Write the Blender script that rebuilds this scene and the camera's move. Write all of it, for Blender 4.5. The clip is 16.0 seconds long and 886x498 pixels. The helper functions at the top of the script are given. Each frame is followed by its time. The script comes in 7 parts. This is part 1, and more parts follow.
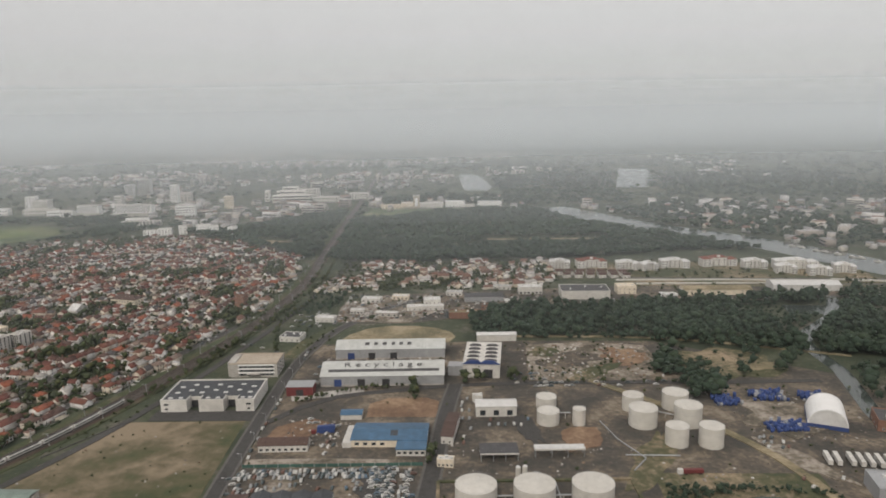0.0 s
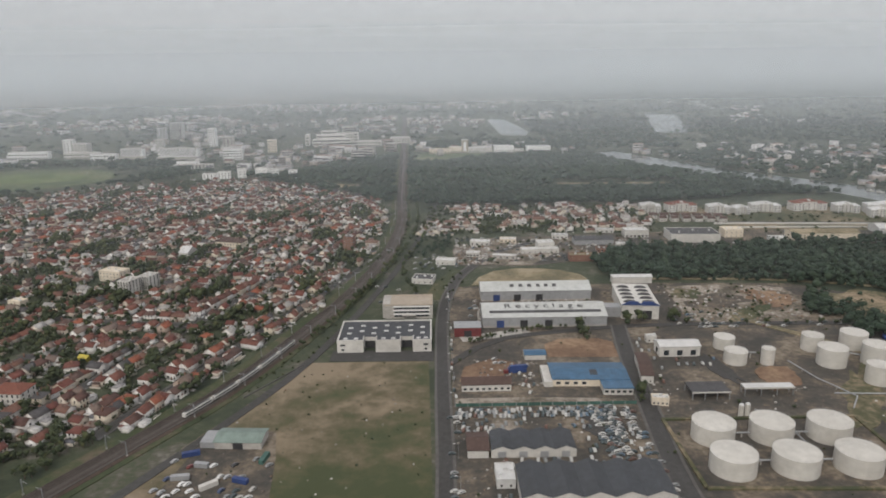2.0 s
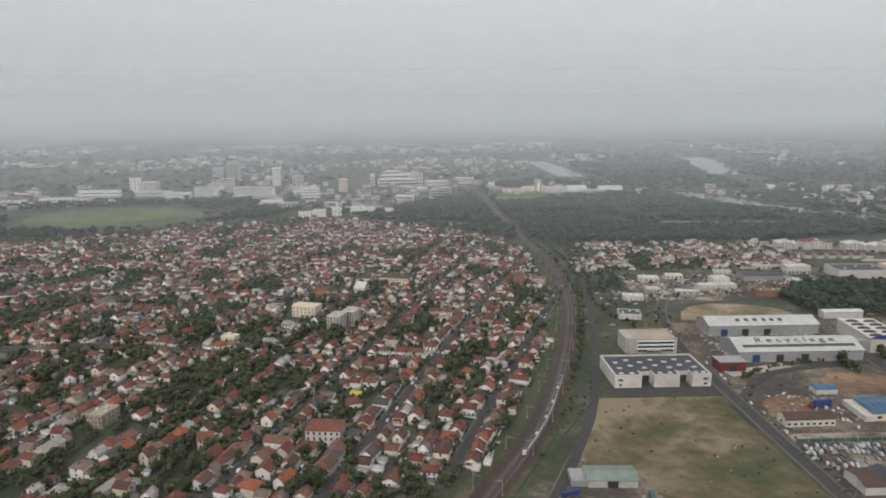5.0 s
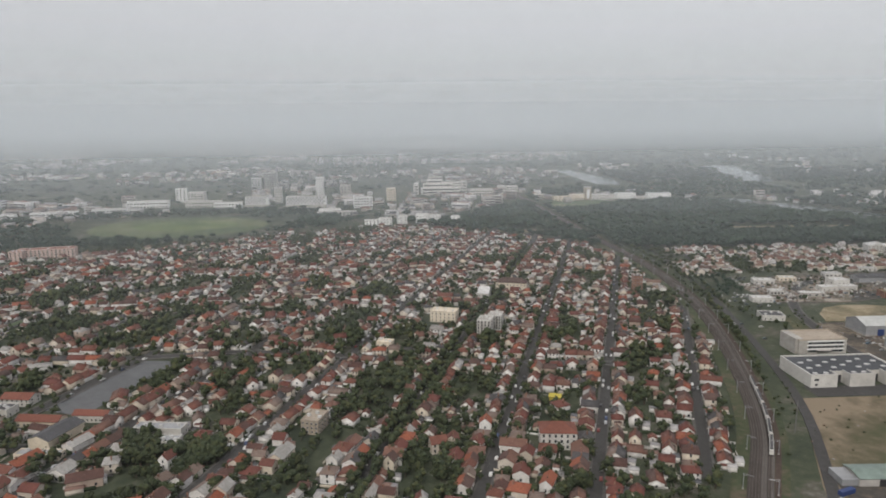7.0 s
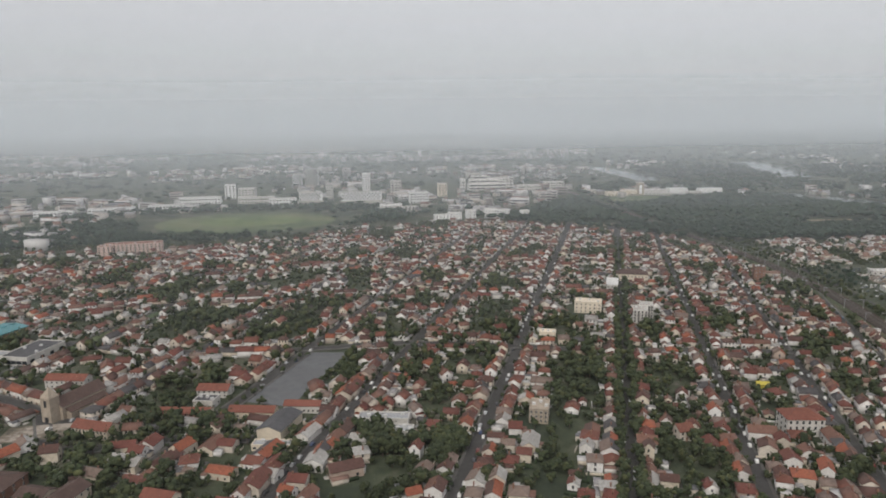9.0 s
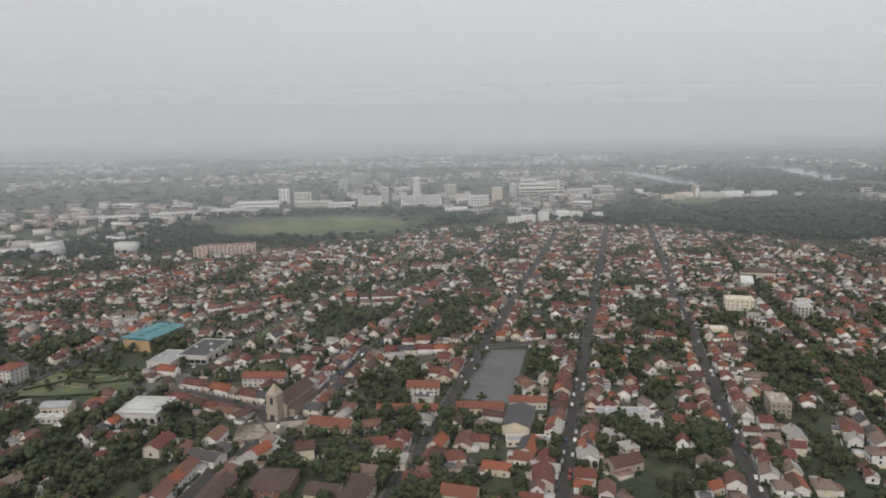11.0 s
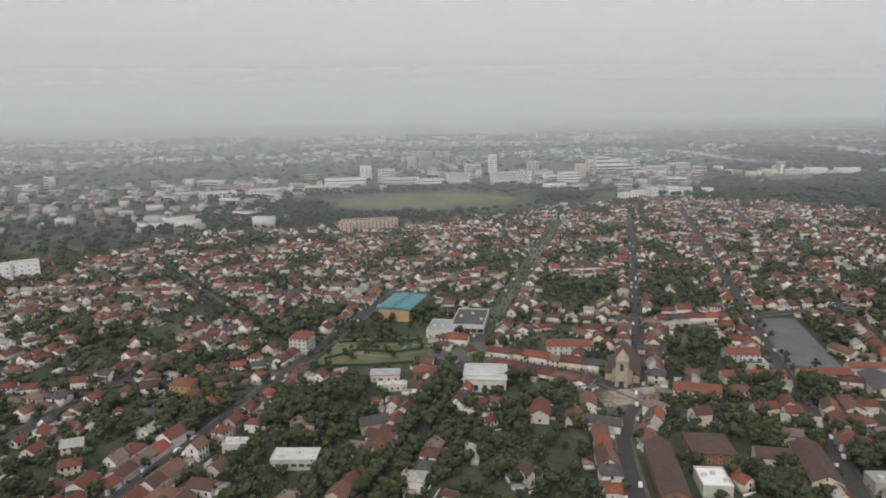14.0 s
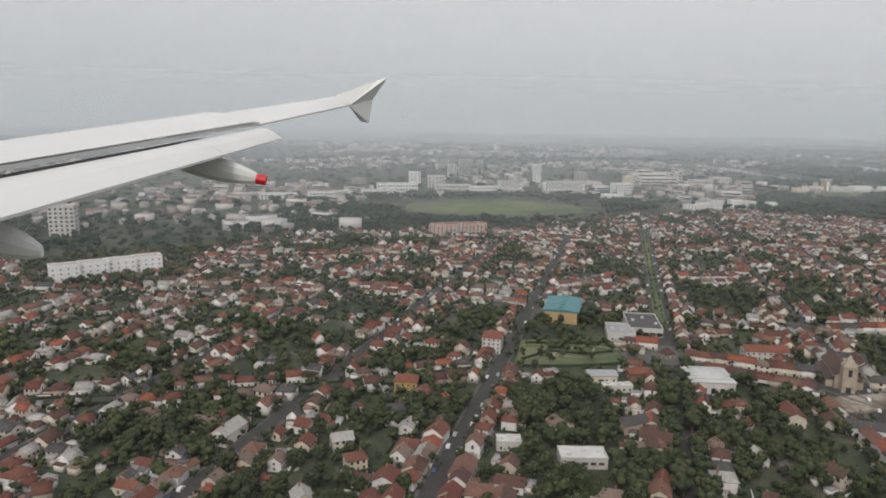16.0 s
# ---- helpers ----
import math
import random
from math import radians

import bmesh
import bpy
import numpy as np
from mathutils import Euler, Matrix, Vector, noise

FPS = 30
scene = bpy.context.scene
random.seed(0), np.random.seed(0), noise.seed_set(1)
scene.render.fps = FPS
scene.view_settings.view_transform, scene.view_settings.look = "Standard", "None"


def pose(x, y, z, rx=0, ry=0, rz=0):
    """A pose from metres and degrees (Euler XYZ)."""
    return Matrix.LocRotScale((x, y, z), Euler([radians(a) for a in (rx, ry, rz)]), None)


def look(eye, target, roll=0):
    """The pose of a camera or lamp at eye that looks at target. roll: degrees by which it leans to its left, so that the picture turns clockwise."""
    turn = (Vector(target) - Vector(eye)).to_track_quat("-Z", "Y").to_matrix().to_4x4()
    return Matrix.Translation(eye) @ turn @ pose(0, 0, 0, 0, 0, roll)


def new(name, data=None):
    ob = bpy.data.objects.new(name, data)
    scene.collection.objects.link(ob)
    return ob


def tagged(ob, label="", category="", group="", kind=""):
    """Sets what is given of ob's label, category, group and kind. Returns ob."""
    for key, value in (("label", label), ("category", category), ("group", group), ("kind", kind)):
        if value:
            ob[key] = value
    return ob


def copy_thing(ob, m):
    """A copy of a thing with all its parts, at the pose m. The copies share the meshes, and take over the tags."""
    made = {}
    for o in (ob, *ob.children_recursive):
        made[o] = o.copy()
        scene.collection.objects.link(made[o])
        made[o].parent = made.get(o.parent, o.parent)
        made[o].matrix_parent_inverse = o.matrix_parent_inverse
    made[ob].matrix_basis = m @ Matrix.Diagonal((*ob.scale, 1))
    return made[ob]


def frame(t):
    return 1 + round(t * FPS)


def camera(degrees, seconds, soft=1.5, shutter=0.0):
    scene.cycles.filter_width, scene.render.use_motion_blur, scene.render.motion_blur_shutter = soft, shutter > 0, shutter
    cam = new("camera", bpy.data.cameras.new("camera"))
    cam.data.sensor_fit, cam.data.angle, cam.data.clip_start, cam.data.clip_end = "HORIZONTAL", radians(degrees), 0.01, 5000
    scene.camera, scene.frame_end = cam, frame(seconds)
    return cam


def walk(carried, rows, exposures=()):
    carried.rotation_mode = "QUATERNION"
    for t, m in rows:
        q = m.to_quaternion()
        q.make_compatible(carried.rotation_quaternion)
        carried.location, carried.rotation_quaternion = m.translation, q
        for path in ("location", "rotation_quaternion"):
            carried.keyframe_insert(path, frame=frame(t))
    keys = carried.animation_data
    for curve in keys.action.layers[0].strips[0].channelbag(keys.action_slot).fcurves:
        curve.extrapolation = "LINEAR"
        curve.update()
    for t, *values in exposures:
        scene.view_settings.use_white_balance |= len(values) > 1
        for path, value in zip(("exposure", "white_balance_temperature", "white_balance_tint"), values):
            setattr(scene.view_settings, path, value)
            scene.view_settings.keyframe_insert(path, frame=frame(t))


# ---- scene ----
cam = camera(64.7, 16.0, soft=1.8)
METRES, EYE, TILT, LEAN, TURN = 600.0, 113.5, -10.753, 0.905, 0.0
ROWS = [
    (0.0, 0.0, 0.0, 0.0, 0.0, 0.0, -0.0),
    (0.5, -0.0319, 0.0018, -0.0021, -0.08, -0.92, -0.35),
    (1.0, -0.0619, 0.004, -0.0035, 0.03, -2.81, 0.14),
    (1.5, -0.0938, 0.0065, -0.0047, -0.43, -4.07, -0.22),
    (2.0, -0.1241, 0.0089, -0.0057, -0.9, -4.27, -0.13),
    (2.5, -0.1564, 0.0119, -0.0072, -1.69, -3.67, -0.36),
    (3.0, -0.1863, 0.014, -0.0093, -1.51, -1.26, 0.04),
    (3.5, -0.218, 0.0171, -0.0106, -2.22, -0.02, -0.39),
    (6.0, -0.3756, 0.0314, -0.0187, -2.55, -1.03, 0.18),
    (6.5, -0.4077, 0.0348, -0.0204, -2.67, -0.24, 0.71),
    (7.0, -0.4386, 0.0386, -0.0224, -3.22, 0.3, 0.25),
    (7.5, -0.4699, 0.0423, -0.0241, -2.98, 0.64, 0.69),
    (8.0, -0.5019, 0.0463, -0.0259, -3.21, 0.38, 0.82),
    (8.5, -0.5328, 0.0508, -0.0281, -3.62, 0.42, 0.48),
    (9.0, -0.5647, 0.0552, -0.0297, -3.95, 0.28, 0.44),
    (11.5, -0.7198, 0.0775, -0.0387, -4.48, 1.07, 0.59),
    (12.0, -0.7497, 0.0817, -0.0397, -4.88, 0.42, 0.09),
    (12.5, -0.7802, 0.0855, -0.042, -4.36, 0.31, 0.74),
    (13.0, -0.8105, 0.0899, -0.0426, -4.71, -0.63, 0.33),
    (13.5, -0.8401, 0.0935, -0.0447, -5.06, -1.14, 0.39),
    (14.0, -0.8707, 0.0976, -0.045, -4.81, -0.48, 0.75),
    (14.5, -0.9006, 0.1012, -0.0466, -5.2, 0.43, 0.39),
    (15.0, -0.9321, 0.1054, -0.0481, -5.18, 1.38, 0.96),
    (15.5, -0.9625, 0.1094, -0.0503, -5.13, 1.68, 0.57),
    (16.0, -0.9917, 0.1137, -0.0516, -5.84, 0.38, -0.76),
]
walk(cam, [(t, pose(0.35, -0.89, EYE, TILT, LEAN, TURN) @ pose(METRES * x, METRES * y, METRES * z, 90 + pitch, roll, yaw)) for t, x, y, z, yaw, pitch, roll in ROWS],
     exposures=((0.0, 0.0, 6840, 10), (0.9, 0.0, 6800, 10), (1.6, 0.0, 6590, 10), (3.0, 0.0, 6500, 10), (16.0, 0.0, 6550, 10)))

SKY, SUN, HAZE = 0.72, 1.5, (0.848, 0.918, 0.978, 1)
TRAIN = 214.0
# y, bend and density of added sheets imitating haze; the nearest lifts dark tones
HAZE_SHEETS = [(135, 5, 0.016), (330, 12, 0.08), (500, 16, 0.16), (740, 22, 0.24), (1080, 28, 0.33), (1550, 36, 0.46), (2300, 50, 0.82)]

# ---------------------------------------------------------------- sky and light
world = bpy.data.worlds.new("overcast_sky")
scene.world = world
world.use_nodes = True
wn, wl = world.node_tree.nodes, world.node_tree.links
wn.clear()
sky = wn.new("ShaderNodeTexSky")
sky.sky_type, sky.sun_disc = "NISHITA", False
sky.sun_elevation, sky.sun_rotation = radians(43), radians(200)
grey = wn.new("ShaderNodeHueSaturation")
grey.inputs["Saturation"].default_value = 0.25
grey.inputs["Value"].default_value = 0.06
coord = wn.new("ShaderNodeTexCoord")
sep = wn.new("ShaderNodeSeparateXYZ")
cloud = wn.new("ShaderNodeValToRGB")
stops = ((0.0, 0.417), (0.05, 0.463), (0.10, 0.513), (0.20, 0.612), (0.30, 0.701), (0.50, 0.80), (0.75, 0.89), (1.0, 0.954))
while len(cloud.color_ramp.elements) < len(stops):
    cloud.color_ramp.elements.new(0.5)
for el, (p, c) in zip(cloud.color_ramp.elements, stops):
    el.position, el.color = p, (c, c * 0.984, c * 1.015, 1)
add = wn.new("ShaderNodeMix")
add.data_type, add.blend_type = "RGBA", "ADD"
add.inputs["Factor"].default_value = 1.0
back = wn.new("ShaderNodeBackground")
wout = wn.new("ShaderNodeOutputWorld")
back.inputs["Strength"].default_value = SKY
wl.new(sky.outputs[0], grey.inputs["Color"])
wl.new(coord.outputs["Generated"], sep.inputs[0])
wl.new(sep.outputs["Z"], cloud.inputs[0])
wl.new(cloud.outputs[0], add.inputs["A"])
wl.new(grey.outputs[0], add.inputs["B"])
wl.new(add.outputs["Result"], back.inputs["Color"])
wl.new(back.outputs[0], wout.inputs[0])

lamp = bpy.data.lights.new("veiled_sun", "SUN")
lamp.energy, lamp.angle, lamp.color = SUN, radians(18), (1.0, 0.93, 0.83)
sun = new("veiled_sun", lamp)
sun.matrix_world = look((0, 0, 400), (140, 400, 0))


# ---------------------------------------------------------------- materials
def nodes_of(name):
    m = bpy.data.materials.new(name)
    m.use_nodes = True
    n, l = m.node_tree.nodes, m.node_tree.links
    return m, n, l, n["Principled BSDF"]


def ramp(n, stops, constant=False):
    r = n.new("ShaderNodeValToRGB")
    if constant:
        r.color_ramp.interpolation = "CONSTANT"
    els = r.color_ramp.elements
    while len(els) < len(stops):
        els.new(0.5)
    for el, (p, c) in zip(els, stops):
        el.position, el.color = p, (*c, 1)
    return r


def noise_tex(n, l, scale, detail=4.0, rough=0.55):
    co = n.new("ShaderNodeNewGeometry")
    t = n.new("ShaderNodeTexNoise")
    t.inputs["Scale"].default_value = scale
    t.inputs["Detail"].default_value = detail
    t.inputs["Roughness"].default_value = rough
    l.new(co.outputs["Position"], t.inputs["Vector"])
    return t


def mixc(n, l, fac, a, b, mode="MIX"):
    x = n.new("ShaderNodeMix")
    x.data_type, x.blend_type = "RGBA", mode
    for s, v in (("Factor", fac), ("A", a), ("B", b)):
        sock = x.inputs[s]
        if isinstance(v, (int, float)):
            sock.default_value = v
        elif isinstance(v, tuple):
            sock.default_value = (*v, 1)
        else:
            l.new(v, sock)
    return x.outputs["Result"]


def own_random(n, l):
    """One random number for each thing or each loose piece."""
    g, o = n.new("ShaderNodeNewGeometry"), n.new("ShaderNodeObjectInfo")
    a, f = n.new("ShaderNodeMath"), n.new("ShaderNodeMath")
    a.operation, f.operation = "ADD", "FRACT"
    l.new(g.outputs["Random Per Island"], a.inputs[0])
    l.new(o.outputs["Random"], a.inputs[1])
    l.new(a.outputs[0], f.inputs[0])
    return f.outputs[0]


def varied(name, stops, rough=0.85, dirt=0.35, grain=0.6, stain=0.07, metal=0.0, bump=0.0, constant=True):
    """A surface whose pieces take colours from stops, with grain and larger stains."""
    m, n, l, b = nodes_of(name)
    if len(stops) > 1:
        r = ramp(n, stops, constant)
        l.new(own_random(n, l), r.inputs[0])
        col = r.outputs[0]
    else:
        r = n.new("ShaderNodeRGB")
        r.outputs[0].default_value = (*stops[0][1], 1)
        col = r.outputs[0]
    t1, t2 = noise_tex(n, l, grain, 5.0), noise_tex(n, l, stain, 3.0)
    g1 = ramp(n, [(0.25, (1 - dirt,) * 3), (0.75, (1 + dirt * 0.35,) * 3)])
    g2 = ramp(n, [(0.3, (1 - dirt * 0.7, 1 - dirt * 0.75, 1 - dirt * 0.8)), (0.7, (1, 1, 1))])
    l.new(t1.outputs["Fac"], g1.inputs[0])
    l.new(t2.outputs["Fac"], g2.inputs[0])
    col = mixc(n, l, 1.0, col, g1.outputs[0], "MULTIPLY")
    col = mixc(n, l, 1.0, col, g2.outputs[0], "MULTIPLY")
    l.new(col, b.inputs["Base Color"])
    b.inputs["Roughness"].default_value, b.inputs["Metallic"].default_value = rough, metal
    if bump:
        bu = n.new("ShaderNodeBump")
        bu.inputs["Strength"].default_value, bu.inputs["Distance"].default_value = bump, 0.2
        l.new(t1.outputs["Fac"], bu.inputs["Height"])
        l.new(bu.outputs[0], b.inputs["Normal"])
    return m


def blotched(name, stops, scale, fine, rough=0.95, tilt=None):
    """A ground cover: one colour ramp over coarse and fine noise; tilt: barer towards the north from a given y."""
    m, n, l, b = nodes_of(name)
    t1, t2 = noise_tex(n, l, scale, 6.0, 0.6), noise_tex(n, l, fine, 4.0, 0.6)
    r = ramp(n, stops)
    mx = n.new("ShaderNodeMath"); mx.operation = "MULTIPLY_ADD"
    mx.inputs[1].default_value, mx.inputs[2].default_value = 0.45, -0.22
    sm = n.new("ShaderNodeMath"); sm.operation = "ADD"
    l.new(t2.outputs["Fac"], mx.inputs[0])
    l.new(t1.outputs["Fac"], sm.inputs[0])
    l.new(mx.outputs[0], sm.inputs[1])
    wide = n.new('ShaderNodeMath'); wide.operation = 'MULTIPLY_ADD'
    wide.inputs[1].default_value, wide.inputs[2].default_value = 1.6, -0.30
    l.new(sm.outputs[0], wide.inputs[0])
    last = wide.outputs[0]
    if tilt and len(tilt) > 2:
        g, se, k, ad = n.new("ShaderNodeNewGeometry"), n.new("ShaderNodeSeparateXYZ"), n.new("ShaderNodeMath"), n.new("ShaderNodeMath")
        k.operation, ad.operation = "MULTIPLY_ADD", "ADD"
        k.inputs[1].default_value, k.inputs[2].default_value = -tilt[3], tilt[2] * tilt[3]
        l.new(g.outputs["Position"], se.inputs[0]); l.new(se.outputs["X"], k.inputs[0])
        l.new(last, ad.inputs[0]); l.new(k.outputs[0], ad.inputs[1])
        last = ad.outputs[0]
    if tilt:
        g, se, k, ad = n.new("ShaderNodeNewGeometry"), n.new("ShaderNodeSeparateXYZ"), n.new("ShaderNodeMath"), n.new("ShaderNodeMath")
        k.operation, ad.operation = "MULTIPLY_ADD", "ADD"
        k.inputs[1].default_value, k.inputs[2].default_value = tilt[1], -tilt[0] * tilt[1]
        l.new(g.outputs["Position"], se.inputs[0]); l.new(se.outputs["Y"], k.inputs[0])
        l.new(last, ad.inputs[0]); l.new(k.outputs[0], ad.inputs[1])
        last = ad.outputs[0]
    l.new(last, r.inputs[0])
    l.new(r.outputs[0], b.inputs["Base Color"])
    b.inputs["Roughness"].default_value = rough
    return m


M = {}
M["roof"] = varied("clay_roof_tiles", [(0.0, (0.155, 0.052, 0.038)), (0.15, (0.18, 0.070, 0.048)), (0.28, (0.105, 0.052, 0.041)), (0.40, (0.19, 0.098, 0.072)), (0.51, (0.112, 0.066, 0.054)),
                   (0.58, (0.29, 0.092, 0.050)), (0.67, (0.085, 0.080, 0.082)), (0.75, (0.21, 0.155, 0.128)), (0.85, (0.38, 0.37, 0.35)), (0.93, (0.15, 0.058, 0.043))], 0.85, 0.35, 1.3, 0.08, bump=0.3)
M["wall"] = varied("rendered_walls", [(0.0, (0.76, 0.74, 0.71)), (0.3, (0.66, 0.60, 0.52)), (0.45, (0.80, 0.79, 0.77)),
                   (0.70, (0.56, 0.50, 0.42)), (0.8, (0.68, 0.61, 0.50)), (0.92, (0.44, 0.35, 0.29))], 0.9, 0.22, 0.9, 0.12)
M["white"] = varied("white_cladding", [(0, (0.60, 0.585, 0.55))], 0.6, 0.22, 0.5, 0.05)
M["tank"] = varied("white_tank_paint", [(0, (0.57, 0.55, 0.505))], 0.5, 0.18, 0.45, 0.09)
M["cream"] = varied("cream_render", [(0, (0.70, 0.62, 0.50))], 0.85, 0.18, 0.6, 0.07)
M["concrete"] = varied("pale_concrete", [(0, (0.46, 0.44, 0.41))], 0.9, 0.28, 0.5, 0.06)
M["greymetal"] = varied("grey_sheet_metal", [(0, (0.36, 0.37, 0.38))], 0.5, 0.2, 0.5, 0.05, 0.2)
M["palemetal"] = varied("pale_roof_sheet", [(0, (0.62, 0.62, 0.61))], 0.5, 0.2, 0.35, 0.05, 0.1)
M["darkroof"] = varied("dark_roof_sheet", [(0, (0.055, 0.06, 0.068))], 0.7, 0.3, 0.5, 0.06)
M["felt"] = varied("dark_roof_felt", [(0, (0.085, 0.085, 0.09))], 0.9, 0.3, 0.5, 0.05)
M["blueroof"] = varied("blue_roof_sheet", [(0, (0.055, 0.135, 0.235))], 0.55, 0.35, 0.4, 0.06)
M["teal"] = varied("teal_roof_sheet", [(0, (0.075, 0.235, 0.26))], 0.55, 0.25, 0.4, 0.06)
M["bluepaint"] = varied("blue_paint", [(0, (0.03, 0.06, 0.19))], 0.6, 0.3, 0.5, 0.08)
M["redpaint"] = varied("dark_red_cladding", [(0, (0.16, 0.03, 0.03))], 0.7, 0.25, 0.5, 0.08)
M["signred"] = varied("signal_red_paint", [(0, (0.62, 0.02, 0.035))], 0.4, 0.1, 2.0, 0.3)
M["brick"] = varied("brown_brick", [(0, (0.26, 0.14, 0.10))], 0.9, 0.3, 0.8, 0.08)
M["ochre"] = varied("ochre_render", [(0, (0.50, 0.36, 0.20))], 0.88, 0.2, 0.6, 0.07)
M["rosy"] = varied("rosy_render", [(0, (0.62, 0.47, 0.41))], 0.88, 0.18, 0.6, 0.07)
M["stone"] = varied("church_stone", [(0, (0.42, 0.36, 0.29))], 0.9, 0.3, 0.7, 0.1)
M["riverroof"] = varied("weathered_mixed_roofs", [(0, (0.20, 0.11, 0.085)), (0.25, (0.34, 0.31, 0.28)), (0.45, (0.13, 0.085, 0.07)), (0.6, (0.46, 0.44, 0.42)), (0.8, (0.24, 0.15, 0.115))], 0.85, 0.3, 1.0, 0.08)
M["sleeper"] = varied("weathered_sleepers", [(0, (0.115, 0.098, 0.085))], 0.95, 0.35, 1.5, 0.1)
M["square"] = varied("pale_grey_tarmac", [(0, (0.125, 0.13, 0.135))], 0.85, 0.22, 0.35, 0.06)
M["sheetgreen"] = varied("grey_green_sheet", [(0, (0.20, 0.26, 0.23))], 0.6, 0.3, 0.5, 0.08)
M["marquee"] = varied("yellow_fabric", [(0, (0.46, 0.38, 0.06))], 0.7, 0.15, 0.8, 0.1)
M["hallroof"] = varied("weathered_hall_sheet", [(0, (0.53, 0.545, 0.53))], 0.55, 0.22, 0.35, 0.05, 0.1)
M["brownroof"] = varied("brown_tile_roof", [(0, (0.095, 0.06, 0.05))], 0.9, 0.3, 0.9, 0.08)
M["redroof"] = varied("orange_tile_roof", [(0, (0.21, 0.075, 0.05))], 0.85, 0.3, 0.9, 0.08)
M["asphalt"] = varied("worn_asphalt", [(0, (0.062, 0.060, 0.058))], 0.92, 0.34, 0.6, 0.04)
M["paving"] = varied("pale_paving", [(0, (0.12, 0.115, 0.108))], 0.92, 0.3, 0.6, 0.05)
M["mark"] = varied("road_marking", [(0, (0.6, 0.6, 0.58))], 0.8, 0.3, 1.5, 0.2)
M["ballast"] = varied("rail_ballast", [(0, (0.062, 0.050, 0.044))], 0.95, 0.35, 1.5, 0.05)
M["newballast"] = varied("pale_ballast", [(0, (0.135, 0.122, 0.112))], 0.95, 0.35, 1.5, 0.05)
M["rustsoil"] = varied("rusty_soil", [(0, (0.078, 0.052, 0.040))], 0.95, 0.45, 0.8, 0.06)
M["rail"] = varied("rail_steel", [(0, (0.16, 0.13, 0.11))], 0.5, 0.3, 1.5, 0.2, 0.8)
M["steel"] = varied("galvanised_steel", [(0, (0.38, 0.39, 0.40))], 0.5, 0.2, 1.0, 0.2, 0.6)
M["trunk"] = varied("bark", [(0, (0.10, 0.075, 0.055))], 0.95, 0.3, 3.0, 0.3)
M["leaf"] = varied("foliage", [(0.0, (0.028, 0.042, 0.018)), (0.45, (0.040, 0.055, 0.021)), (0.8, (0.054, 0.069, 0.025)), (1.0, (0.080, 0.086, 0.030))], 0.9, 0.34, 0.9, 0.045, constant=False)
M["woodleaf"] = varied("woodland_foliage", [(0.0, (0.021, 0.040, 0.025)), (0.5, (0.027, 0.047, 0.028)), (1.0, (0.035, 0.056, 0.030))], 0.95, 0.26, 0.16, 0.02, constant=False)
M["hedge"] = varied("clipped_hedge", [(0, (0.038, 0.062, 0.026))], 0.95, 0.5, 0.8, 0.08)
M["carpaint"] = varied("car_paint", [(0, (0.70, 0.70, 0.69)), (0.22, (0.38, 0.39, 0.40)), (0.5, (0.05, 0.05, 0.055)),
                       (0.65, (0.62, 0.62, 0.60)), (0.8, (0.05, 0.07, 0.14)), (0.93, (0.17, 0.035, 0.03))], 0.3, 0.08, 1.0, 0.3)
M["rubber"] = varied("black_rubber", [(0, (0.02, 0.02, 0.02))], 0.9, 0.2, 2.0, 0.3)
M["crate"] = varied("stacked_plastic", [(0, (0.03, 0.065, 0.22)), (0.75, (0.10, 0.13, 0.22)), (0.9, (0.35, 0.36, 0.38))], 0.7, 0.3, 0.8, 0.2)
M["scrap"] = varied("mixed_scrap", [(0, (0.30, 0.27, 0.24)), (0.3, (0.46, 0.44, 0.41)), (0.5, (0.16, 0.13, 0.11)), (0.7, (0.24, 0.17, 0.12)),
                    (0.85, (0.60, 0.58, 0.55))], 0.9, 0.4, 0.8, 0.1)
M["block"] = varied("far_block_walls", [(0.0, (0.64, 0.63, 0.62)), (0.35, (0.48, 0.45, 0.42)), (0.6, (0.56, 0.52, 0.46)), (0.8, (0.32, 0.28, 0.25))], 0.9, 0.2, 0.2, 0.03)
M["blockroof"] = varied("far_block_roofs", [(0.0, (0.32, 0.31, 0.31)), (0.35, (0.24, 0.15, 0.12)), (0.6, (0.48, 0.47, 0.46)), (0.85, (0.14, 0.14, 0.15))], 0.9, 0.2, 0.2, 0.03)
M["wing"] = varied("aircraft_white_paint", [(0, (0.70, 0.71, 0.70))], 0.35, 0.08, 1.5, 0.4)
M["wingdark"] = varied("dark_wing_gap", [(0, (0.03, 0.03, 0.033))], 0.7, 0.2, 2.0, 0.4)
M["yellow"] = varied("ochre_render", [(0, (0.48, 0.32, 0.10))], 0.85, 0.2, 0.6, 0.1)
M["tarp"] = varied("white_fabric", [(0, (0.78, 0.78, 0.77))], 0.55, 0.1, 0.4, 0.08)

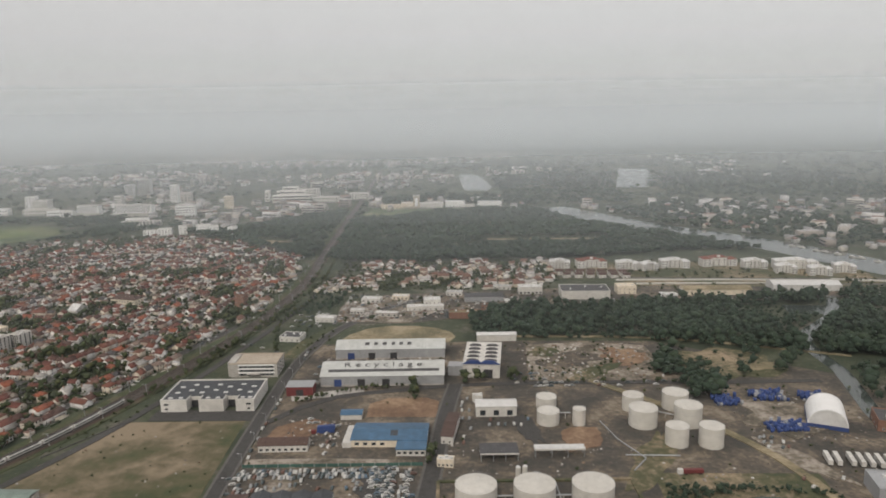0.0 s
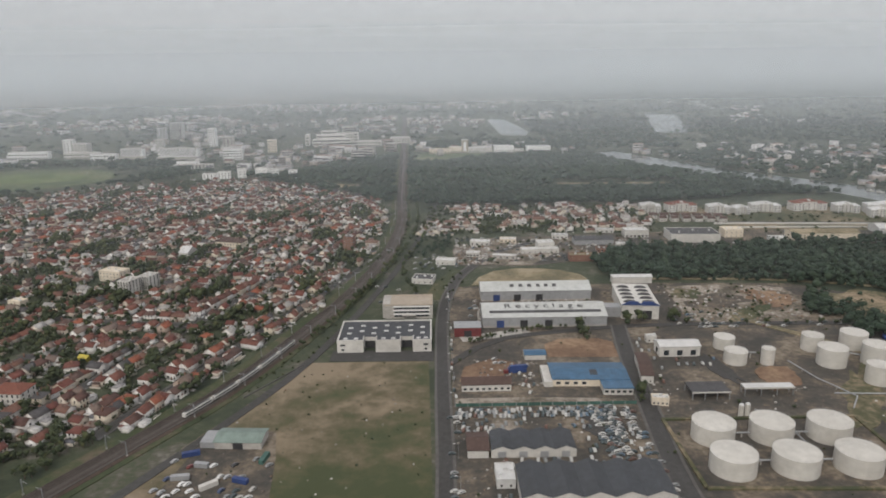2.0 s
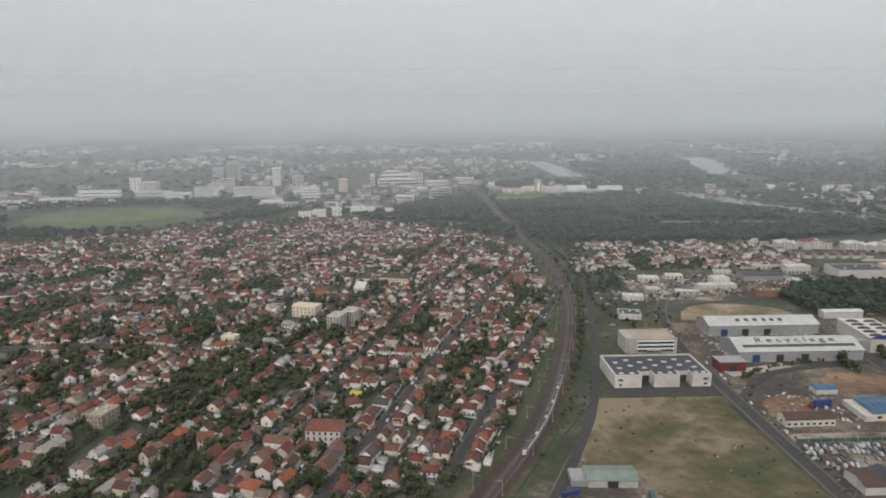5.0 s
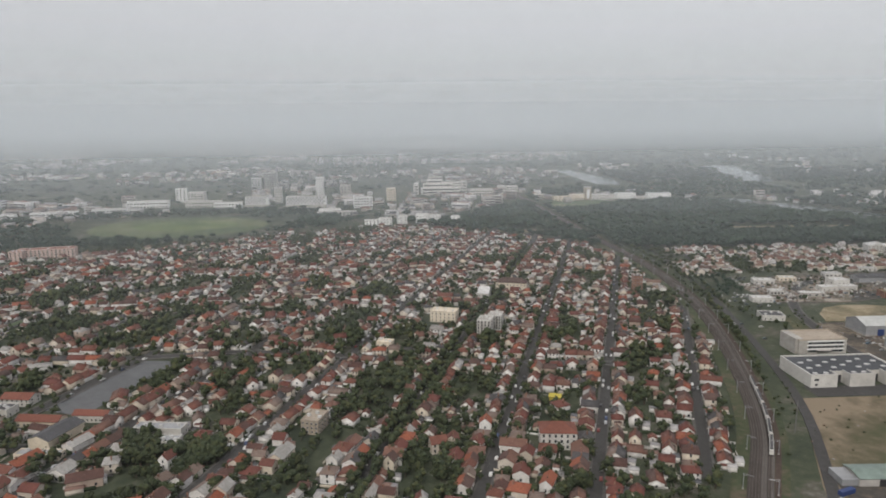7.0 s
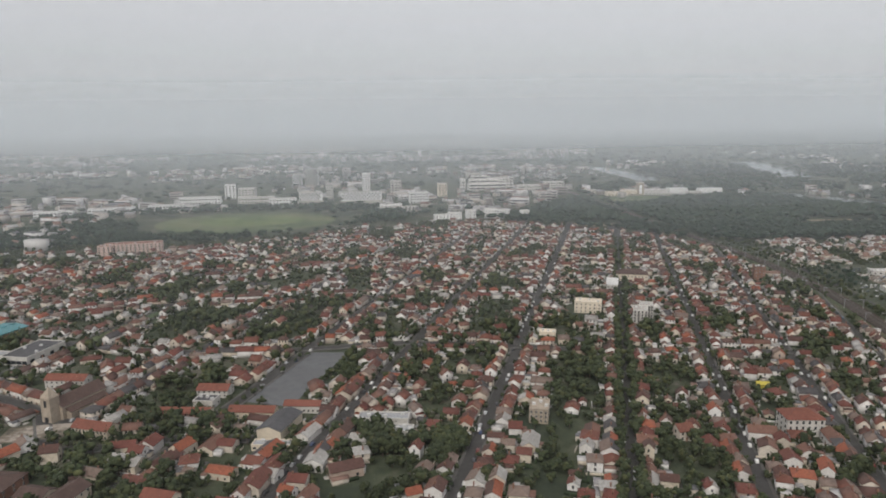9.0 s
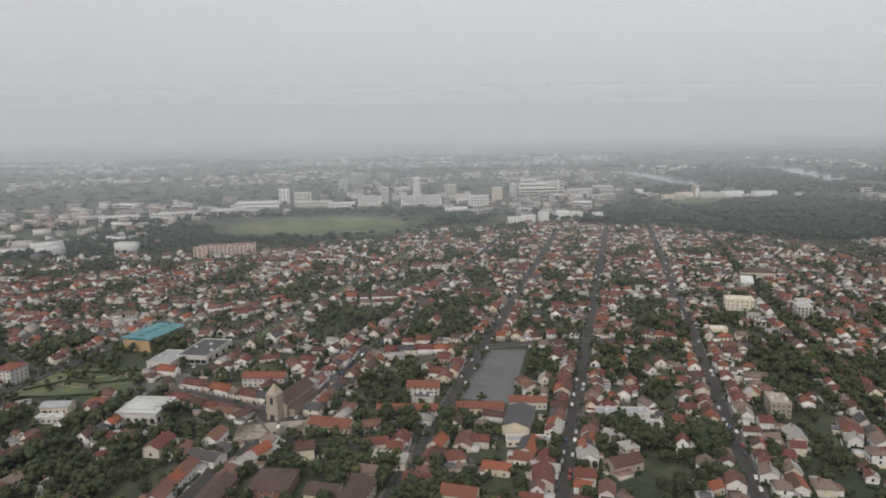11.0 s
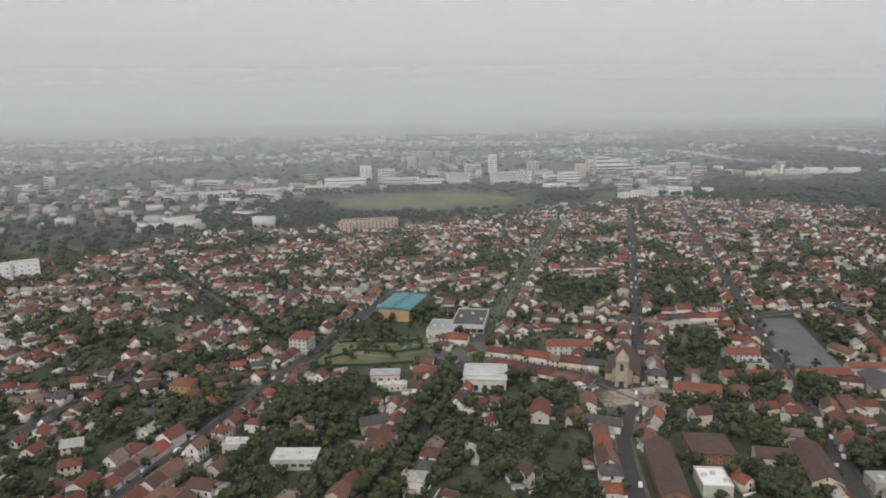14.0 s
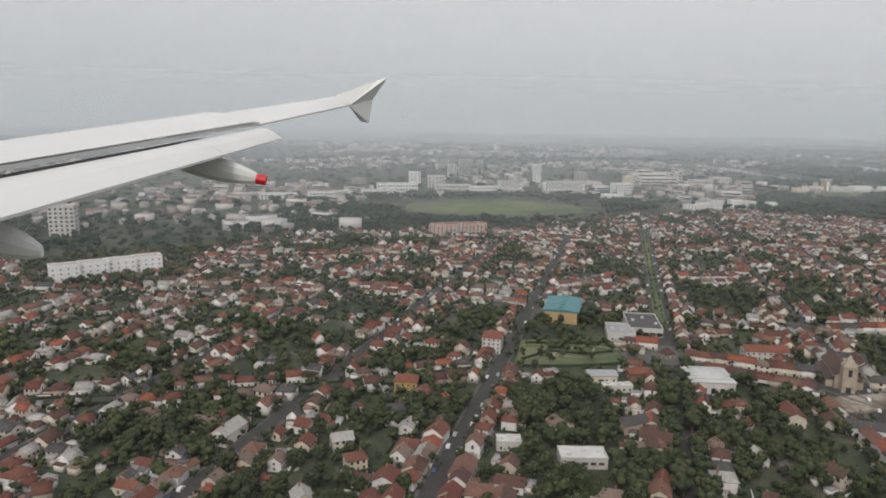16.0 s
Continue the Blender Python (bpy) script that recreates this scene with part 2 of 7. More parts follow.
M["wreck"] = varied("wrecked_car_paint", [(0, (0.50, 0.50, 0.48)), (0.25, (0.26, 0.27, 0.27)), (0.48, (0.07, 0.09, 0.095)), (0.72, (0.48, 0.47, 0.44)), (0.84, (0.10, 0.15, 0.20)), (0.92, (0.15, 0.08, 0.06))], 0.5, 0.2, 1.0, 0.3)
M["fence"] = varied("green_mesh_fence", [(0, (0.05, 0.12, 0.10))], 0.7, 0.3, 0.6, 0.1)
M["ground"] = blotched("mixed_ground", [(0.30, (0.026, 0.036, 0.020)), (0.48, (0.040, 0.050, 0.026)), (0.60, (0.055, 0.064, 0.036)),
                       (0.72, (0.085, 0.080, 0.060)), (0.86, (0.15, 0.14, 0.12))], 0.035, 0.33)
M["scrub"] = blotched("scrubby_field", [(0.34, (0.045, 0.055, 0.025)), (0.48, (0.075, 0.075, 0.037)), (0.58, (0.13, 0.11, 0.066)),
                      (0.74, (0.27, 0.21, 0.14))], 0.020, 0.4)
M["verge"] = blotched("weedy_verge", [(0.3, (0.030, 0.042, 0.017)), (0.5, (0.044, 0.056, 0.022)), (0.64, (0.066, 0.066, 0.034)), (0.82, (0.105, 0.082, 0.055))], 0.06, 0.5)
M["field"] = blotched("vacant_field", [(0.28, (0.046, 0.056, 0.022)), (0.42, (0.066, 0.068, 0.030)), (0.54, (0.094, 0.082, 0.045)), (0.66, (0.140, 0.112, 0.070)), (0.82, (0.21, 0.165, 0.112))], 0.034, 0.16, tilt=(192.0, 0.0044, -108.0, 0.0045))
M["lawn"] = blotched("rough_grass", [(0.3, (0.065, 0.095, 0.035)), (0.55, (0.10, 0.135, 0.05)), (0.75, (0.17, 0.17, 0.08))], 0.03, 0.5)
M["turf"] = blotched("racecourse_turf", [(0.3, (0.055, 0.080, 0.036)), (0.55, (0.085, 0.108, 0.048)), (0.75, (0.14, 0.145, 0.075))], 0.015, 0.2)
M["dry"] = blotched("dry_grass", [(0.3, (0.12, 0.105, 0.06)), (0.55, (0.22, 0.18, 0.11)), (0.75, (0.31, 0.26, 0.175))], 0.05, 0.5)
M["earth"] = blotched("bare_brown_earth", [(0.3, (0.115, 0.070, 0.044)), (0.55, (0.18, 0.112, 0.070)), (0.75, (0.27, 0.185, 0.12))], 0.05, 0.5)
M["yard"] = blotched("worn_yard", [(0.3, (0.045, 0.042, 0.037)), (0.5, (0.075, 0.065, 0.053)), (0.62, (0.125, 0.10, 0.073)), (0.78, (0.21, 0.175, 0.135))], 0.05, 0.5)
M["rubble"] = blotched("rubble_ground", [(0.3, (0.07, 0.062, 0.045)), (0.5, (0.155, 0.13, 0.10)), (0.7, (0.30, 0.265, 0.225))], 0.08, 0.6)


def glass_mat():
    m, n, l, b = nodes_of("window_glass")
    b.inputs["Base Color"].default_value = (0.03, 0.035, 0.04, 1)
    b.inputs["Roughness"].default_value = 0.15
    return m


def water_mat():
    m, n, l, b = nodes_of("still_water")
    b.inputs["Base Color"].default_value = (0.05, 0.06, 0.055, 1)
    b.inputs["Roughness"].default_value = 0.12
    t = noise_tex(n, l, 0.4, 3.0)
    bu = n.new("ShaderNodeBump")
    bu.inputs["Strength"].default_value, bu.inputs["Distance"].default_value = 0.15, 0.2
    l.new(t.outputs["Fac"], bu.inputs["Height"])
    l.new(bu.outputs[0], b.inputs["Normal"])
    return m


def haze_sheet_mat(name, density):
    """A translucent sheet imitating haze: thin near the ground, full at mid height, thinning out above."""
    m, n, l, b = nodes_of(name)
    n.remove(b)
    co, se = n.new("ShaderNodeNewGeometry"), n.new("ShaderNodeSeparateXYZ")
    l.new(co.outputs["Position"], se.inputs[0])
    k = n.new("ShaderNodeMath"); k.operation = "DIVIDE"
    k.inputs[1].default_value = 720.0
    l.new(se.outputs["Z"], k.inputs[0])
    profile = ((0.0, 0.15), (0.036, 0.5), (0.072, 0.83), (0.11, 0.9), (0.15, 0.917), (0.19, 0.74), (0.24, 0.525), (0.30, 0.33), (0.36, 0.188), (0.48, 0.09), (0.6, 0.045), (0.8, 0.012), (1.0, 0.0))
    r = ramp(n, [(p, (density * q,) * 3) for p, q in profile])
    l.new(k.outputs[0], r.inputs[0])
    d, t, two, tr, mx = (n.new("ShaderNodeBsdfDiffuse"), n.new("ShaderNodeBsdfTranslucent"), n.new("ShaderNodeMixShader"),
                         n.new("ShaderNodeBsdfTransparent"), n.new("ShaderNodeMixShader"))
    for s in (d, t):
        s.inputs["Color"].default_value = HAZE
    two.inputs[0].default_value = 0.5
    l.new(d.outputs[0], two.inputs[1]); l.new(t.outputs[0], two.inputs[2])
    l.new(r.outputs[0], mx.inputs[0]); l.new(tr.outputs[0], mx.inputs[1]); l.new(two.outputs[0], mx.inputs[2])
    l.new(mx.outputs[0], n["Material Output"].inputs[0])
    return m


M["glass"], M["water"] = glass_mat(), water_mat()


# ---------------------------------------------------------------- building blocks
def geo():
    return [], []


def add_box(g, x0, x1, y0, y1, z0, z1):
    v, f = g
    k = len(v)
    v += [(x0, y0, z0), (x1, y0, z0), (x1, y1, z0), (x0, y1, z0), (x0, y0, z1), (x1, y0, z1), (x1, y1, z1), (x0, y1, z1)]
    f += [tuple(k + i for i in q) for q in ((3, 2, 1, 0), (4, 5, 6, 7), (0, 1, 5, 4), (1, 2, 6, 5), (2, 3, 7, 6), (3, 0, 4, 7))]
    return g


def add_prism(g, outline, y0, y1):
    """An x-z outline (counter-clockwise seen from -y) drawn out along y."""
    v, f = g
    k, n = len(v), len(outline)
    v += [(x, y0, z) for x, z in outline] + [(x, y1, z) for x, z in outline]
    f.append(tuple(k + i for i in range(n)))
    f.append(tuple(k + n + i for i in reversed(range(n))))
    f += [(k + (i + 1) % n, k + i, k + n + i, k + n + (i + 1) % n) for i in range(n)]
    return g


def add_prism_x(g, outline, x0, x1):
    """A y-z outline drawn out along x."""
    v, f = g
    k, n = len(v), len(outline)
    v += [(x0, y, z) for y, z in outline] + [(x1, y, z) for y, z in outline]
    f.append(tuple(k + i for i in reversed(range(n))))
    f.append(tuple(k + n + i for i in range(n)))
    f += [(k + i, k + (i + 1) % n, k + n + (i + 1) % n, k + n + i) for i in range(n)]
    return g


def add_tube(g, x, y, z0, z1, r0, r1, n=8, cap=True):
    v, f = g
    k = len(v)
    for r, z in ((r0, z0), (r1, z1)):
        v += [(x + r * math.cos(math.tau * i / n), y + r * math.sin(math.tau * i / n), z) for i in range(n)]
    f += [(k + i, k + (i + 1) % n, k + n + (i + 1) % n, k + n + i) for i in range(n)]
    if cap:
        f.append(tuple(k + n + i for i in range(n)))
    return g


def add_bar(g, a, b, r, n=6):
    """A round bar from a to b."""
    v, f = g
    a, b = Vector(a), Vector(b)
    q = (b - a).to_track_quat("Z", "Y")
    k = len(v)
    for p in (a, b):
        v += [tuple(p + q @ Vector((r * math.cos(math.tau * i / n), r * math.sin(math.tau * i / n), 0))) for i in range(n)]
    f += [(k + i, k + (i + 1) % n, k + n + (i + 1) % n, k + n + i) for i in range(n)]
    f += [tuple(k + i for i in reversed(range(n))), tuple(k + n + i for i in range(n))]
    return g


def mesh_of(name, g, *mats, index=None):
    me = bpy.data.meshes.new(name)
    me.from_pydata(g[0], [], g[1])
    for m in mats:
        me.materials.append(M[m] if isinstance(m, str) else m)
    if index is not None:
        me.polygons.foreach_set("material_index", index)
    if mats and mats[0] == "leaf":
        me.polygons.foreach_set("use_smooth", [True] * len(me.polygons))
    me.update()
    return me


def part(name, g, mat, parent, label="", at=None):
    """One mesh under a thing or a part; g is geometry or a ready mesh."""
    me = g if isinstance(g, bpy.types.Mesh) else mesh_of(name, g, mat)
    ob = new(name, me)
    ob.parent = parent
    if at is not None:
        ob.matrix_local = at
    return tagged(ob, label)


def thing(name, x, y, rot=0.0, label="", category="", group="", z=0.0):
    ob = new(name)
    ob.empty_display_size = 0.5
    ob.matrix_world = pose(x, y, z, 0, 0, rot)
    return tagged(ob, label, category or name.replace("_", " "), group)


def structure(name, g, mat, label=""):
    return tagged(new(name, mesh_of(name, g, mat)), label or name.replace("_", " "), name.split("_")[0], "", "structure")


def patch(name, pts, z, mat, label):
    """A thin sheet of ground cover with its own edge."""
    a = sum(pts[i][0] * pts[(i + 1) % len(pts)][1] - pts[(i + 1) % len(pts)][0] * pts[i][1] for i in range(len(pts)))
    pts = pts if a > 0 else pts[::-1]
    n = len(pts)
    v = [(x, y, z) for x, y in pts] + [(x, y, -0.3) for x, y in pts]
    f = [tuple(range(n))] + [(i + n, (i + 1) % n + n, (i + 1) % n, i) for i in range(n)]
    return structure(name, (v, f), mat, label)


def smooth_line(pts, step=12.0):
    """Points along a soft curve through pts."""
    p = [Vector(q) for q in pts]
    p = [2 * p[0] - p[1]] + p + [2 * p[-1] - p[-2]]
    out = []
    for i in range(1, len(p) - 2):
        a, b, c, d = p[i - 1:i + 3]
        k = max(1, int((c - b).length / step))
        for j in range(k):
            t = j / k
            out.append(0.5 * ((2 * b) + (c - a) * t + (2 * a - 5 * b + 4 * c - d) * t * t + (3 * b - a - 3 * c + d) * t ** 3))
    return out + [p[-2]]


def ribbon(pts, w, z, off=0.0, deep=0.4):
    """A flat strip of width w along pts, off metres to its right."""
    v, f = [], []
    n = len(pts)
    for i, p in enumerate(pts):
        d = (pts[min(i + 1, n - 1)] - pts[max(i - 1, 0)]).normalized()
        s = Vector((d.y, -d.x))
        a, b = p + s * (off - w / 2), p + s * (off + w / 2)
        v += [(a.x, a.y, z), (b.x, b.y, z), (a.x, a.y, z - deep), (b.x, b.y, z - deep)]
    for i in range(n - 1):
        k = 4 * i
        f += [(k, k + 1, k + 5, k + 4), (k + 2, k, k + 4, k + 6), (k + 1, k + 3, k + 7, k + 5)]
    return v, f


def inside(poly, x, y):
    x, y = np.asarray(x, float), np.asarray(y, float)
    r = np.zeros(x.shape, bool)
    for (x0, y0), (x1, y1) in zip(poly, poly[1:] + poly[:1]):
        if y0 == y1:
            continue
        r ^= ((y0 > y) != (y1 > y)) & (x < (x1 - x0) * (y - y0) / (y1 - y0) + x0)
    return r


class Template:
    """A small mesh as arrays, to be laid out many times in one mesh."""
    def __init__(self, pieces):
        v, loops, totals, mats = [], [], [], []
        for (gv, gf), m in pieces:
            k = len(v)
            v += gv
            for q in gf:
                loops += [k + i for i in q]
                totals.append(len(q))
                mats.append(m)
        self.v, self.loops = np.array(v, np.float32), np.array(loops, np.int32)
        self.totals, self.mats = np.array(totals, np.int32), np.array(mats, np.int32)


def scatter(name, templates, rows, mats, label, category, kind="stuff"):
    """rows: template number, x, y, z, turn in radians, scale, height scale; all in ONE mesh."""
    vs, ls, ts, ms, base = [], [], [], [], 0
    rows = np.array(rows, float)
    for k, tp in enumerate(templates):
        r = rows[rows[:, 0] == k]
        if not len(r):
            continue
        c, s = np.cos(r[:, 4])[:, None], np.sin(r[:, 4])[:, None]
        x, y, z = tp.v[:, 0][None], tp.v[:, 1][None], tp.v[:, 2][None]
        q = r[:, 5][:, None]
        p = np.stack([r[:, 1][:, None] + q * (x * c - y * s), r[:, 2][:, None] + q * (x * s + y * c),
                      r[:, 3][:, None] + r[:, 6][:, None] * z], -1).reshape(-1, 3)
        n = len(r)
        ls.append((tp.loops[None] + (base + np.arange(n) * len(tp.v))[:, None]).ravel())
        ts.append(np.tile(tp.totals, n))
        ms.append(np.tile(tp.mats, n))
        vs.append(p)
        base += n * len(tp.v)
    v, lo, to, mi = np.concatenate(vs), np.concatenate(ls), np.concatenate(ts), np.concatenate(ms)
    me = bpy.data.meshes.new(name)
    me.vertices.add(len(v)); me.vertices.foreach_set("co", v.ravel().astype(np.float32))
    me.loops.add(len(lo)); me.loops.foreach_set("vertex_index", lo.astype(np.int32))
    me.polygons.add(len(to))
    me.polygons.foreach_set("loop_start", np.concatenate([[0], np.cumsum(to)[:-1]]).astype(np.int32))
    me.polygons.foreach_set("loop_total", to.astype(np.int32))
    for m in mats:
        me.materials.append(M[m])
    me.polygons.foreach_set("material_index", mi.astype(np.int32))
    if mats[0] in ("leaf", "woodleaf"):
        me.polygons.foreach_set("use_smooth", mi == 0)
    me.update(calc_edges=True)
    return tagged(new(name, me), label, category, "", kind)


rng = np.random.default_rng(7)
LAKE = [(269, 1090), (317, 1082), (421, 1451), (363, 1462)]
POND = [(16, 1062), (83, 1062), (83, 1420), (16, 1420)]

# ---------------------------------------------------------------- ground, water, roads
structure("ground", ([(-4900, -700, 0), (4900, -700, 0), (4900, 4950, 0), (-4900, 4950, 0)], [(0, 1, 2, 3)]), "ground", "mixed gardens, scrub and bare soil")

INDUSTRY = [(-70, 120), (190, 120), (185, 240), (170, 290), (104, 338), (36, 342), (-64, 340), (-68, 300)]
FIELD = [(-122, 250), (-77, 250), (-75, 120), (-175, 120), (-150, 190)]
HOUSING = [(-1050, 130), (-214, 130), (-176, 193), (-159, 226), (-145, 265), (-127, 328), (-114, 395), (-108, 480), (-114, 560), (-150, 600), (-192, 640),
           (-271, 688), (-368, 650), (-500, 574), (-560, 584), (-640, 566), (-694, 505), (-770, 450), (-1050, 480)]
patch("pavement_industrial_yards", INDUSTRY, 0.05, "yard", "worn asphalt and dirt of industrial yards")
patch("ground_scrub_field", FIELD, 0.06, "field", "scrubby vacant field with bare patches")
patch("ground_brown_earth", [(-31, 252), (-4, 251), (-3, 266), (-8, 270), (-24, 270), (-31, 264)], 0.12, "earth", "bare brown earth plot")
patch("ground_brown_plot", [(-66, 232), (-50, 236), (-44, 247), (-52, 252), (-64, 244)], 0.12, "earth", "bare brown plot")
patch("ground_dirt_strip", [(-68, 213), (-10, 211), (-10, 217), (-40, 219), (-68, 219)], 0.12, "rubble", "pale trodden dirt strip")
patch("ground_dry_meadow", [(-56, 342), (2, 342), (5, 350), (3, 358), (-5, 366), (-16, 370), (-30, 371), (-42, 367), (-51, 356)], 0.12, "dry", "dry yellow meadow")
patch("ground_green_strip", [(-80, 322), (-72, 320), (-63, 345), (-58, 368), (-64, 372), (-74, 350)], 0.12, "scrub", "green grass strip")
patch("ground_rubble", [(36, 287), (84, 286), (100, 300), (98, 332), (70, 338), (40, 336)], 0.12, "rubble", "rubble-strewn waste ground")
patch("ground_tank_basin", [(-2, 160), (56, 158), (60, 200), (-2, 202)], 0.12, "yard", "gravel basin below the tanks")
patch("ground_scrub_lot", [(62, 150), (112, 150), (118, 204), (66, 206)], 0.12, "scrub", "grassy lot beside the tanks")
patch("water_pond", [(71, 158), (112, 157), (113, 188), (94, 191), (73, 187)], 0.2, "water", "dark pond among bushes")
patch("ground_pale_works", [(-62, 380), (-20, 378), (-4, 400), (-2, 428), (-40, 436), (-64, 410)], 0.14, "rubble", "pale trodden works yard")
patch("ground_mid_yards", [(-60, 378), (-20, 376), (70, 405), (120, 412), (260, 415), (285, 445), (120, 455), (-40, 440), (-62, 410)], 0.1, "yard", "yards of small works")
patch("ground_terrace_lawn", [(120, 455), (285, 440), (300, 468), (125, 476)], 0.12, "scrub", "terraced dry grass below flats")
patch("ground_flats_garden", [(80, 478), (126, 476), (296, 466), (300, 505), (215, 525), (84, 534)], 0.1, "scrub", "worn gardens round the flats")
patch("ground_bald_plot", [(-184, 642), (-150, 634), (-142, 646), (-174, 658)], 0.15, "dry", "bare sandy plot at the wood's edge")
patch("ground_park_lawn", [(-100, 812), (-58, 796), (-14, 842), (40, 858), (30, 868), (-90, 870)], 0.15, "turf", "bright park lawn")
patch("ground_pale_drive", [(40, 640), (150, 636), (150, 641), (40, 646)], 0.15, "dry", "pale riding track in the wood")
oval = [(-482 + 84 * math.cos(a), 706 + 68 * math.sin(a)) for a in np.linspace(0, math.tau, 49)[:-1]]
patch("ground_racecourse", oval, 0.15, "turf", "green oval racecourse turf")
inner = [(-478 + 50 * math.cos(a), 712 + 35 * math.sin(a)) for a in np.linspace(0, math.tau, 41)[:-1]]
patch("ground_racecourse_infield", inner, 0.20, "lawn", "rough infield grass")
patch("pavement_square", [(-379, 311), (-360, 309), (-376, 254), (-394, 261)], 0.16, "square", "large empty grey tarmac square")

river = smooth_line([(130, 860), (170, 775), (205, 705), (240, 655), (275, 606), (298, 555), (318, 502), (345, 440), (380, 350), (420, 240)], 20)
structure("water_river", ribbon(river, 46, 0.14), "water", "wide calm grey river")
canal = smooth_line([(240, 420), (215, 376), (184, 344), (176, 318), (175, 295), (166, 262), (160, 235), (158, 180)], 12)
structure("water_canal", ribbon(canal, 7, 0.14), "water", "narrow canal between trees")
patch("water_lake", [(269, 1090), (317, 1082), (369, 1238), (421, 1451), (363, 1462), (315, 1271)], 0.2, "water", "long straight-sided lake")
patch("water_pond", [(31, 1076), (67, 1069), (78, 1129), (72, 1252), (63, 1375), (29, 1375), (29, 1230)], 0.2, "water", "still grey lake")
patch("pavement_roundabout", [(-492.5 + 17 * math.cos(a), 285 + 10 * math.sin(a)) for a in np.linspace(0, math.tau, 25)[:-1]], 0.5, "paving", "wide asphalt crossing with a roundabout")
patch("water_pond", [(196, 384), (222, 380), (226, 398), (200, 402)], 0.2, "water", "small pond in the wood")


LAID = []


def road(name, pts, w, label, walks=True, mat="asphalt", z=0.16, mark=False):
    line = smooth_line(pts)
    LAID.append(name)
    z += 0.012 * (len(LAID) % 23)
    structure(name, ribbon(line, w, z), mat, label)
    if walks:
        for s in (-1, 1):
            structure("pavement_" + name, ribbon(line, 0.9, z + 0.07, s * (w / 2 + 0.45)), "paving", "narrow footway with kerb")
    if mark:
        v, f = geo()
        for a, b in zip(line[::1], line[1::1]):
            d = (b - a).normalized()
            for k in range(int((b - a).length / 4)):
                p = a + d * (k * 4)
                q = p + d * 1.6
                s = Vector((d.y, -d.x)) * 0.09
                k0 = len(v)
                v += [(*(p - s), z + 0.02), (*(p + s), z + 0.02), (*(q + s), z + 0.02), (*(q - s), z + 0.02)]
                f.append((k0, k0 + 1, k0 + 2, k0 + 3))
        structure("road_marking", (v, f), "mark", "dashed white centre line")
    return line


def street(a, slope, y0, y1):
    return [(a + slope * (y - 200), y) for y in np.linspace(y0, y1, 5)]


# long streets of the housing quarter: x where y is 200, slant, ends, width
STREETS = [(-178, 0.36, 196, 420, 3.2), (-210, 0.325, 150, 520, 3.4), (-242, 0.302, 140, 600, 3.4), (-277, 0.31, 140, 640, 3.8), (-323, 0.315, 140, 660, 3.8), (-372, 0.338, 140, 640, 4.0),
           (-415, 0.337, 140, 620, 4.2), (-463, 0.345, 235, 590, 3.6), (-524, 0.36, 140, 575, 7.6), (-583, 0.37, 140, 545, 4.4), (-637, 0.40, 140, 520, 4.4),
           (-690, 0.41, 140, 470, 4.4), (-739, 0.42, 140, 430, 4.4), (-790, 0.42, 140, 430, 4.4), (-842, 0.42, 140, 430, 4.4), (-895, 0.42, 140, 440, 4.4), (-950, 0.42, 140, 440, 4.4)]
CROSS = [[(-1000, 240), (-700, 254), (-612, 262), (-562, 273)], [(-500, 283), (-458, 256), (-442, 228), (-404, 233), (-384, 230)],
         [(-500, 338), (-430, 316), (-381, 314), (-330, 318), (-250, 300), (-170, 290)], [(-760, 395), (-640, 392), (-534, 370), (-470, 392), (-380, 400), (-250, 396), (-130, 392)],
         [(-680, 470), (-560, 468), (-420, 480), (-300, 490), (-125, 480)], [(-560, 545), (-400, 560), (-300, 580), (-140, 570)], [(-450, 238), (-463, 215), (-476, 150)]]
DIAGONAL = [(-655, 470), (-642, 440), (-589, 347), (-552, 304)]
for a, k, y0, y1, w in STREETS:
    road("road_street", street(a, k, y0, y1), w, "grey asphalt street between houses")
for pts in CROSS:
    road("road_cross_street", pts, 3.6, "narrow asphalt cross street")
road("road_diagonal", DIAGONAL, 4.5, "tree-lined diagonal street")
structure("ground_median", ribbon(smooth_line(street(-524, 0.36, 318, 560)), 4.6, 0.42), "turf", "planted green median of the avenue")

road("road_works", [(-74, 120), (-72, 168), (-72, 230), (-71, 300), (-66, 338), (-58, 366), (-38, 404), (-10, 430)], 4.0, "works road between yards")
road("road_tanks", [(-7, 120), (-8.5, 166), (-4, 217), (-0.5, 253), (4, 284)], 5.2, "works road along the tank farm")
road("road_curve", [(-70, 246), (-58, 262), (-45, 272), (-21, 278), (8, 283), (60, 284), (110, 282), (160, 282)], 3.6, "curved asphalt access road", walks=False)
road("road_rail", [(-172, 140), (-144, 198), (-123, 250), (-104, 327), (-87, 420), (-72, 558)], 3.4, "asphalt road along the railway", walks=False)
road("road_terrace", [(-80, 520), (0, 498), (120, 478), (300, 462)], 3.6, "pale street below the flats", mat="paving", walks=False)
road("road_terrace", [(120, 462), (300, 447)], 2.6, "pale lane below the flats", mat="paving", walks=False)
for pts in ([(118, 470), (210, 464), (262, 458)], [(124, 458), (200, 455), (250, 449)], [(262, 462), (310, 452)]):
    structure("wall_terrace", ribbon(smooth_line(pts, 20), 0.6, 1.2, 0, 1.4), "white", "long pale terrace wall below flats")
for x in (-60, -36, -12, 12, 36, 60):
    road("road_close", [(x, 498), (x + 6, 538)], 2.6, "short residential close", walks=False)
road("road_forest", [(20, 350), (110, 342), (190, 312)], 2.5, "dirt track along the wood", walks=False, mat="dry")
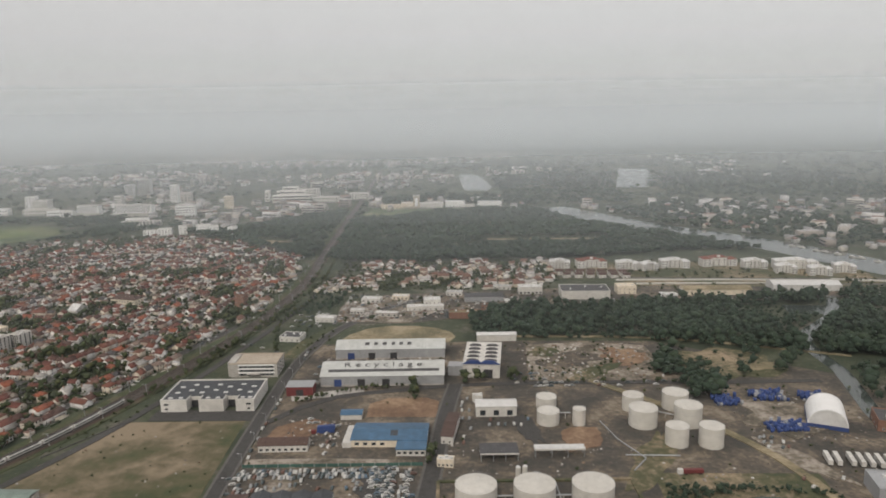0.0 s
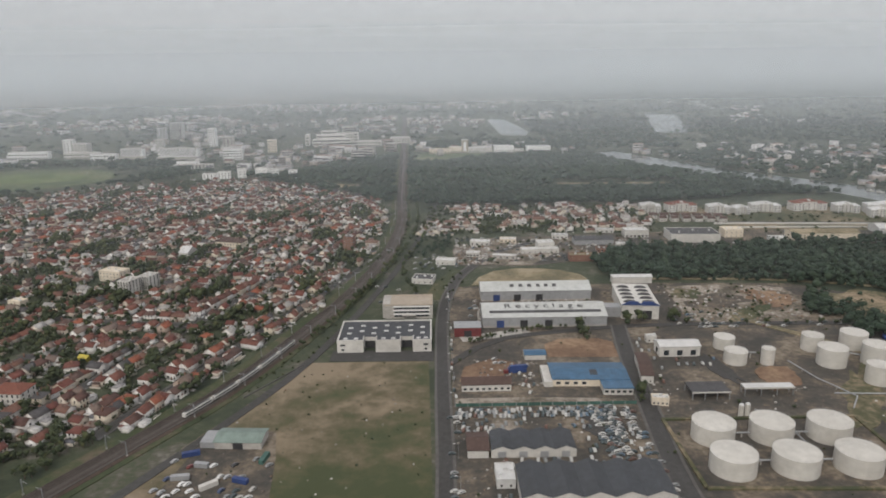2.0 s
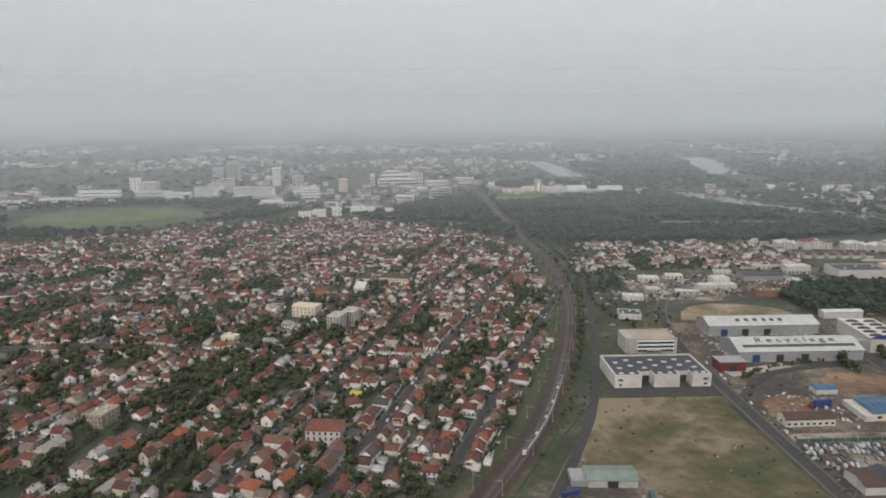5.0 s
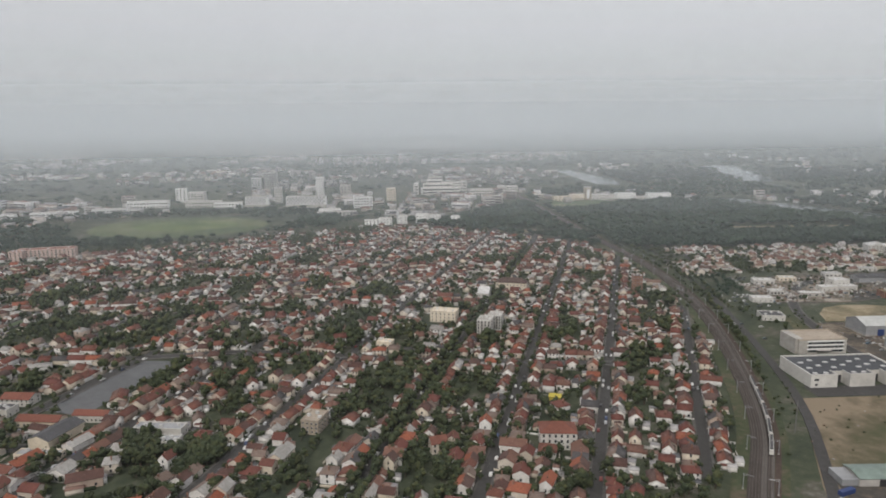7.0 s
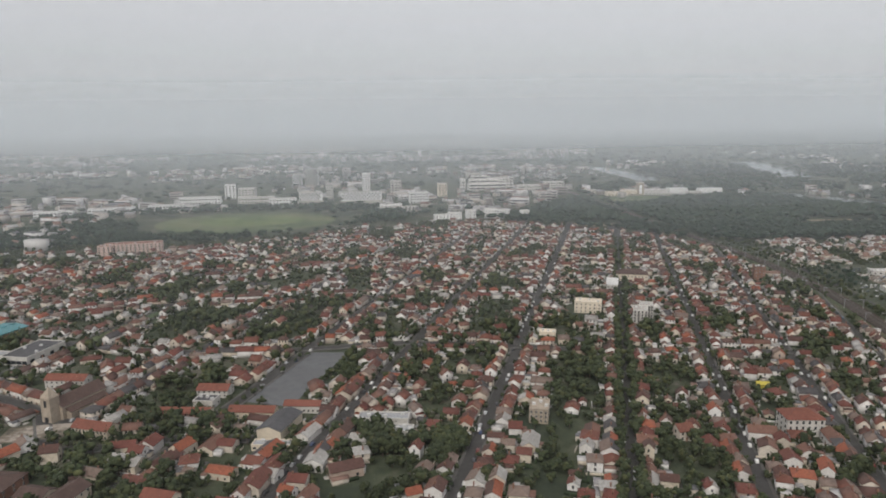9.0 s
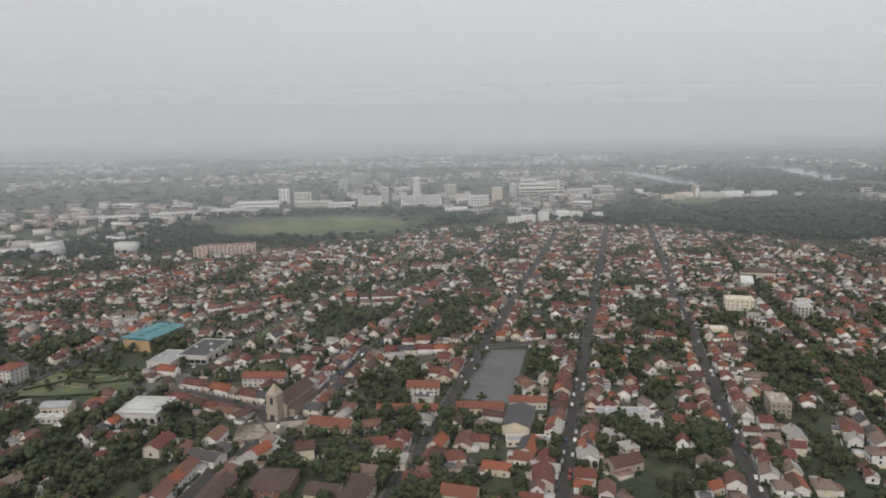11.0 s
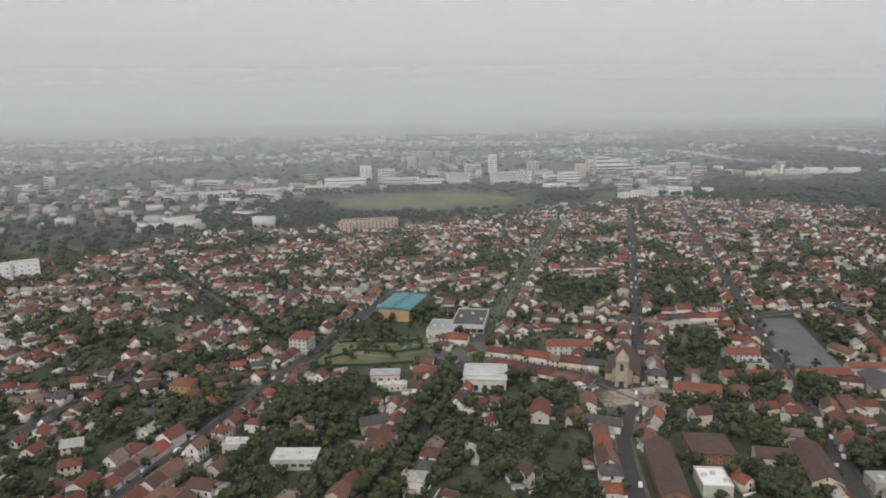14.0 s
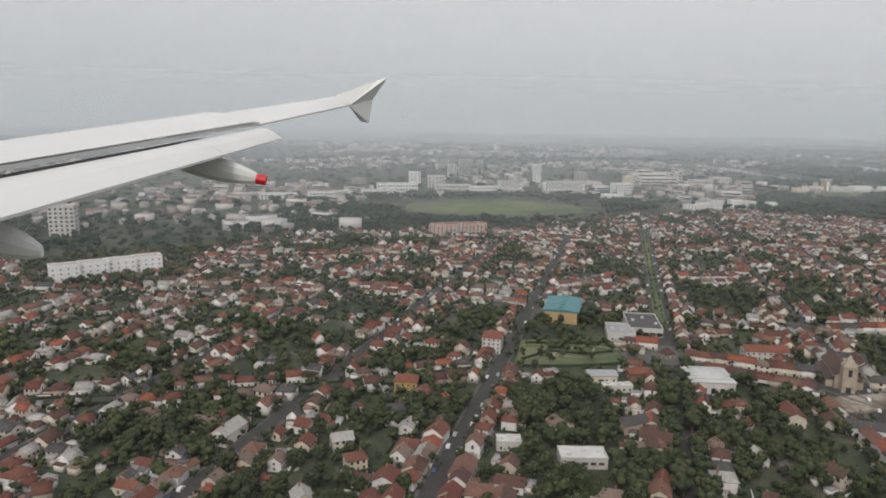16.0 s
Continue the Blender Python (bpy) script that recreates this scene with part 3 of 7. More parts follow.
road("road_yard_track", [(62, 286), (88, 255), (110, 215), (118, 170), (122, 130)], 3.6, "dirt track beside the tanks", walks=False, mat="dry")

# small public garden beside the roundabout
patch("ground_garden", [(-549, 277), (-509, 279), (-506, 303), (-521, 306), (-541, 305)], 0.13, "turf", "lawn of a small public garden")
for pts in ([(-547, 280), (-535, 288), (-522, 284), (-510, 288)], [(-541, 298), (-529, 293), (-518, 298), (-508, 293)], [(-538, 280), (-528, 297)], [(-522, 282), (-514, 300)]):
    structure("pavement_garden_path", ribbon(smooth_line(pts), 0.8, 0.24), "rubble", "pale gravel garden path")
for pts in ([(-548, 277.5), (-530, 276.5), (-510, 278)], [(-545, 284), (-534, 292), (-521, 288), (-511, 291)], [(-540, 302), (-524, 300), (-510, 301)]):
    structure("hedge_row", ribbon(smooth_line(pts), 0.7, 0.8, 0, 0.9), "hedge", "clipped hedge of a public garden")

# ---------------------------------------------------------------- railway


def blob(name, cx, cy, rx, ry, turn, z, mat, label, seed):
    """A ragged patch of bare or overgrown ground."""
    pts = []
    c, s = math.cos(radians(turn)), math.sin(radians(turn))
    for i in range(44):
        a = math.tau * i / 44
        r = 1 + 0.55 * noise.noise(Vector((2.2 * math.cos(a) + seed, 2.2 * math.sin(a), seed * 3.7)))
        u, v = rx * r * math.cos(a), ry * r * math.sin(a)
        pts.append((cx + u * c - v * s, cy + u * s + v * c))
    return patch(name, pts, z, mat, label)


for k, (cx, cy, rx, ry, mat) in enumerate(((128, 306, 24, 20, "scrub"), (140, 300, 12, 5, "dry"), (58, 312, 16, 10, "yard"), (84, 318, 10, 12, "earth"), (66, 296, 14, 5, "scrub"), (48, 324, 7, 6, "scrub"), (70, 217, 24, 6, "scrub"), (48, 232, 10, 7, "earth"), (-52, 203, 12, 5, "rubble"), (-22, 200, 8, 6, "asphalt"), (30, 240, 12, 4, "asphalt"),
                                            (126, 246, 16, 14, "rubble"), (116, 214, 16, 5, "rubble"), (-40, 166, 14, 4, "dry"))):
    blob("ground_yard_patch", cx, cy, rx, ry, 10 * k, 0.14 + 0.012 * k, mat, "stained patch of yard ground", k + 20.3)
RAIL = smooth_line([(-225, 100), (-190, 150), (-165, 195), (-149, 226), (-135, 265), (-117, 328), (-104, 395), (-98, 480), (-102, 583), (-112, 882), (-135, 1500)], 8)
structure("ground_railway_verge", ribbon(RAIL, 15, 0.22), "verge", "weedy railway verge")
structure("ground_railway_bed", ribbon(RAIL, 6.8, 0.42), "ballast", "brown ballast bed of the railway")
structure("ground_railway_ballast", ribbon(RAIL, 1.5, 0.44, 0.8), "newballast", "paler ballast under one track")
structure("ground_railway_path", ribbon(RAIL, 0.8, 0.44, 3.0), "newballast", "pale service path beside the tracks")
structure("ground_railway_shoulder", ribbon(RAIL, 1.7, 0.30, 4.4), "rustsoil", "rust-brown cleared strip beside the railway")
for off in (-2.4, -0.8, 0.8, 2.4):
    for s in (-0.38, 0.38):
        structure("rail", ribbon(RAIL, 0.09, 0.56, off + s, 0.16), "rail", "worn steel rail")
    v, f = geo()
    sleepers = (v, f)
    for a, b in zip(RAIL[:56], RAIL[1:57]):
        d = (b - a).normalized(); s = Vector((d.y, -d.x))
        for k in range(int((b - a).length / 0.9)):
            p = a + d * (k * 0.9) + s * off
            k0 = len(v)
            for z in (0.40, 0.46):
                for u, w in ((-0.7, -0.12), (0.7, -0.12), (0.7, 0.12), (-0.7, 0.12)):
                    q = p + s * u + d * w
                    v.append((q.x, q.y, z))
            f += [(k0 + 4, k0 + 5, k0 + 6, k0 + 7), (k0, k0 + 1, k0 + 5, k0 + 4), (k0 + 2, k0 + 3, k0 + 7, k0 + 6)]
    tagged(new("sleepers", mesh_of("sleepers", sleepers, "sleeper")), "concrete sleepers in ballast", "sleepers", "", "stuff")

# ---------------------------------------------------------------- sheets imitating haze
for k, (y, bend, density) in enumerate(HAZE_SHEETS):
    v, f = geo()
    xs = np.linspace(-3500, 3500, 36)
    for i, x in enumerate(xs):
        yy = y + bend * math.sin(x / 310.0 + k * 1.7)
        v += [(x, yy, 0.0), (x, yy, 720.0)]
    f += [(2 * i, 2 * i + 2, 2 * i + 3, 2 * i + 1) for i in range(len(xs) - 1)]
    # upright translucent sheet added in place of real haze in the air
    ob = new("backdrop_mist", mesh_of("backdrop_mist", (v, f), haze_sheet_mat("mist", density)))
    tagged(ob, "thin translucent sheet standing in for distance haze", "mist", "", "structure")

# ---------------------------------------------------------------- kinds of building
def window_mesh(w, h, frame_mat="white"):
    g = geo()
    add_box(g, -w / 2, w / 2, -0.06, 0.05, 0, h)
    n = len(g[1])
    add_box(g, -w / 2 + 0.07, w / 2 - 0.07, -0.075, 0.0, 0.07, h - 0.07)
    return mesh_of("window", g, frame_mat, "glass", index=[0] * n + [1] * (len(g[1]) - n))


WINDOWS = {}


def window(parent, x, y, z, side, w=0.7, h=0.8):
    """side 0 faces -y, 1 +x, 2 +y, 3 -x in the thing's own axes."""
    key = (round(w, 2), round(h, 2))
    if key not in WINDOWS:
        WINDOWS[key] = window_mesh(*key)
    return part("window", WINDOWS[key], None, parent, at=pose(x, y, z, 0, 0, 90 * side))


def window_rows(parent, w, d, h, storeys, nf, ns, ww=0.7, wh=0.8, z0=0.55):
    dz = (h - 0.3) / storeys
    for s in range(storeys):
        z = z0 + s * dz
        for i in range(nf):
            x = -w / 2 + w * (i + 0.5) / nf
            window(parent, x, -d / 2, z, 0, ww, wh)
        for i in range(ns):
            y = -d / 2 + d * (i + 0.5) / ns
            window(parent, w / 2, y, z, 1, ww, wh)
            window(parent, -w / 2, y, z, 3, ww, wh)


def gable_walls(w, d, h, rise, z0=-0.2):
    """Walls with gables at the x ends."""
    return add_prism_x(geo(), [(-d / 2, z0), (d / 2, z0), (d / 2, h), (0, h + rise), (-d / 2, h)], -w / 2, w / 2)


def gable_roof(w, d, h, rise, over=0.3, thick=0.14):
    g = geo()
    k = rise / (d / 2)
    e, zo = d / 2 + over, h - k * over
    add_prism_x(g, [(-e, zo + 0.02), (-e, zo + thick), (0, h + rise + thick), (0, h + rise + 0.02)][::-1], -w / 2 - over, w / 2 + over)
    add_prism_x(g, [(e, zo + 0.02), (0, h + rise + 0.02), (0, h + rise + thick), (e, zo + thick)][::-1], -w / 2 - over, w / 2 + over)
    return g


def hip_roof(w, d, h, rise, over=0.3):
    e, f, r = w / 2 + over, d / 2 + over, max(0.0, w / 2 - d / 2)
    v = [(-e, -f, h), (e, -f, h), (e, f, h), (-e, f, h), (-r, 0, h + rise), (r, 0, h + rise), (-e, -f, h - 0.12), (e, -f, h - 0.12), (e, f, h - 0.12), (-e, f, h - 0.12)]
    q = [(0, 1, 5, 4), (1, 2, 5), (2, 3, 4, 5), (3, 0, 4), (6, 7, 1, 0), (7, 8, 2, 1), (8, 9, 3, 2), (9, 6, 0, 3), (9, 8, 7, 6)]
    return v, q


def flat_roof(w, d, h, parapet=0.35, lip=0.22):
    """A roof deck sunk behind a parapet."""
    g = add_box(geo(), -w / 2 + lip, w / 2 - lip, -d / 2 + lip, d / 2 - lip, h - 0.15, h + 0.02)
    p = geo()
    add_box(p, -w / 2 - 0.05, w / 2 + 0.05, -d / 2 - 0.05, -d / 2 + lip, h - 0.1, h + parapet)
    add_box(p, -w / 2 - 0.05, w / 2 + 0.05, d / 2 - lip, d / 2 + 0.05, h - 0.1, h + parapet)
    add_box(p, -w / 2 - 0.05, -w / 2 + lip, -d / 2 + lip, d / 2 - lip, h - 0.1, h + parapet)
    add_box(p, w / 2 - lip, w / 2 + 0.05, -d / 2 + lip, d / 2 - lip, h - 0.1, h + parapet)
    return g, p


def block(name, x, y, w, d, h, rot, label, category, wall="white", roof="felt", storeys=3, nf=6, ns=2, top="flat", rise=1.6, group="", ww=0.7, wh=0.8, vents=3, balconies=False):
    """A flat or pitched building with walls, roof and single windows."""
    t = thing(name, x, y, rot, label, category, group)
    if top == "flat":
        part("wall", add_box(geo(), -w / 2, w / 2, -d / 2, d / 2, -0.2, h - 0.1), wall, t)
        deck, rim = flat_roof(w, d, h)
        r = part("roof", deck, roof, t)
        part("parapet", rim, wall, r)
        for i in range(vents):
            vx = -w / 2 + w * (i + 0.6) / max(vents, 1)
            vy = d * 0.2 * math.sin(i * 2.1 + w)
            part("roof_vent", add_box(add_box(geo(), vx - 0.5, vx + 0.5, vy - 0.4, vy + 0.4, h, h + 0.7), vx - 0.55, vx + 0.55, vy - 0.45, vy + 0.45, h + 0.7, h + 0.78), "palemetal", r)
    elif top == "hip":
        part("wall", add_box(geo(), -w / 2, w / 2, -d / 2, d / 2, -0.2, h - 0.05), wall, t)
        part("roof", hip_roof(w, d, h, rise), roof, t)
    else:
        part("wall", gable_walls(w, d, h, rise), wall, t)
        part("roof", gable_roof(w, d, h, rise), roof, t)
    if storeys:
        window_rows(t, w, d, h, storeys, nf, ns, ww, wh)
    if balconies:
        dz = (h - 0.3) / storeys
        for s in range(1, storeys):
            for i in range(1, nf, 2):
                bx = -w / 2 + w * (i + 0.5) / nf
                g = add_box(geo(), bx - 0.8, bx + 0.8, -d / 2 - 0.7, -d / 2, 0.35 + s * dz, 0.45 + s * dz)
                add_box(g, bx - 0.8, bx + 0.8, -d / 2 - 0.75, -d / 2 - 0.68, 0.45 + s * dz, 0.85 + s * dz)
                part("balcony", g, "concrete", t)
    return t


# ---------------------------------------------------------------- tank farm
def tank(x, y, r, h, label, group):
    t = thing("storage_tank", x, y, random.uniform(0, 90), label, "storage tank", group)
    n = 40
    g = add_tube(geo(), 0, 0, -0.1, h, r, r, n, False)
    part("shell", g, "tank", t)
    top = geo()
    add_tube(top, 0, 0, h - 0.02, h + 0.06, r + 0.05, r + 0.05, n)
    add_tube(top, 0, 0, h + 0.06, h + 0.06 + r * 0.09, r, r * 0.05, n)
    part("roof", top, "tank", t)
    for k in range(1, 4):
        part("seam_ring", add_tube(geo(), 0, 0, h * k / 4 - 0.02, h * k / 4 + 0.02, r + 0.02, r + 0.02, n), "palemetal", t)
    rail_g = geo()
    for i in range(20):
        a, b = math.tau * i / 20, math.tau * (i + 1) / 20
        p = ((r - 0.05) * math.cos(a), (r - 0.05) * math.sin(a))
        q = ((r - 0.05) * math.cos(b), (r - 0.05) * math.sin(b))
        add_bar(rail_g, (*p, h), (*p, h + 0.5), 0.02, 4)
        add_bar(rail_g, (*p, h + 0.5), (*q, h + 0.5), 0.02, 4)
    part("railing", rail_g, "steel", t)
    part("ladder", add_box(geo(), r + 0.02, r + 0.12, -0.22, 0.22, 0.1, h + 0.3), "steel", t)
    part("manhole", add_tube(geo(), r * 0.5, 0, h, h + 0.4, 0.3, 0.3, 10), "palemetal", t)
    return t


BIG = [(8.5, 191), (26, 191), (43.5, 191), (7.5, 174), (25, 174), (42.5, 174)]
for x, y in BIG:
    tank(x, y, 6.3, 5.6, "broad white cylindrical storage tank in a basin", "broad tanks")
for x, y, r, h in [(39.3, 259, 4.0, 4.6), (38, 245, 4.2, 4.8), (49.2, 243, 2.4, 6.2), (72.6, 256, 4.0, 6.0), (89.4, 257, 5.0, 6.4), (72.7, 242, 5.2, 6.8),
                   (89.3, 242, 5.0, 7.6), (80, 226, 4.0, 7.0), (91.6, 225, 4.2, 7.2)]:
    tank(x, y, r, h, "tall white cylindrical storage tank" if h > 5.5 else "low white cylindrical storage tank", "tanks behind")
bund = [(-3, 165), (-3, 202), (58, 202), (58, 163)]
for a, b in zip(bund, bund[1:] + bund[:1]):
    structure("wall_bund", ribbon([Vector(a), Vector(b)], 1.1, 0.7, 0, 0.9), "scrub", "low earth bank round the tank basin")


def pipe_run(pts, r, label):
    g = geo()
    for a, b in zip(pts, pts[1:]):
        add_bar(g, a, b, r, 8)
    t = thing("pipeline", pts[0][0], pts[0][1], 0, label, "pipe")
    g = ([(x - pts[0][0], y - pts[0][1], z) for x, y, z in g[0]], g[1])
    part("pipe", g, "greymetal", t)
    for a, b in zip(pts, pts[1:]):
        m = (Vector(a) + Vector(b)) / 2 - Vector((pts[0][0], pts[0][1], 0))
        part("support", add_box(geo(), m.x - 0.12, m.x + 0.12, m.y - 0.12, m.y + 0.12, 0, m.z), "concrete", t)


pipe_run([(14.5, 191, 1.6), (20, 191, 1.6)], 0.28, "white pipe between tanks")
pipe_run([(32, 191, 1.6), (37.5, 191, 1.6)], 0.28, "white pipe between tanks")
pipe_run([(13.5, 176, 1.6), (19, 176, 1.6)], 0.28, "white pipe between tanks")
pipe_run([(31, 176, 1.6), (36.5, 176, 1.6)], 0.28, "white pipe between tanks")
pipe_run([(34, 183, 1.2), (33.5, 200, 1.2), (28, 206, 1.2)], 0.22, "white pipe leading out of the basin")
pipe_run([(57, 243, 1.1), (60, 228, 1.1), (66, 214, 1.1), (60, 206, 1.1)], 0.22, "pale pipe bundle on supports")
pipe_run([(43, 248, 2.4), (47, 248, 2.4)], 0.3, "white overhead pipe between tanks")
pipe_run([(80, 250, 1.6), (86, 246, 1.6)], 0.25, "white pipe between tanks")
pipe_run([(60, 217, 0.8), (78, 216, 0.8)], 0.25, "white pipe lying on the ground")


def canopy(x, y, w, d, h, rot, roof, label):
    t = thing("loading_canopy", x, y, rot, label, "canopy")
    r = part("roof", add_box(geo(), -w / 2, w / 2, -d / 2, d / 2, h, h + 0.35), roof, t)
    part("fascia", add_box(geo(), -w / 2 - 0.04, w / 2 + 0.04, -d / 2 - 0.06, -d / 2, h - 0.1, h + 0.45), "white", r)
    for sx in (-1, -0.33, 0.33, 1):
        for sy in (-1, 1):
            part("post", add_box(geo(), sx * (w / 2 - 0.3) - 0.12, sx * (w / 2 - 0.3) + 0.12, sy * (d / 2 - 0.3) - 0.12, sy * (d / 2 - 0.3) + 0.12, -0.1, h), "steel", t)


canopy(17.5, 219, 13, 8, 2.6, 0, "felt", "dark flat loading canopy on posts")
canopy(38, 219, 17, 3.6, 2.8, 0, "palemetal", "long pale loading canopy on posts")
block("office_shed", 19, 254, 15.5, 7, 4.2, 0, "low white works office with dark gates", "building", "white", "palemetal", 1, 3, 1, "gable", 1.1, ww=2.2, wh=2.2)
block("gatehouse", -0.5, 213, 5.5, 3, 2.6, -8, "small cream gatehouse with windows", "building", "cream", "palemetal", 1, 4, 1)
block("long_shed", 1.5, 238, 4.2, 20, 3.0, -9, "long low brown-roofed shed", "shed", "white", "brownroof", 1, 2, 5, "gable", 1.0)
block("boundary_hut", 12.5, 266, 4, 3, 2.4, 0, "small white hut among shrubs", "hut", "white", "palemetal", 1, 2, 1)
for x, y in ((22.4, 203.5), (24.6, 204)):
    t = thing("silo", x, y, 0, "small upright white vessel", "silo")
    part("shell", add_tube(geo(), 0, 0, 0, 4.2, 0.8, 0.8, 14), "tank", t)
    part("cap", add_tube(geo(), 0, 0, 4.2, 4.7, 0.8, 0.2, 14), "palemetal", t)

# ---------------------------------------------------------------- works west of the tank farm
t = thing("warehouse", -94.5, 270, 0, "white warehouse with dark flat roof and skylights", "warehouse")
W, D, H = 37, 22, 4.7
front = -D / 2 + 5.0
part("wall", add_box(geo(), -W / 2, W / 2, front, D / 2, -0.2, H - 0.1), "white", t)
deck = add_box(geo(), -W / 2 + 0.5, W / 2 - 0.5, front + 0.1, D / 2 - 0.5, H - 0.15, H + 0.02)
roof = part("roof", deck, "darkroof", t, "dark roof sheeting")
rim = geo()
add_box(rim, -W / 2 - 0.05, W / 2 + 0.05, D / 2 - 0.5, D / 2 + 0.05, H - 0.1, H + 0.5)
add_box(rim, -W / 2 - 0.05, -W / 2 + 0.5, -D / 2, D / 2 - 0.5, H - 0.1, H + 0.5)
add_box(rim, W / 2 - 0.5, W / 2 + 0.05, -D / 2, D / 2 - 0.5, H - 0.1, H + 0.5)
part("parapet", rim, "white", roof)
for x0, x1 in ((-W / 2, -8.2), (-3.4, 6.4), (11.2, W / 2)):
    bay = part("front_bay", add_box(geo(), x0, x1, -D / 2, front - 0.05, -0.2, H - 0.1), "white", t)
    part("bay_roof", add_box(geo(), x0 + 0.3, x1 - 0.3, -D / 2 + 0.45, front + 0.05, H - 0.12, H + 0.03), "darkroof", bay)
    edge = add_box(geo(), x0 - 0.04, x1 + 0.04, -D / 2 - 0.05, -D / 2 + 0.45, H - 0.1, H + 0.55)
    add_box(edge, x0 - 0.04, x0 + 0.3, -D / 2 + 0.45, front, H - 0.1, H + 0.4)
    add_box(edge, x1 - 0.3, x1 + 0.04, -D / 2 + 0.45, front, H - 0.1, H + 0.4)
    part("bay_parapet", edge, "white", bay)
    for j in (0.3, 0.7):
        x = x0 + (x1 - x0) * j
        part("skylight", add_box(geo(), x - 0.8, x + 0.8, -D / 2 + 2.2, -D / 2 + 3.3, H, H + 0.35), "palemetal", roof)
for i in range(7):
    for j in range(2):
        x, y = -W / 2 + 4 + i * 4.9, front + 3.2 + j * 6 + (i % 2) * 2.4
        part("skylight", add_box(geo(), x - 0.9, x + 0.9, y - 0.55, y + 0.55, H - 0.1, H + 0.35), "palemetal", roof)
for x in (-5.8, 8.8):
    part("loading_door", add_box(geo(), x - 2.1, x + 2.1, front - 0.08, front + 0.05, 0, 3.0), "wingdark", t, "dark open loading door")
for x in (-W / 2 + 2.2, W / 2 - 2.2):
    window(t, x, -D / 2, 2.8, 0, 2.0, 0.9)
    window(t, x, -D / 2, 0.9, 0, 1.2, 0.9)
structure("pavement_loading", ribbon([Vector((-115, 256)), Vector((-75, 255))], 10, 0.14), "asphalt", "dark loading apron")
structure("wall_field_edge", ribbon([Vector((-124, 248)), Vector((-140, 222))], 0.25, 0.45, 0, 0.6), "paving", "low pale wall at the field's edge")

# small breaker's yard at the field's south-west corner
patch("pavement_breakers_yard", [(-150, 160), (-118, 160), (-121, 184), (-124, 199), (-144, 200)], 0.12, "yard", "oily yard of a car breaker")
t = thing("breakers_shed", -133, 193, -3, "grey shed with green walls in a breaker's yard", "shed")
part("wall", add_box(geo(), -7, 7, -4, 4, -0.1, 2.4), "concrete", t)
part("roof", gable_roof(14, 8, 2.4, 0.8, 0.3), "sheetgreen", t)
part("lean_to", add_box(geo(), -11.5, -7, -3.5, 3.5, -0.1, 2.0), "greymetal", t)
part("door", add_box(geo(), -1.5, 1.5, -4.08, -3.95, 0, 2.1), "wingdark", t)
for x, y, w, r, m in ((-146, 186, 5, 20, "bluepaint"), (-141, 180, 4, -10, "greymetal"), (-124, 183, 5, 80, "fence"), (-145, 174, 5, 5, "greymetal"), (-136, 170, 5, 40, "white"), (-128, 172, 4.5, -20, "bluepaint")):
    t = thing("container", x, y, r, "painted steel container in a breaker's yard", "container", "yard containers")
    part("body", add_box(geo(), -w / 2, w / 2, -0.7, 0.7, 0.1, 1.45), m, t)
    part("door", add_box(geo(), w / 2, w / 2 + 0.06, -0.6, 0.6, 0.2, 1.35), m, t)

t = thing("office_building", -86, 303, 0, "pale office block with ribbon windows", "office")
W, D, H = 21, 14, 6.2
part("wall", add_box(geo(), -W / 2, W / 2, -D / 2, D / 2, -0.2, H - 0.1), "concrete", t)
deck, rim = flat_roof(W, D, H, 0.4)
roof = part("roof", deck, "stone", t)
part("parapet", rim, "stone", roof)
for s in range(3):
    for x0, x1 in ((-W / 2 + 4, W / 2 - 1.5),):
        wdw = part("window_band", add_box(geo(), x0, x1, -D / 2 - 0.05, -D / 2 + 0.05, 0.9 + 1.75 * s, 1.85 + 1.75 * s), "glass", t)
        for i in range(9):
            xx = x0 + (x1 - x0) * i / 8
            part("mullion", add_box(geo(), xx - 0.06, xx + 0.06, -D / 2 - 0.09, -D / 2 + 0.02, 0.9 + 1.75 * s, 1.85 + 1.75 * s), "white", wdw)
    part("spandrel", add_box(geo(), -W / 2 + 3.6, W / 2 - 1.1, -D / 2 - 0.12, -D / 2 + 0.03, 1.87 + 1.75 * s, 2.45 + 1.75 * s), "tarp", t, "white spandrel band")
    for k in range(3):
        window(t, W / 2, -D / 2 + 3 + 4 * k, 0.9 + 1.75 * s, 1, 1.4, 0.9)
part("stair_tower", add_box(geo(), -W / 2 - 1.2, -W / 2 + 2.2, -D / 2 + 1, D / 2 - 1, -0.2, H + 0.5), "concrete", t)
part("entrance_canopy", add_box(geo(), -3, 3, -D / 2 - 2, -D / 2, 1.9, 2.1), "concrete", t)


def lettering(parent, body, x, y, z, rx, size, mat, width=None):
    cu = bpy.data.curves.new("lettering", "FONT")
    cu.body, cu.size, cu.extrude, cu.align_x, cu.space_character = body, size, 0.02, "CENTER", 1.55
    cu.materials.append(M[mat])
    ob = new("lettering", cu)
    ob.parent = parent
    ob.matrix_local = pose(x, y, z, rx, 0, 0) @ Matrix.Diagonal((1.3, 1, 1, 1))
    return tagged(ob, "dark lettering on the pale roof")


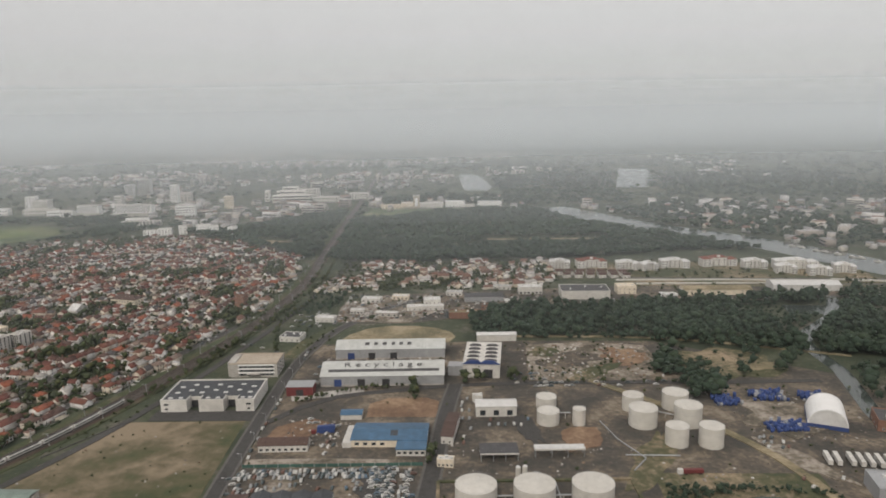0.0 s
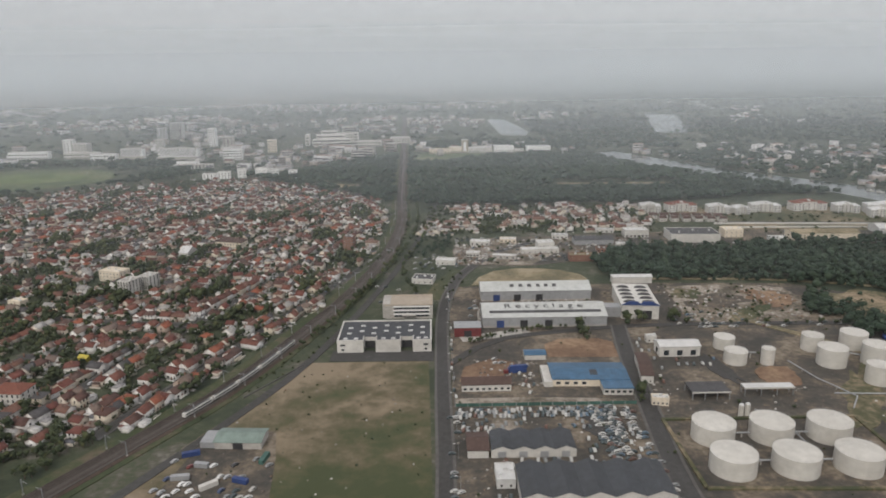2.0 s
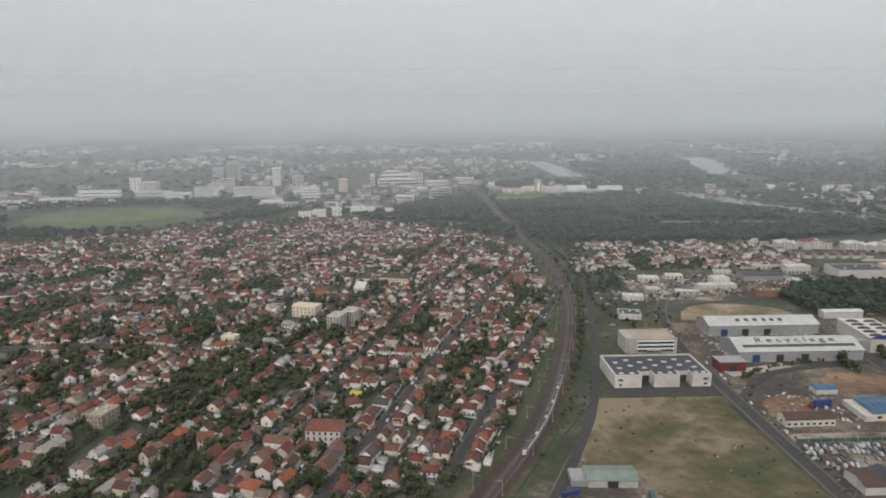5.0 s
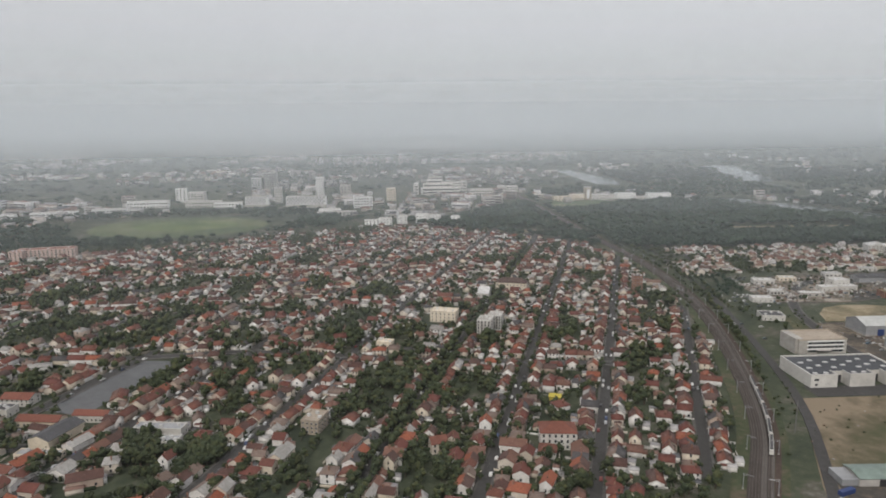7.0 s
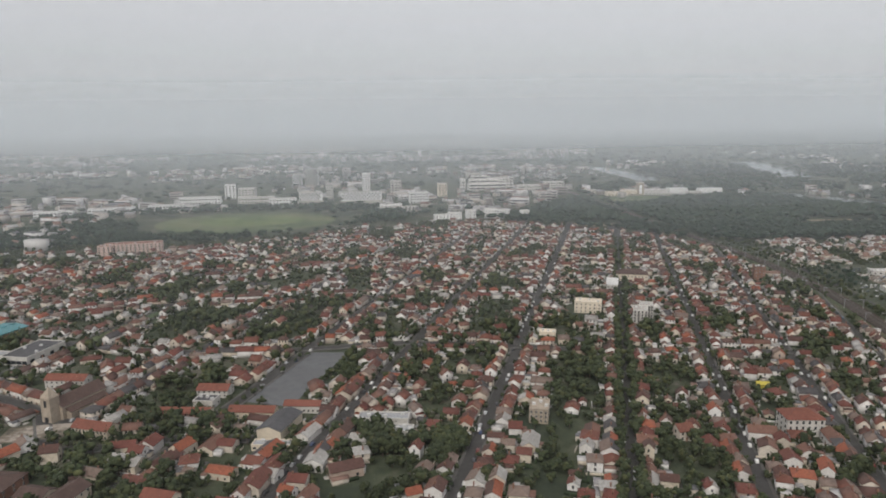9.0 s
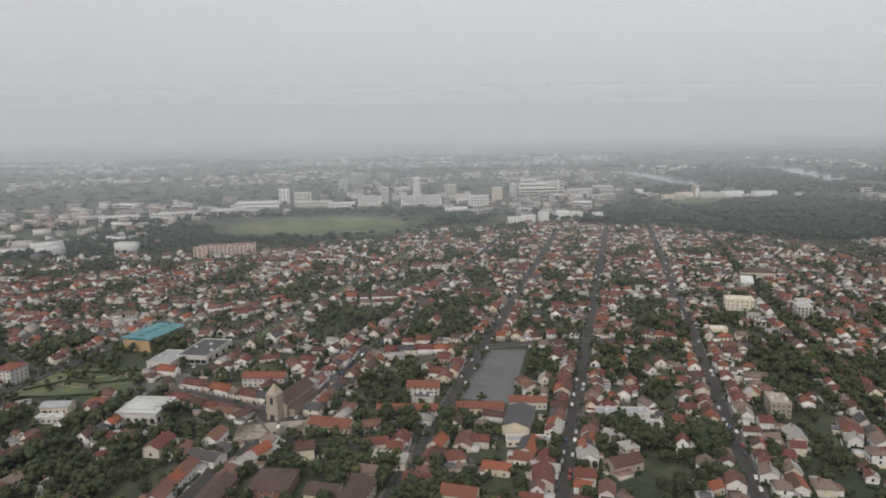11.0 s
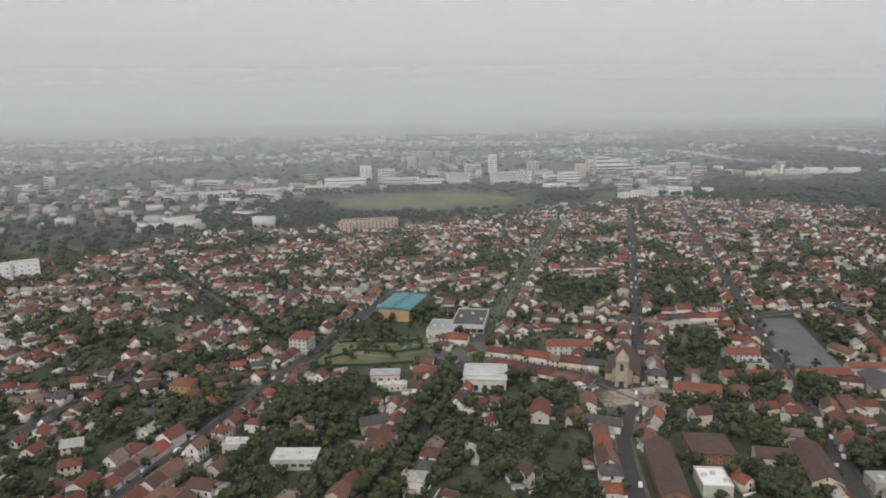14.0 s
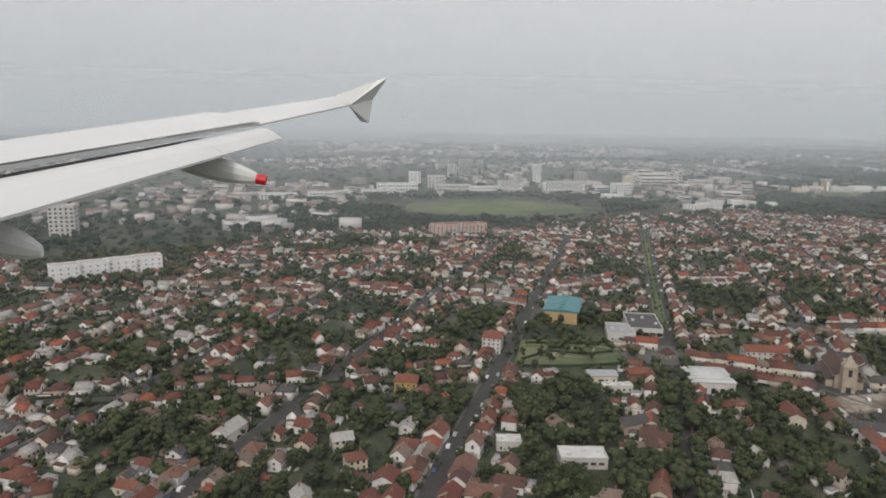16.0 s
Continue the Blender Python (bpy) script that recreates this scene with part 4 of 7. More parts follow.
def long_hall(x, y, w, d, h, rise, rot, label, word):
    t = thing("recycling_hall", x, y, rot, label, "industrial hall", "recycling halls")
    part("wall", gable_walls(w, d, h, rise), "greymetal", t)
    roof = part("roof", gable_roof(w, d, h, rise, 0.35), "hallroof", t, "pale sheet roof")
    k = rise / (d / 2)
    ang = math.degrees(math.atan(k))
    # a strip of rooflights along the near slope
    g = geo()
    ym = -d * 0.32
    zm = h + rise + k * ym + 0.16
    add_prism_x(g, [(ym - 0.8, zm - 0.8 * k), (ym + 0.8, zm + 0.8 * k), (ym + 0.8, zm + 0.8 * k + 0.1), (ym - 0.8, zm - 0.8 * k + 0.1)], -w / 2 + 3, w / 2 - 2)
    for i in range(1, 24):
        xx = -w / 2 + w * i / 24
        part("roof_seam", add_prism_x(geo(), [(-d / 2, h + 0.14), (0, h + rise + 0.14), (0, h + rise + 0.2), (-d / 2, h + 0.2)], xx - 0.05, xx + 0.05), "hallroof", roof)
    if word:
        part("rooflight", g, "felt", roof, "dark band of rooflights")
        lettering(roof, word, 0, -d * 0.2, h + rise * 0.6 + 0.42, ang, 4.3, "felt")
    else:
        for xx, ww in ((-10.2, 2.0), (-6.4, 1.8), (-2.6, 1.9), (1.2, 1.6), (4.6, 1.8), (8.2, 1.9)):
            ya, yb = -d * 0.31, -d * 0.17
            bar = add_prism_x(geo(), [(ya, h + rise + k * ya + 0.17), (yb, h + rise + k * yb + 0.17), (yb, h + rise + k * yb + 0.25), (ya, h + rise + k * ya + 0.25)], xx * 1.1 - ww / 2, xx * 1.1 + ww / 2)
            part("roof_sign", bar, "felt", roof, "dark green sign bar")
    for i, xx in enumerate((-w * 0.36, -w * 0.17, w * 0.03)):
        part("gate", add_box(geo(), xx - 1.6, xx + 1.6, -d / 2 - 0.08, -d / 2 + 0.05, 0, 3.2), "bluepaint" if i == 0 else "wingdark", t)
    part("base_band", add_box(geo(), -w / 2 - 0.03, w / 2 + 0.03, -d / 2 - 0.03, d / 2 + 0.03, -0.1, 0.7), "concrete", t)
    return t


long_hall(-27.5, 293, 53, 19, 4.6, 3.0, 0, "long pale recycling hall with lettered roof", "Recyclage")
long_hall(-26.5, 325, 52, 15, 5.0, 2.4, 0, "long pale hall with dark roof sign", "")
t = thing("red_shed", -61, 277, 0, "dark red clad shed beside the hall", "shed")
part("wall", add_box(geo(), -5.5, 5.5, -3.5, 3.5, -0.1, 4.0), "redpaint", t)
part("roof", add_box(geo(), -5.7, 5.7, -3.7, 3.7, 4.0, 4.25), "greymetal", t)
part("door", add_box(geo(), -1.5, 1.5, -3.58, -3.45, 0, 2.8), "wingdark", t)
structure("pavement_apron", ribbon([Vector((-64, 271)), Vector((-35, 279))], 6, 0.16), "concrete", "pale concrete apron")

t = thing("workshop", -20, 231, -2, "L-shaped workshop with a weathered blue sheet roof", "workshop")
part("wall", add_box(geo(), -13.5, 13, -4.5, 9, -0.1, 2.7), "cream", t)
part("wing_wall", add_box(geo(), 3, 13, -11, -4.5, -0.1, 2.4), "white", t)
roof = part("roof", add_prism_x(geo(), [(-4.8, 2.7), (9.3, 2.7), (9.3, 2.9), (2.2, 3.7), (-4.8, 2.9)], -13.8, 13.3), "blueroof", t, "weathered blue roof sheeting")
part("wing_roof", add_box(geo(), 2.8, 13.3, -11.3, -4.6, 2.4, 2.7), "blueroof", t)
for i in range(12):
    xx = -13 + i * 2.3
    part("roof_rib", add_prism_x(geo(), [(-4.8, 2.9), (2.2, 3.7), (2.2, 3.78), (-4.8, 3.0)], xx - 0.06, xx + 0.06), "blueroof", roof)
part("patched_sheet", add_prism_x(geo(), [(-2, 3.22), (1.5, 3.62), (1.5, 3.72), (-2, 3.3)], 0, 2.6), "darkroof", roof)
for i in range(5):
    window(t, 4 + i * 2, -11, 0.8, 0, 1.3, 1.0)
part("annex", add_box(geo(), -16.5, -13.5, -5, 9, -0.1, 2.0), "white", t)
for i in range(4):
    window(t, -11.5 + i * 3, -4.5, 0.8, 0, 1.6, 1.1)

t = thing("blue_roof_kiosk", -36.5, 252, 0, "small white hut with blue roof", "hut")
part("wall", add_box(geo(), -4, 4, -2.5, 2.5, -0.1, 2.1), "white", t)
part("roof", gable_roof(8, 5, 2.1, 0.6, 0.25), "blueroof", t)
block("site_office", -57, 227, 17, 6, 2.6, 1, "low brown-roofed site office with window strip", "building", "white", "brownroof", 1, 8, 1, "gable", 1.5, ww=1.2, wh=0.9)
t = thing("container_stack", -44.5, 239, 8, "blue shipping containers in a yard", "container")
for i, (dx, dy, dz) in enumerate(((0, 0, 0), (0, 1.6, 0), (0.3, 0.1, 1.4))):
    part("container", add_box(geo(), dx - 3.2, dx + 3.2, dy - 0.7, dy + 0.7, dz, dz + 1.35), "bluepaint", t)
part("red_container", add_box(geo(), -5.2, -3.6, -0.6, 0.6, 0, 1.3), "redpaint", t)


def ridged_shed(x, y, w, d, h, bays, rot, wall, roof_mat, label):
    """A shed of several parallel gables that face the camera's side."""
    t = thing("ridged_shed", x, y, rot, label, "shed", "ridged sheds")
    b = w / bays
    for i in range(bays):
        x0 = -w / 2 + i * b
        part("bay_wall", add_prism(geo(), [(x0, -0.1), (x0 + b, -0.1), (x0 + b, h), (x0 + b / 2, h + b * 0.18), (x0, h)], -d / 2, d / 2), wall, t)
        for s in (0, 1):
            xa, xb = (x0, x0 + b / 2) if s == 0 else (x0 + b / 2, x0 + b)
            za, zb = (h, h + b * 0.18) if s == 0 else (h + b * 0.18, h)
            part("roof", add_prism(geo(), [(xa, za + 0.03), (xb, zb + 0.03), (xb, zb + 0.18), (xa, za + 0.18)], -d / 2 - 0.3, d / 2 + 0.3), roof_mat, t)
        part("gate", add_box(geo(), x0 + b * 0.3, x0 + b * 0.7, -d / 2 - 0.06, -d / 2 + 0.05, 0, h * 0.75), "greymetal", t)


ridged_shed(-46.5, 187, 24.5, 10, 2.7, 4, 0, "white", "darkroof", "dark-roofed shed with four white gables")
block("tiled_shed", -62.5, 187, 6, 10, 2.6, 0, "small shed with rusty tiled roof", "shed", "white", "brownroof", 0, 0, 0, "gable", 1.2)
ridged_shed(-33, 166, 40, 15, 3.0, 5, 0, "white", "darkroof", "wide dark-roofed shed with pale gables")
block("side_annex", -56, 171, 5, 8, 2.6, 0, "pale annex beside dark sheds", "shed", "palemetal", "palemetal", 1, 2, 1)

t = thing("printing_works", 17, 306, -6, "white and blue hall with arched rooflights", "industrial hall")
part("wall", add_box(geo(), -8, 8, -15, 15, -0.1, 6.2), "white", t)
roof = part("roof", add_box(geo(), -8.3, 8.3, -15.3, 15.3, 6.2, 6.5), "white", t)
part("front_gable", add_prism(geo(), [(-8.3, 6.5), (8.3, 6.5), (5, 8.2), (1.4, 8.2), (0, 7.2), (-1.4, 8.2), (-5, 8.2)], -15.5, -14.8), "bluepaint", t, "blue gable band")
for i in range(5):
    for s in (-1, 1):
        y = -11 + i * 5.2
        pr = [(s * 4 + 2.8 * math.cos(a), 6.5 + 0.9 * math.sin(a)) for a in np.linspace(0, math.pi, 7)]
        part("rooflight", add_prism(geo(), pr, y - 0.7, y + 0.7), "felt", roof)
part("gate", add_box(geo(), 1, 5, -15.1, -14.9, 0, 4), "wingdark", t)
part("side_block", add_box(geo(), -15, -8, -13, -7, -0.1, 4.5), "greymetal", t)
block("storage_shed", 26, 344, 20, 5, 3.4, 0, "long white store behind the hall", "shed", "white", "palemetal", 0, 0, 0, "gable", 0.6)

# ---------------------------------------------------------------- tent and yards on the east
t = thing("arched_tent", 141, 243, -24, "white arched fabric hall on a blue base", "tent")
n = 14
arch = [(6.6 * math.cos(a), 1.6 + 6.0 * math.sin(a)) for a in np.linspace(0, math.pi, n)]
part("canopy", add_prism(geo(), arch + [(-6.3, 1.6)] + [(6.3 * math.cos(a), 1.6 + 5.7 * math.sin(a)) for a in np.linspace(math.pi, 0, n)], -8.5, 8.5), "tarp", t)
part("end_wall", add_prism(geo(), arch, -8.3, -8.1), "palemetal", t, "translucent grey end wall")
part("back_wall", add_prism(geo(), arch, 8.1, 8.3), "tarp", t)
part("base_wall", add_box(add_box(geo(), -6.7, -6.2, -8.5, 8.5, 0, 1.6), 6.2, 6.7, -8.5, 8.5, 0, 1.6), "bluepaint", t, "blue base wall")
part("front_plinth", add_box(geo(), -6.2, 6.2, -8.4, -8.0, 0, 1.6), "bluepaint", t)
block("brick_hall", 165, 236, 18, 12, 4.0, -20, "flat brown brick hall", "industrial hall", "brick", "felt", 1, 5, 3)
for i in range(9):
    t = thing("trailer", 125 + i * 2.8 + (1.5 if i > 1 else 0), 212 - i * 0.5, 76, "white box trailer parked in a row", "trailer", "parked trailers")
    part("box_body", add_box(geo(), -3.6, 3.6, -0.7, 0.7, 0.6, 2.2), "white", t)
    part("chassis", add_box(geo(), -3.5, 3.5, -0.4, 0.4, 0.4, 0.6), "rubber", t)
    for sx in (-2.6, -1.9, 2.6):
        part("wheel", add_bar(geo(), (sx, -0.6, 0.28), (sx, 0.6, 0.28), 0.28, 10), "rubber", t)
block("grey_depot", 137, 190, 20, 12, 4.6, -12, "grey flat-roofed depot in a yard", "depot", "greymetal", "greymetal", 0, 0, 0)
t = thing("red_lorry", 78, 205, 2, "red and white lorry parked in the grass", "lorry")
part("cab", add_box(geo(), -4.6, -3.0, -0.65, 0.65, 0.4, 2.0), "white", t)
part("load", add_box(geo(), -2.8, 3.6, -0.65, 0.65, 0.6, 1.8), "redpaint", t)
for sx in (-4, -2, 2.4, 3.0):
    part("wheel", add_bar(geo(), (sx, -0.6, 0.28), (sx, 0.6, 0.28), 0.28, 10), "rubber", t)

pal = add_box(geo(), -0.5, 0.5, -0.4, 0.4, 0, 1.0)
PALLETS = [Template([(pal, 0)])]
rows = []
for cx, cy, nx, ny in ((112, 262, 9, 8), (130, 266, 12, 9), (124, 238, 12, 8), (147, 264, 8, 6)):
    for i in range(nx):
        for j in range(ny):
            if rng.random() < 0.72:
                rows.append((0, cx + (i - nx / 2) * 1.15 + rng.normal(0, 0.15), cy + (j - ny / 2) * 1.0 + rng.normal(0, 0.15), 0.05, rng.normal(0, 0.2), 1, rng.uniform(0.8, 2.6)))
scatter("stacked_crates", PALLETS, rows, ["crate"], "stacks of blue plastic crates in a yard", "crates")

# ---------------------------------------------------------------- works and flats in the middle distance
block("mid_warehouse", 88, 430, 30, 18, 5.2, -3, "pale warehouse with grey flat roof", "warehouse", "white", "felt", 0, 0, 0)
block("mid_store", 55, 440, 15, 9, 4.6, 0, "white store with a flat roof", "store", "white", "palemetal", 1, 6, 2, ww=1.6, wh=1.2)
block("orange_hall", 172, 432, 42, 12, 3.6, -2, "long low ochre-roofed hall", "hall", "cream", "dry", 0, 0, 0, "gable", 1.2)
block("grey_hall", 232, 440, 42, 14, 4.0, -5, "long pale grey-roofed hall", "hall", "palemetal", "palemetal", 0, 0, 0, "gable", 1.6)
block("tan_house", 116, 437, 12, 9, 5.0, 0, "tan building with a flat roof", "building", "cream", "cream", 2, 4, 2)
block("concrete_works", -8, 410, 10, 8, 5.0, 4, "white works tower among pale yards", "works", "white", "palemetal", 2, 4, 2)
block("works_hall", -12, 404, 22, 6, 2.4, 3, "low white works hall", "hall", "white", "palemetal", 1, 7, 1)
block("works_hall", 24, 424, 24, 9, 3.2, 0, "low grey-roofed works hall", "hall", "greymetal", "felt", 0, 0, 0, "gable", 1.4)
block("works_hall", -68, 383, 11, 6, 2.4, -8, "white hall standing beside the works road", "hall", "white", "palemetal", 1, 4, 2)
block("works_hall", -80, 350, 11, 9, 2.5, -10, "white hall with a dark flat roof", "hall", "white", "felt", 1, 4, 2)
block("works_hall", 12, 386, 20, 6, 3.4, 0, "long low brick-coloured store", "store", "brick", "dry", 0, 0, 0)


def riverside_flats(x, y, w, rot, roof, lift, label):
    """A white villa-like block: a middle with two forward wings under separate hipped roofs."""
    t = thing("apartment_house", x, y, rot, label, "apartment house", "riverside flats")
    h = 5.5 + lift
    for name, x0, x1, y0, y1, hh in (("middle", -w * 0.24, w * 0.24, -2.5, 5, h + 0.5), ("west_wing", -w / 2, -w * 0.24, -4.5, 4.5, h), ("east_wing", w * 0.24, w / 2, -4.5, 4.5, h - 0.6)):
        wg = part(name, add_box(geo(), x0, x1, y0, y1, -0.2, hh), "white", t)
        g = hip_roof(x1 - x0, y1 - y0, hh, 1.5, 0.25)
        cx, cy = (x0 + x1) / 2, (y0 + y1) / 2
        part("roof", ([(p[0] + cx, p[1] + cy, p[2]) for p in g[0]], g[1]), roof, wg)
        for s in range(3):
            nw = 3 if name == "middle" else 2
            for i in range(nw):
                window(wg, x0 + (x1 - x0) * (i + 0.5) / nw, y0, 0.6 + 1.7 * s, 0, 0.9, 1.0)
            if name != "middle":
                bal = add_box(geo(), x0 + 0.5, x1 - 0.5, y0 - 0.8, y0, 0.45 + 1.7 * s, 0.55 + 1.7 * s)
                part("balcony", add_box(bal, x0 + 0.5, x1 - 0.5, y0 - 0.85, y0 - 0.78, 0.55 + 1.7 * s, 0.95 + 1.7 * s), "tarp", wg)
    part("dormer", add_box(geo(), -0.9, 0.9, -2.2, 0, h + 0.6, h + 1.9), "white", t)


for x, y, w, rot, roof, lift in ((86, 512, 15, -8, "greymetal", 0.6), (110, 515, 22, 4, "brownroof", 0.3), (135, 507, 16, -6, "greymetal", 0), (150, 503, 12, 8, "greymetal", -0.5), (171, 510, 21, -3, "greymetal", 0.2),
                                 (205, 514, 26, 3, "brownroof", 0.5), (228, 504, 17, -7, "greymetal", 0.4), (243, 487, 14, -12, "greymetal", 0), (263, 479, 15, -10, "greymetal", 0), (256, 500, 30, -6, "greymetal", 0.9), (284, 486, 14, -14, "greymetal", 0.2)):
    riverside_flats(x, y, w, rot, "palemetal" if roof == "greymetal" else "redroof", lift, "white stepped flats with grey hipped roofs" if roof == "greymetal" else "white stepped flats with reddish hipped roofs")
for i in range(7):
    block("terrace_house", 82 + i * 7.4, 491 - i * 0.8, 5.4, 5, 3.0, -3, "small white terraced house with red roof", "house", "white", "brownroof", 2, 2, 1, "gable", 1.2, "terraced houses")
for i in range(6):
    block("terrace_house", 86 + i * 8.2, 482 - i * 0.8, 5.0, 4.4, 2.6, 4, "small white terraced house with red roof", "house", "white", "brownroof", 1, 2, 1, "gable", 1.2, "terraced houses")

# boats moored along the far bank
for i in range(12):
    f = i / 11
    t = thing("moored_boat", 296 + 50 * f, 585 - 105 * f + 3 * math.sin(i * 2.3), -62, "white boat moored at the river bank", "boat", "moored boats", z=0.1)
    part("hull", ([(-3, -0.8, 0), (2, -0.8, 0), (3.6, 0, 0.2), (2, 0.8, 0), (-3, 0.8, 0), (-3, -0.9, 0.7), (2, -0.9, 0.7), (3.8, 0, 0.8), (2, 0.9, 0.7), (-3, 0.9, 0.7)],
                  [(0, 1, 6, 5), (1, 2, 7, 6), (2, 3, 8, 7), (3, 4, 9, 8), (4, 0, 5, 9), (5, 6, 7, 8, 9)]), "white", t)
    part("cabin", add_box(geo(), -2.2, 0.8, -0.6, 0.6, 0.7, 1.4), "white", t)
    part("cabin_window", add_box(geo(), -1.9, 0.5, -0.63, 0.63, 0.95, 1.25), "glass", t)

# more low works between the dry meadow and the closes
for x, y, w, d, h, wl_, rf in ((-46, 424, 14, 8, 3.4, "white", "palemetal"), (-28, 430, 12, 7, 3.0, "cream", "palemetal"), (-52, 398, 9, 6, 3.2, "white", "palemetal"), (-34, 392, 16, 6, 2.8, "concrete", "palemetal"), (6, 438, 12, 7, 3.2, "white", "greymetal"),
                               (26, 404, 10, 6, 3.0, "brick", "brownroof"), (40, 414, 9, 6, 3.0, "white", "palemetal"), (38, 452, 14, 6, 3.0, "white", "greymetal"), (140, 425, 12, 7, 2.8, "palemetal", "palemetal"), (202, 420, 10, 6, 2.6, "white", "greymetal")):
    block("small_works", x, y, w * 0.85, d * 0.85, h * 0.7, 5 - w, "low pale works building in a yard", "works", wl_, rf, 1, 4, 1, ww=1.2, wh=1.0)

# ---------------------------------------------------------------- landmarks of the housing quarter
t = thing("sports_hall", -516.5, 337, 70, "hall with a bright teal roof and ochre walls", "sports hall")
part("wall", add_box(geo(), -11.5, 11.5, -6.5, 6.5, -0.1, 5.0), "ochre", t, "ochre rendered wall")
roof = part("roof", add_prism_x(geo(), [(-7.4, 5.0), (7.4, 5.0), (7.4, 5.4), (0, 6.1), (-7.4, 5.4)], -11.9, 11.9), "teal", t, "teal sheet roof")
for i in range(5):
    part("roof_light", add_box(geo(), -9 + i * 4.4, -7 + i * 4.4, -0.8, 0.8, 5.9, 6.4), "teal", roof)
for i in range(4):
    window(t, -8.5 + 5.6 * i, -6.5, 2.8, 0, 3.2, 1.4)
block("garden_shop", -524, 264, 9, 5.5, 2.4, -4, "low cream shop with a grey roof", "shop", "cream", "greymetal", 1, 4, 1, "gable", 0.8)
block("garden_shop", -511, 264.5, 8, 5.5, 2.6, -4, "brick shop under a brown tile roof", "shop", "brick", "redroof", 1, 4, 1, "hip", 1.4)
block("garden_shop", -522, 255, 9, 3, 2.0, -4, "long white flat-roofed shop", "shop", "white", "palemetal", 1, 5, 1)
block("supermarket", -490, 317, 12.5, 22, 3.4, -14, "supermarket with a wide dark roof", "supermarket", "white", "felt", 1, 5, 4, ww=2.4, wh=1.6)
block("market_annex", -502, 309, 10, 15, 2.8, -14, "low grey-roofed annex of a market", "shop", "white", "greymetal", 1, 3, 2)
t = block("market_hall", -493, 256, 13, 13, 4.2, -10, "white hall with a pale ribbed roof", "hall", "white", "hallroof", 1, 5, 4, "hip", 1.2, ww=1.4, wh=1.8)
for i in range(5):
    part("roof_lantern", add_box(geo(), -5.2, 5.2, -5.2 + i * 2.4, -4.4 + i * 2.4, 4.2, 4.95), "hallroof", t)
block("hexagon_pavilion", -494.5, 283, 3.8, 3.8, 2.0, 20, "small tile-roofed pavilion on the roundabout", "pavilion", "stone", "brownroof", 1, 2, 2, "hip", 2.2)

t = thing("church", -449, 256, -22, "stone church with a tower and dark slate nave", "church")
part("nave", gable_walls(30, 10, 7.5, 4.2), "stone", t, at=pose(0, 4, 0, 0, 0, 90) @ Matrix.Scale(0.62, 4))
part("nave_roof", gable_roof(30, 10, 7.5, 4.2, 0.3), "brownroof", t, at=pose(0, 4, 0, 0, 0, 90) @ Matrix.Scale(0.62, 4))
for s in (-1, 1):
    part("aisle", add_box(geo(), s * 3.2 - (0 if s > 0 else 2), s * 3.2 + (2 if s > 0 else 0), -4, 12, -0.1, 2.6), "stone", t)
    part("aisle_roof", add_prism(geo(), [(-3.1, 3.6), (-5.3, 2.6), (-5.3, 2.75), (-3.1, 3.75)] if s < 0 else [(3.1, 3.6), (3.1, 3.75), (5.3, 2.75), (5.3, 2.6)][::-1], -4.2, 12.2), "brownroof", t)
tower = part("tower", add_box(geo(), -1.9, 1.9, -8.8, -5.0, -0.1, 8.6), "stone", t)
part("spire", ([(-2.0, -8.9, 8.6), (2.0, -8.9, 8.6), (2.0, -4.9, 8.6), (-2.0, -4.9, 8.6), (0, -6.9, 12)], [(0, 1, 4), (1, 2, 4), (2, 3, 4), (3, 0, 4), (3, 2, 1, 0)]), "stone", tower)
part("belfry_opening", add_box(geo(), -0.5, 0.5, -8.9, -8.7, 5.6, 7.8), "wingdark", tower)
part("portal", add_box(geo(), -0.7, 0.7, -8.9, -8.7, 0, 2.2), "wingdark", tower)
for s in (-1, 1):
    part("corner_pinnacle", add_tube(geo(), s * 1.6, -8.5, 8.6, 10.2, 0.3, 0.04, 6), "stone", tower)
structure("pavement_forecourt", ribbon([Vector((-462, 240)), Vector((-438, 242))], 11, 0.42), "rubble", "pale church forecourt")

block("red_terrace", -460, 281, 15, 5.5, 3.4, -8, "white terrace with a long red roof", "terrace", "white", "redroof", 2, 8, 1, "gable", 1.5)
block("red_terrace", -433, 238, 13, 5.5, 3.2, -20, "long terrace with orange tile roof", "terrace", "cream", "redroof", 2, 10, 1, "gable", 1.6)
block("hangar_store", -376.5, 237, 15, 8, 3.0, 72, "white gabled store with black roof", "store", "cream", "felt", 0, 0, 0, "gable", 1.3)
block("court_hall", -375.5, 224, 14, 4, 1.7, -6, "low cream hall below a gabled store", "hall", "cream", "greymetal", 1, 7, 2, ww=1.0, wh=0.8)
block("square_terrace", -387, 248.5, 15, 5.5, 2.3, -8, "terrace with orange tile roof below the square", "terrace", "cream", "redroof", 1, 7, 1, "gable", 1.2)
block("square_terrace", -371, 251, 12, 4.6, 2.6, -8, "white terrace with red roof beside the square", "terrace", "white", "redroof", 1, 8, 1, "gable", 1.1)
block("market_terrace", -410, 249, 19, 5, 2.4, -6, "long low terrace with red tile roof", "terrace", "cream", "redroof", 2, 9, 1, "gable", 1.2)
block("market_terrace", -404, 268, 11, 6.5, 2.8, -8, "white terrace with broad red roof", "terrace", "white", "redroof", 2, 6, 2, "gable", 1.3)
block("corner_store", -404.5, 258, 7, 6, 2.8, -10, "white store with a dark flat roof", "store", "white", "felt", 1, 4, 2)
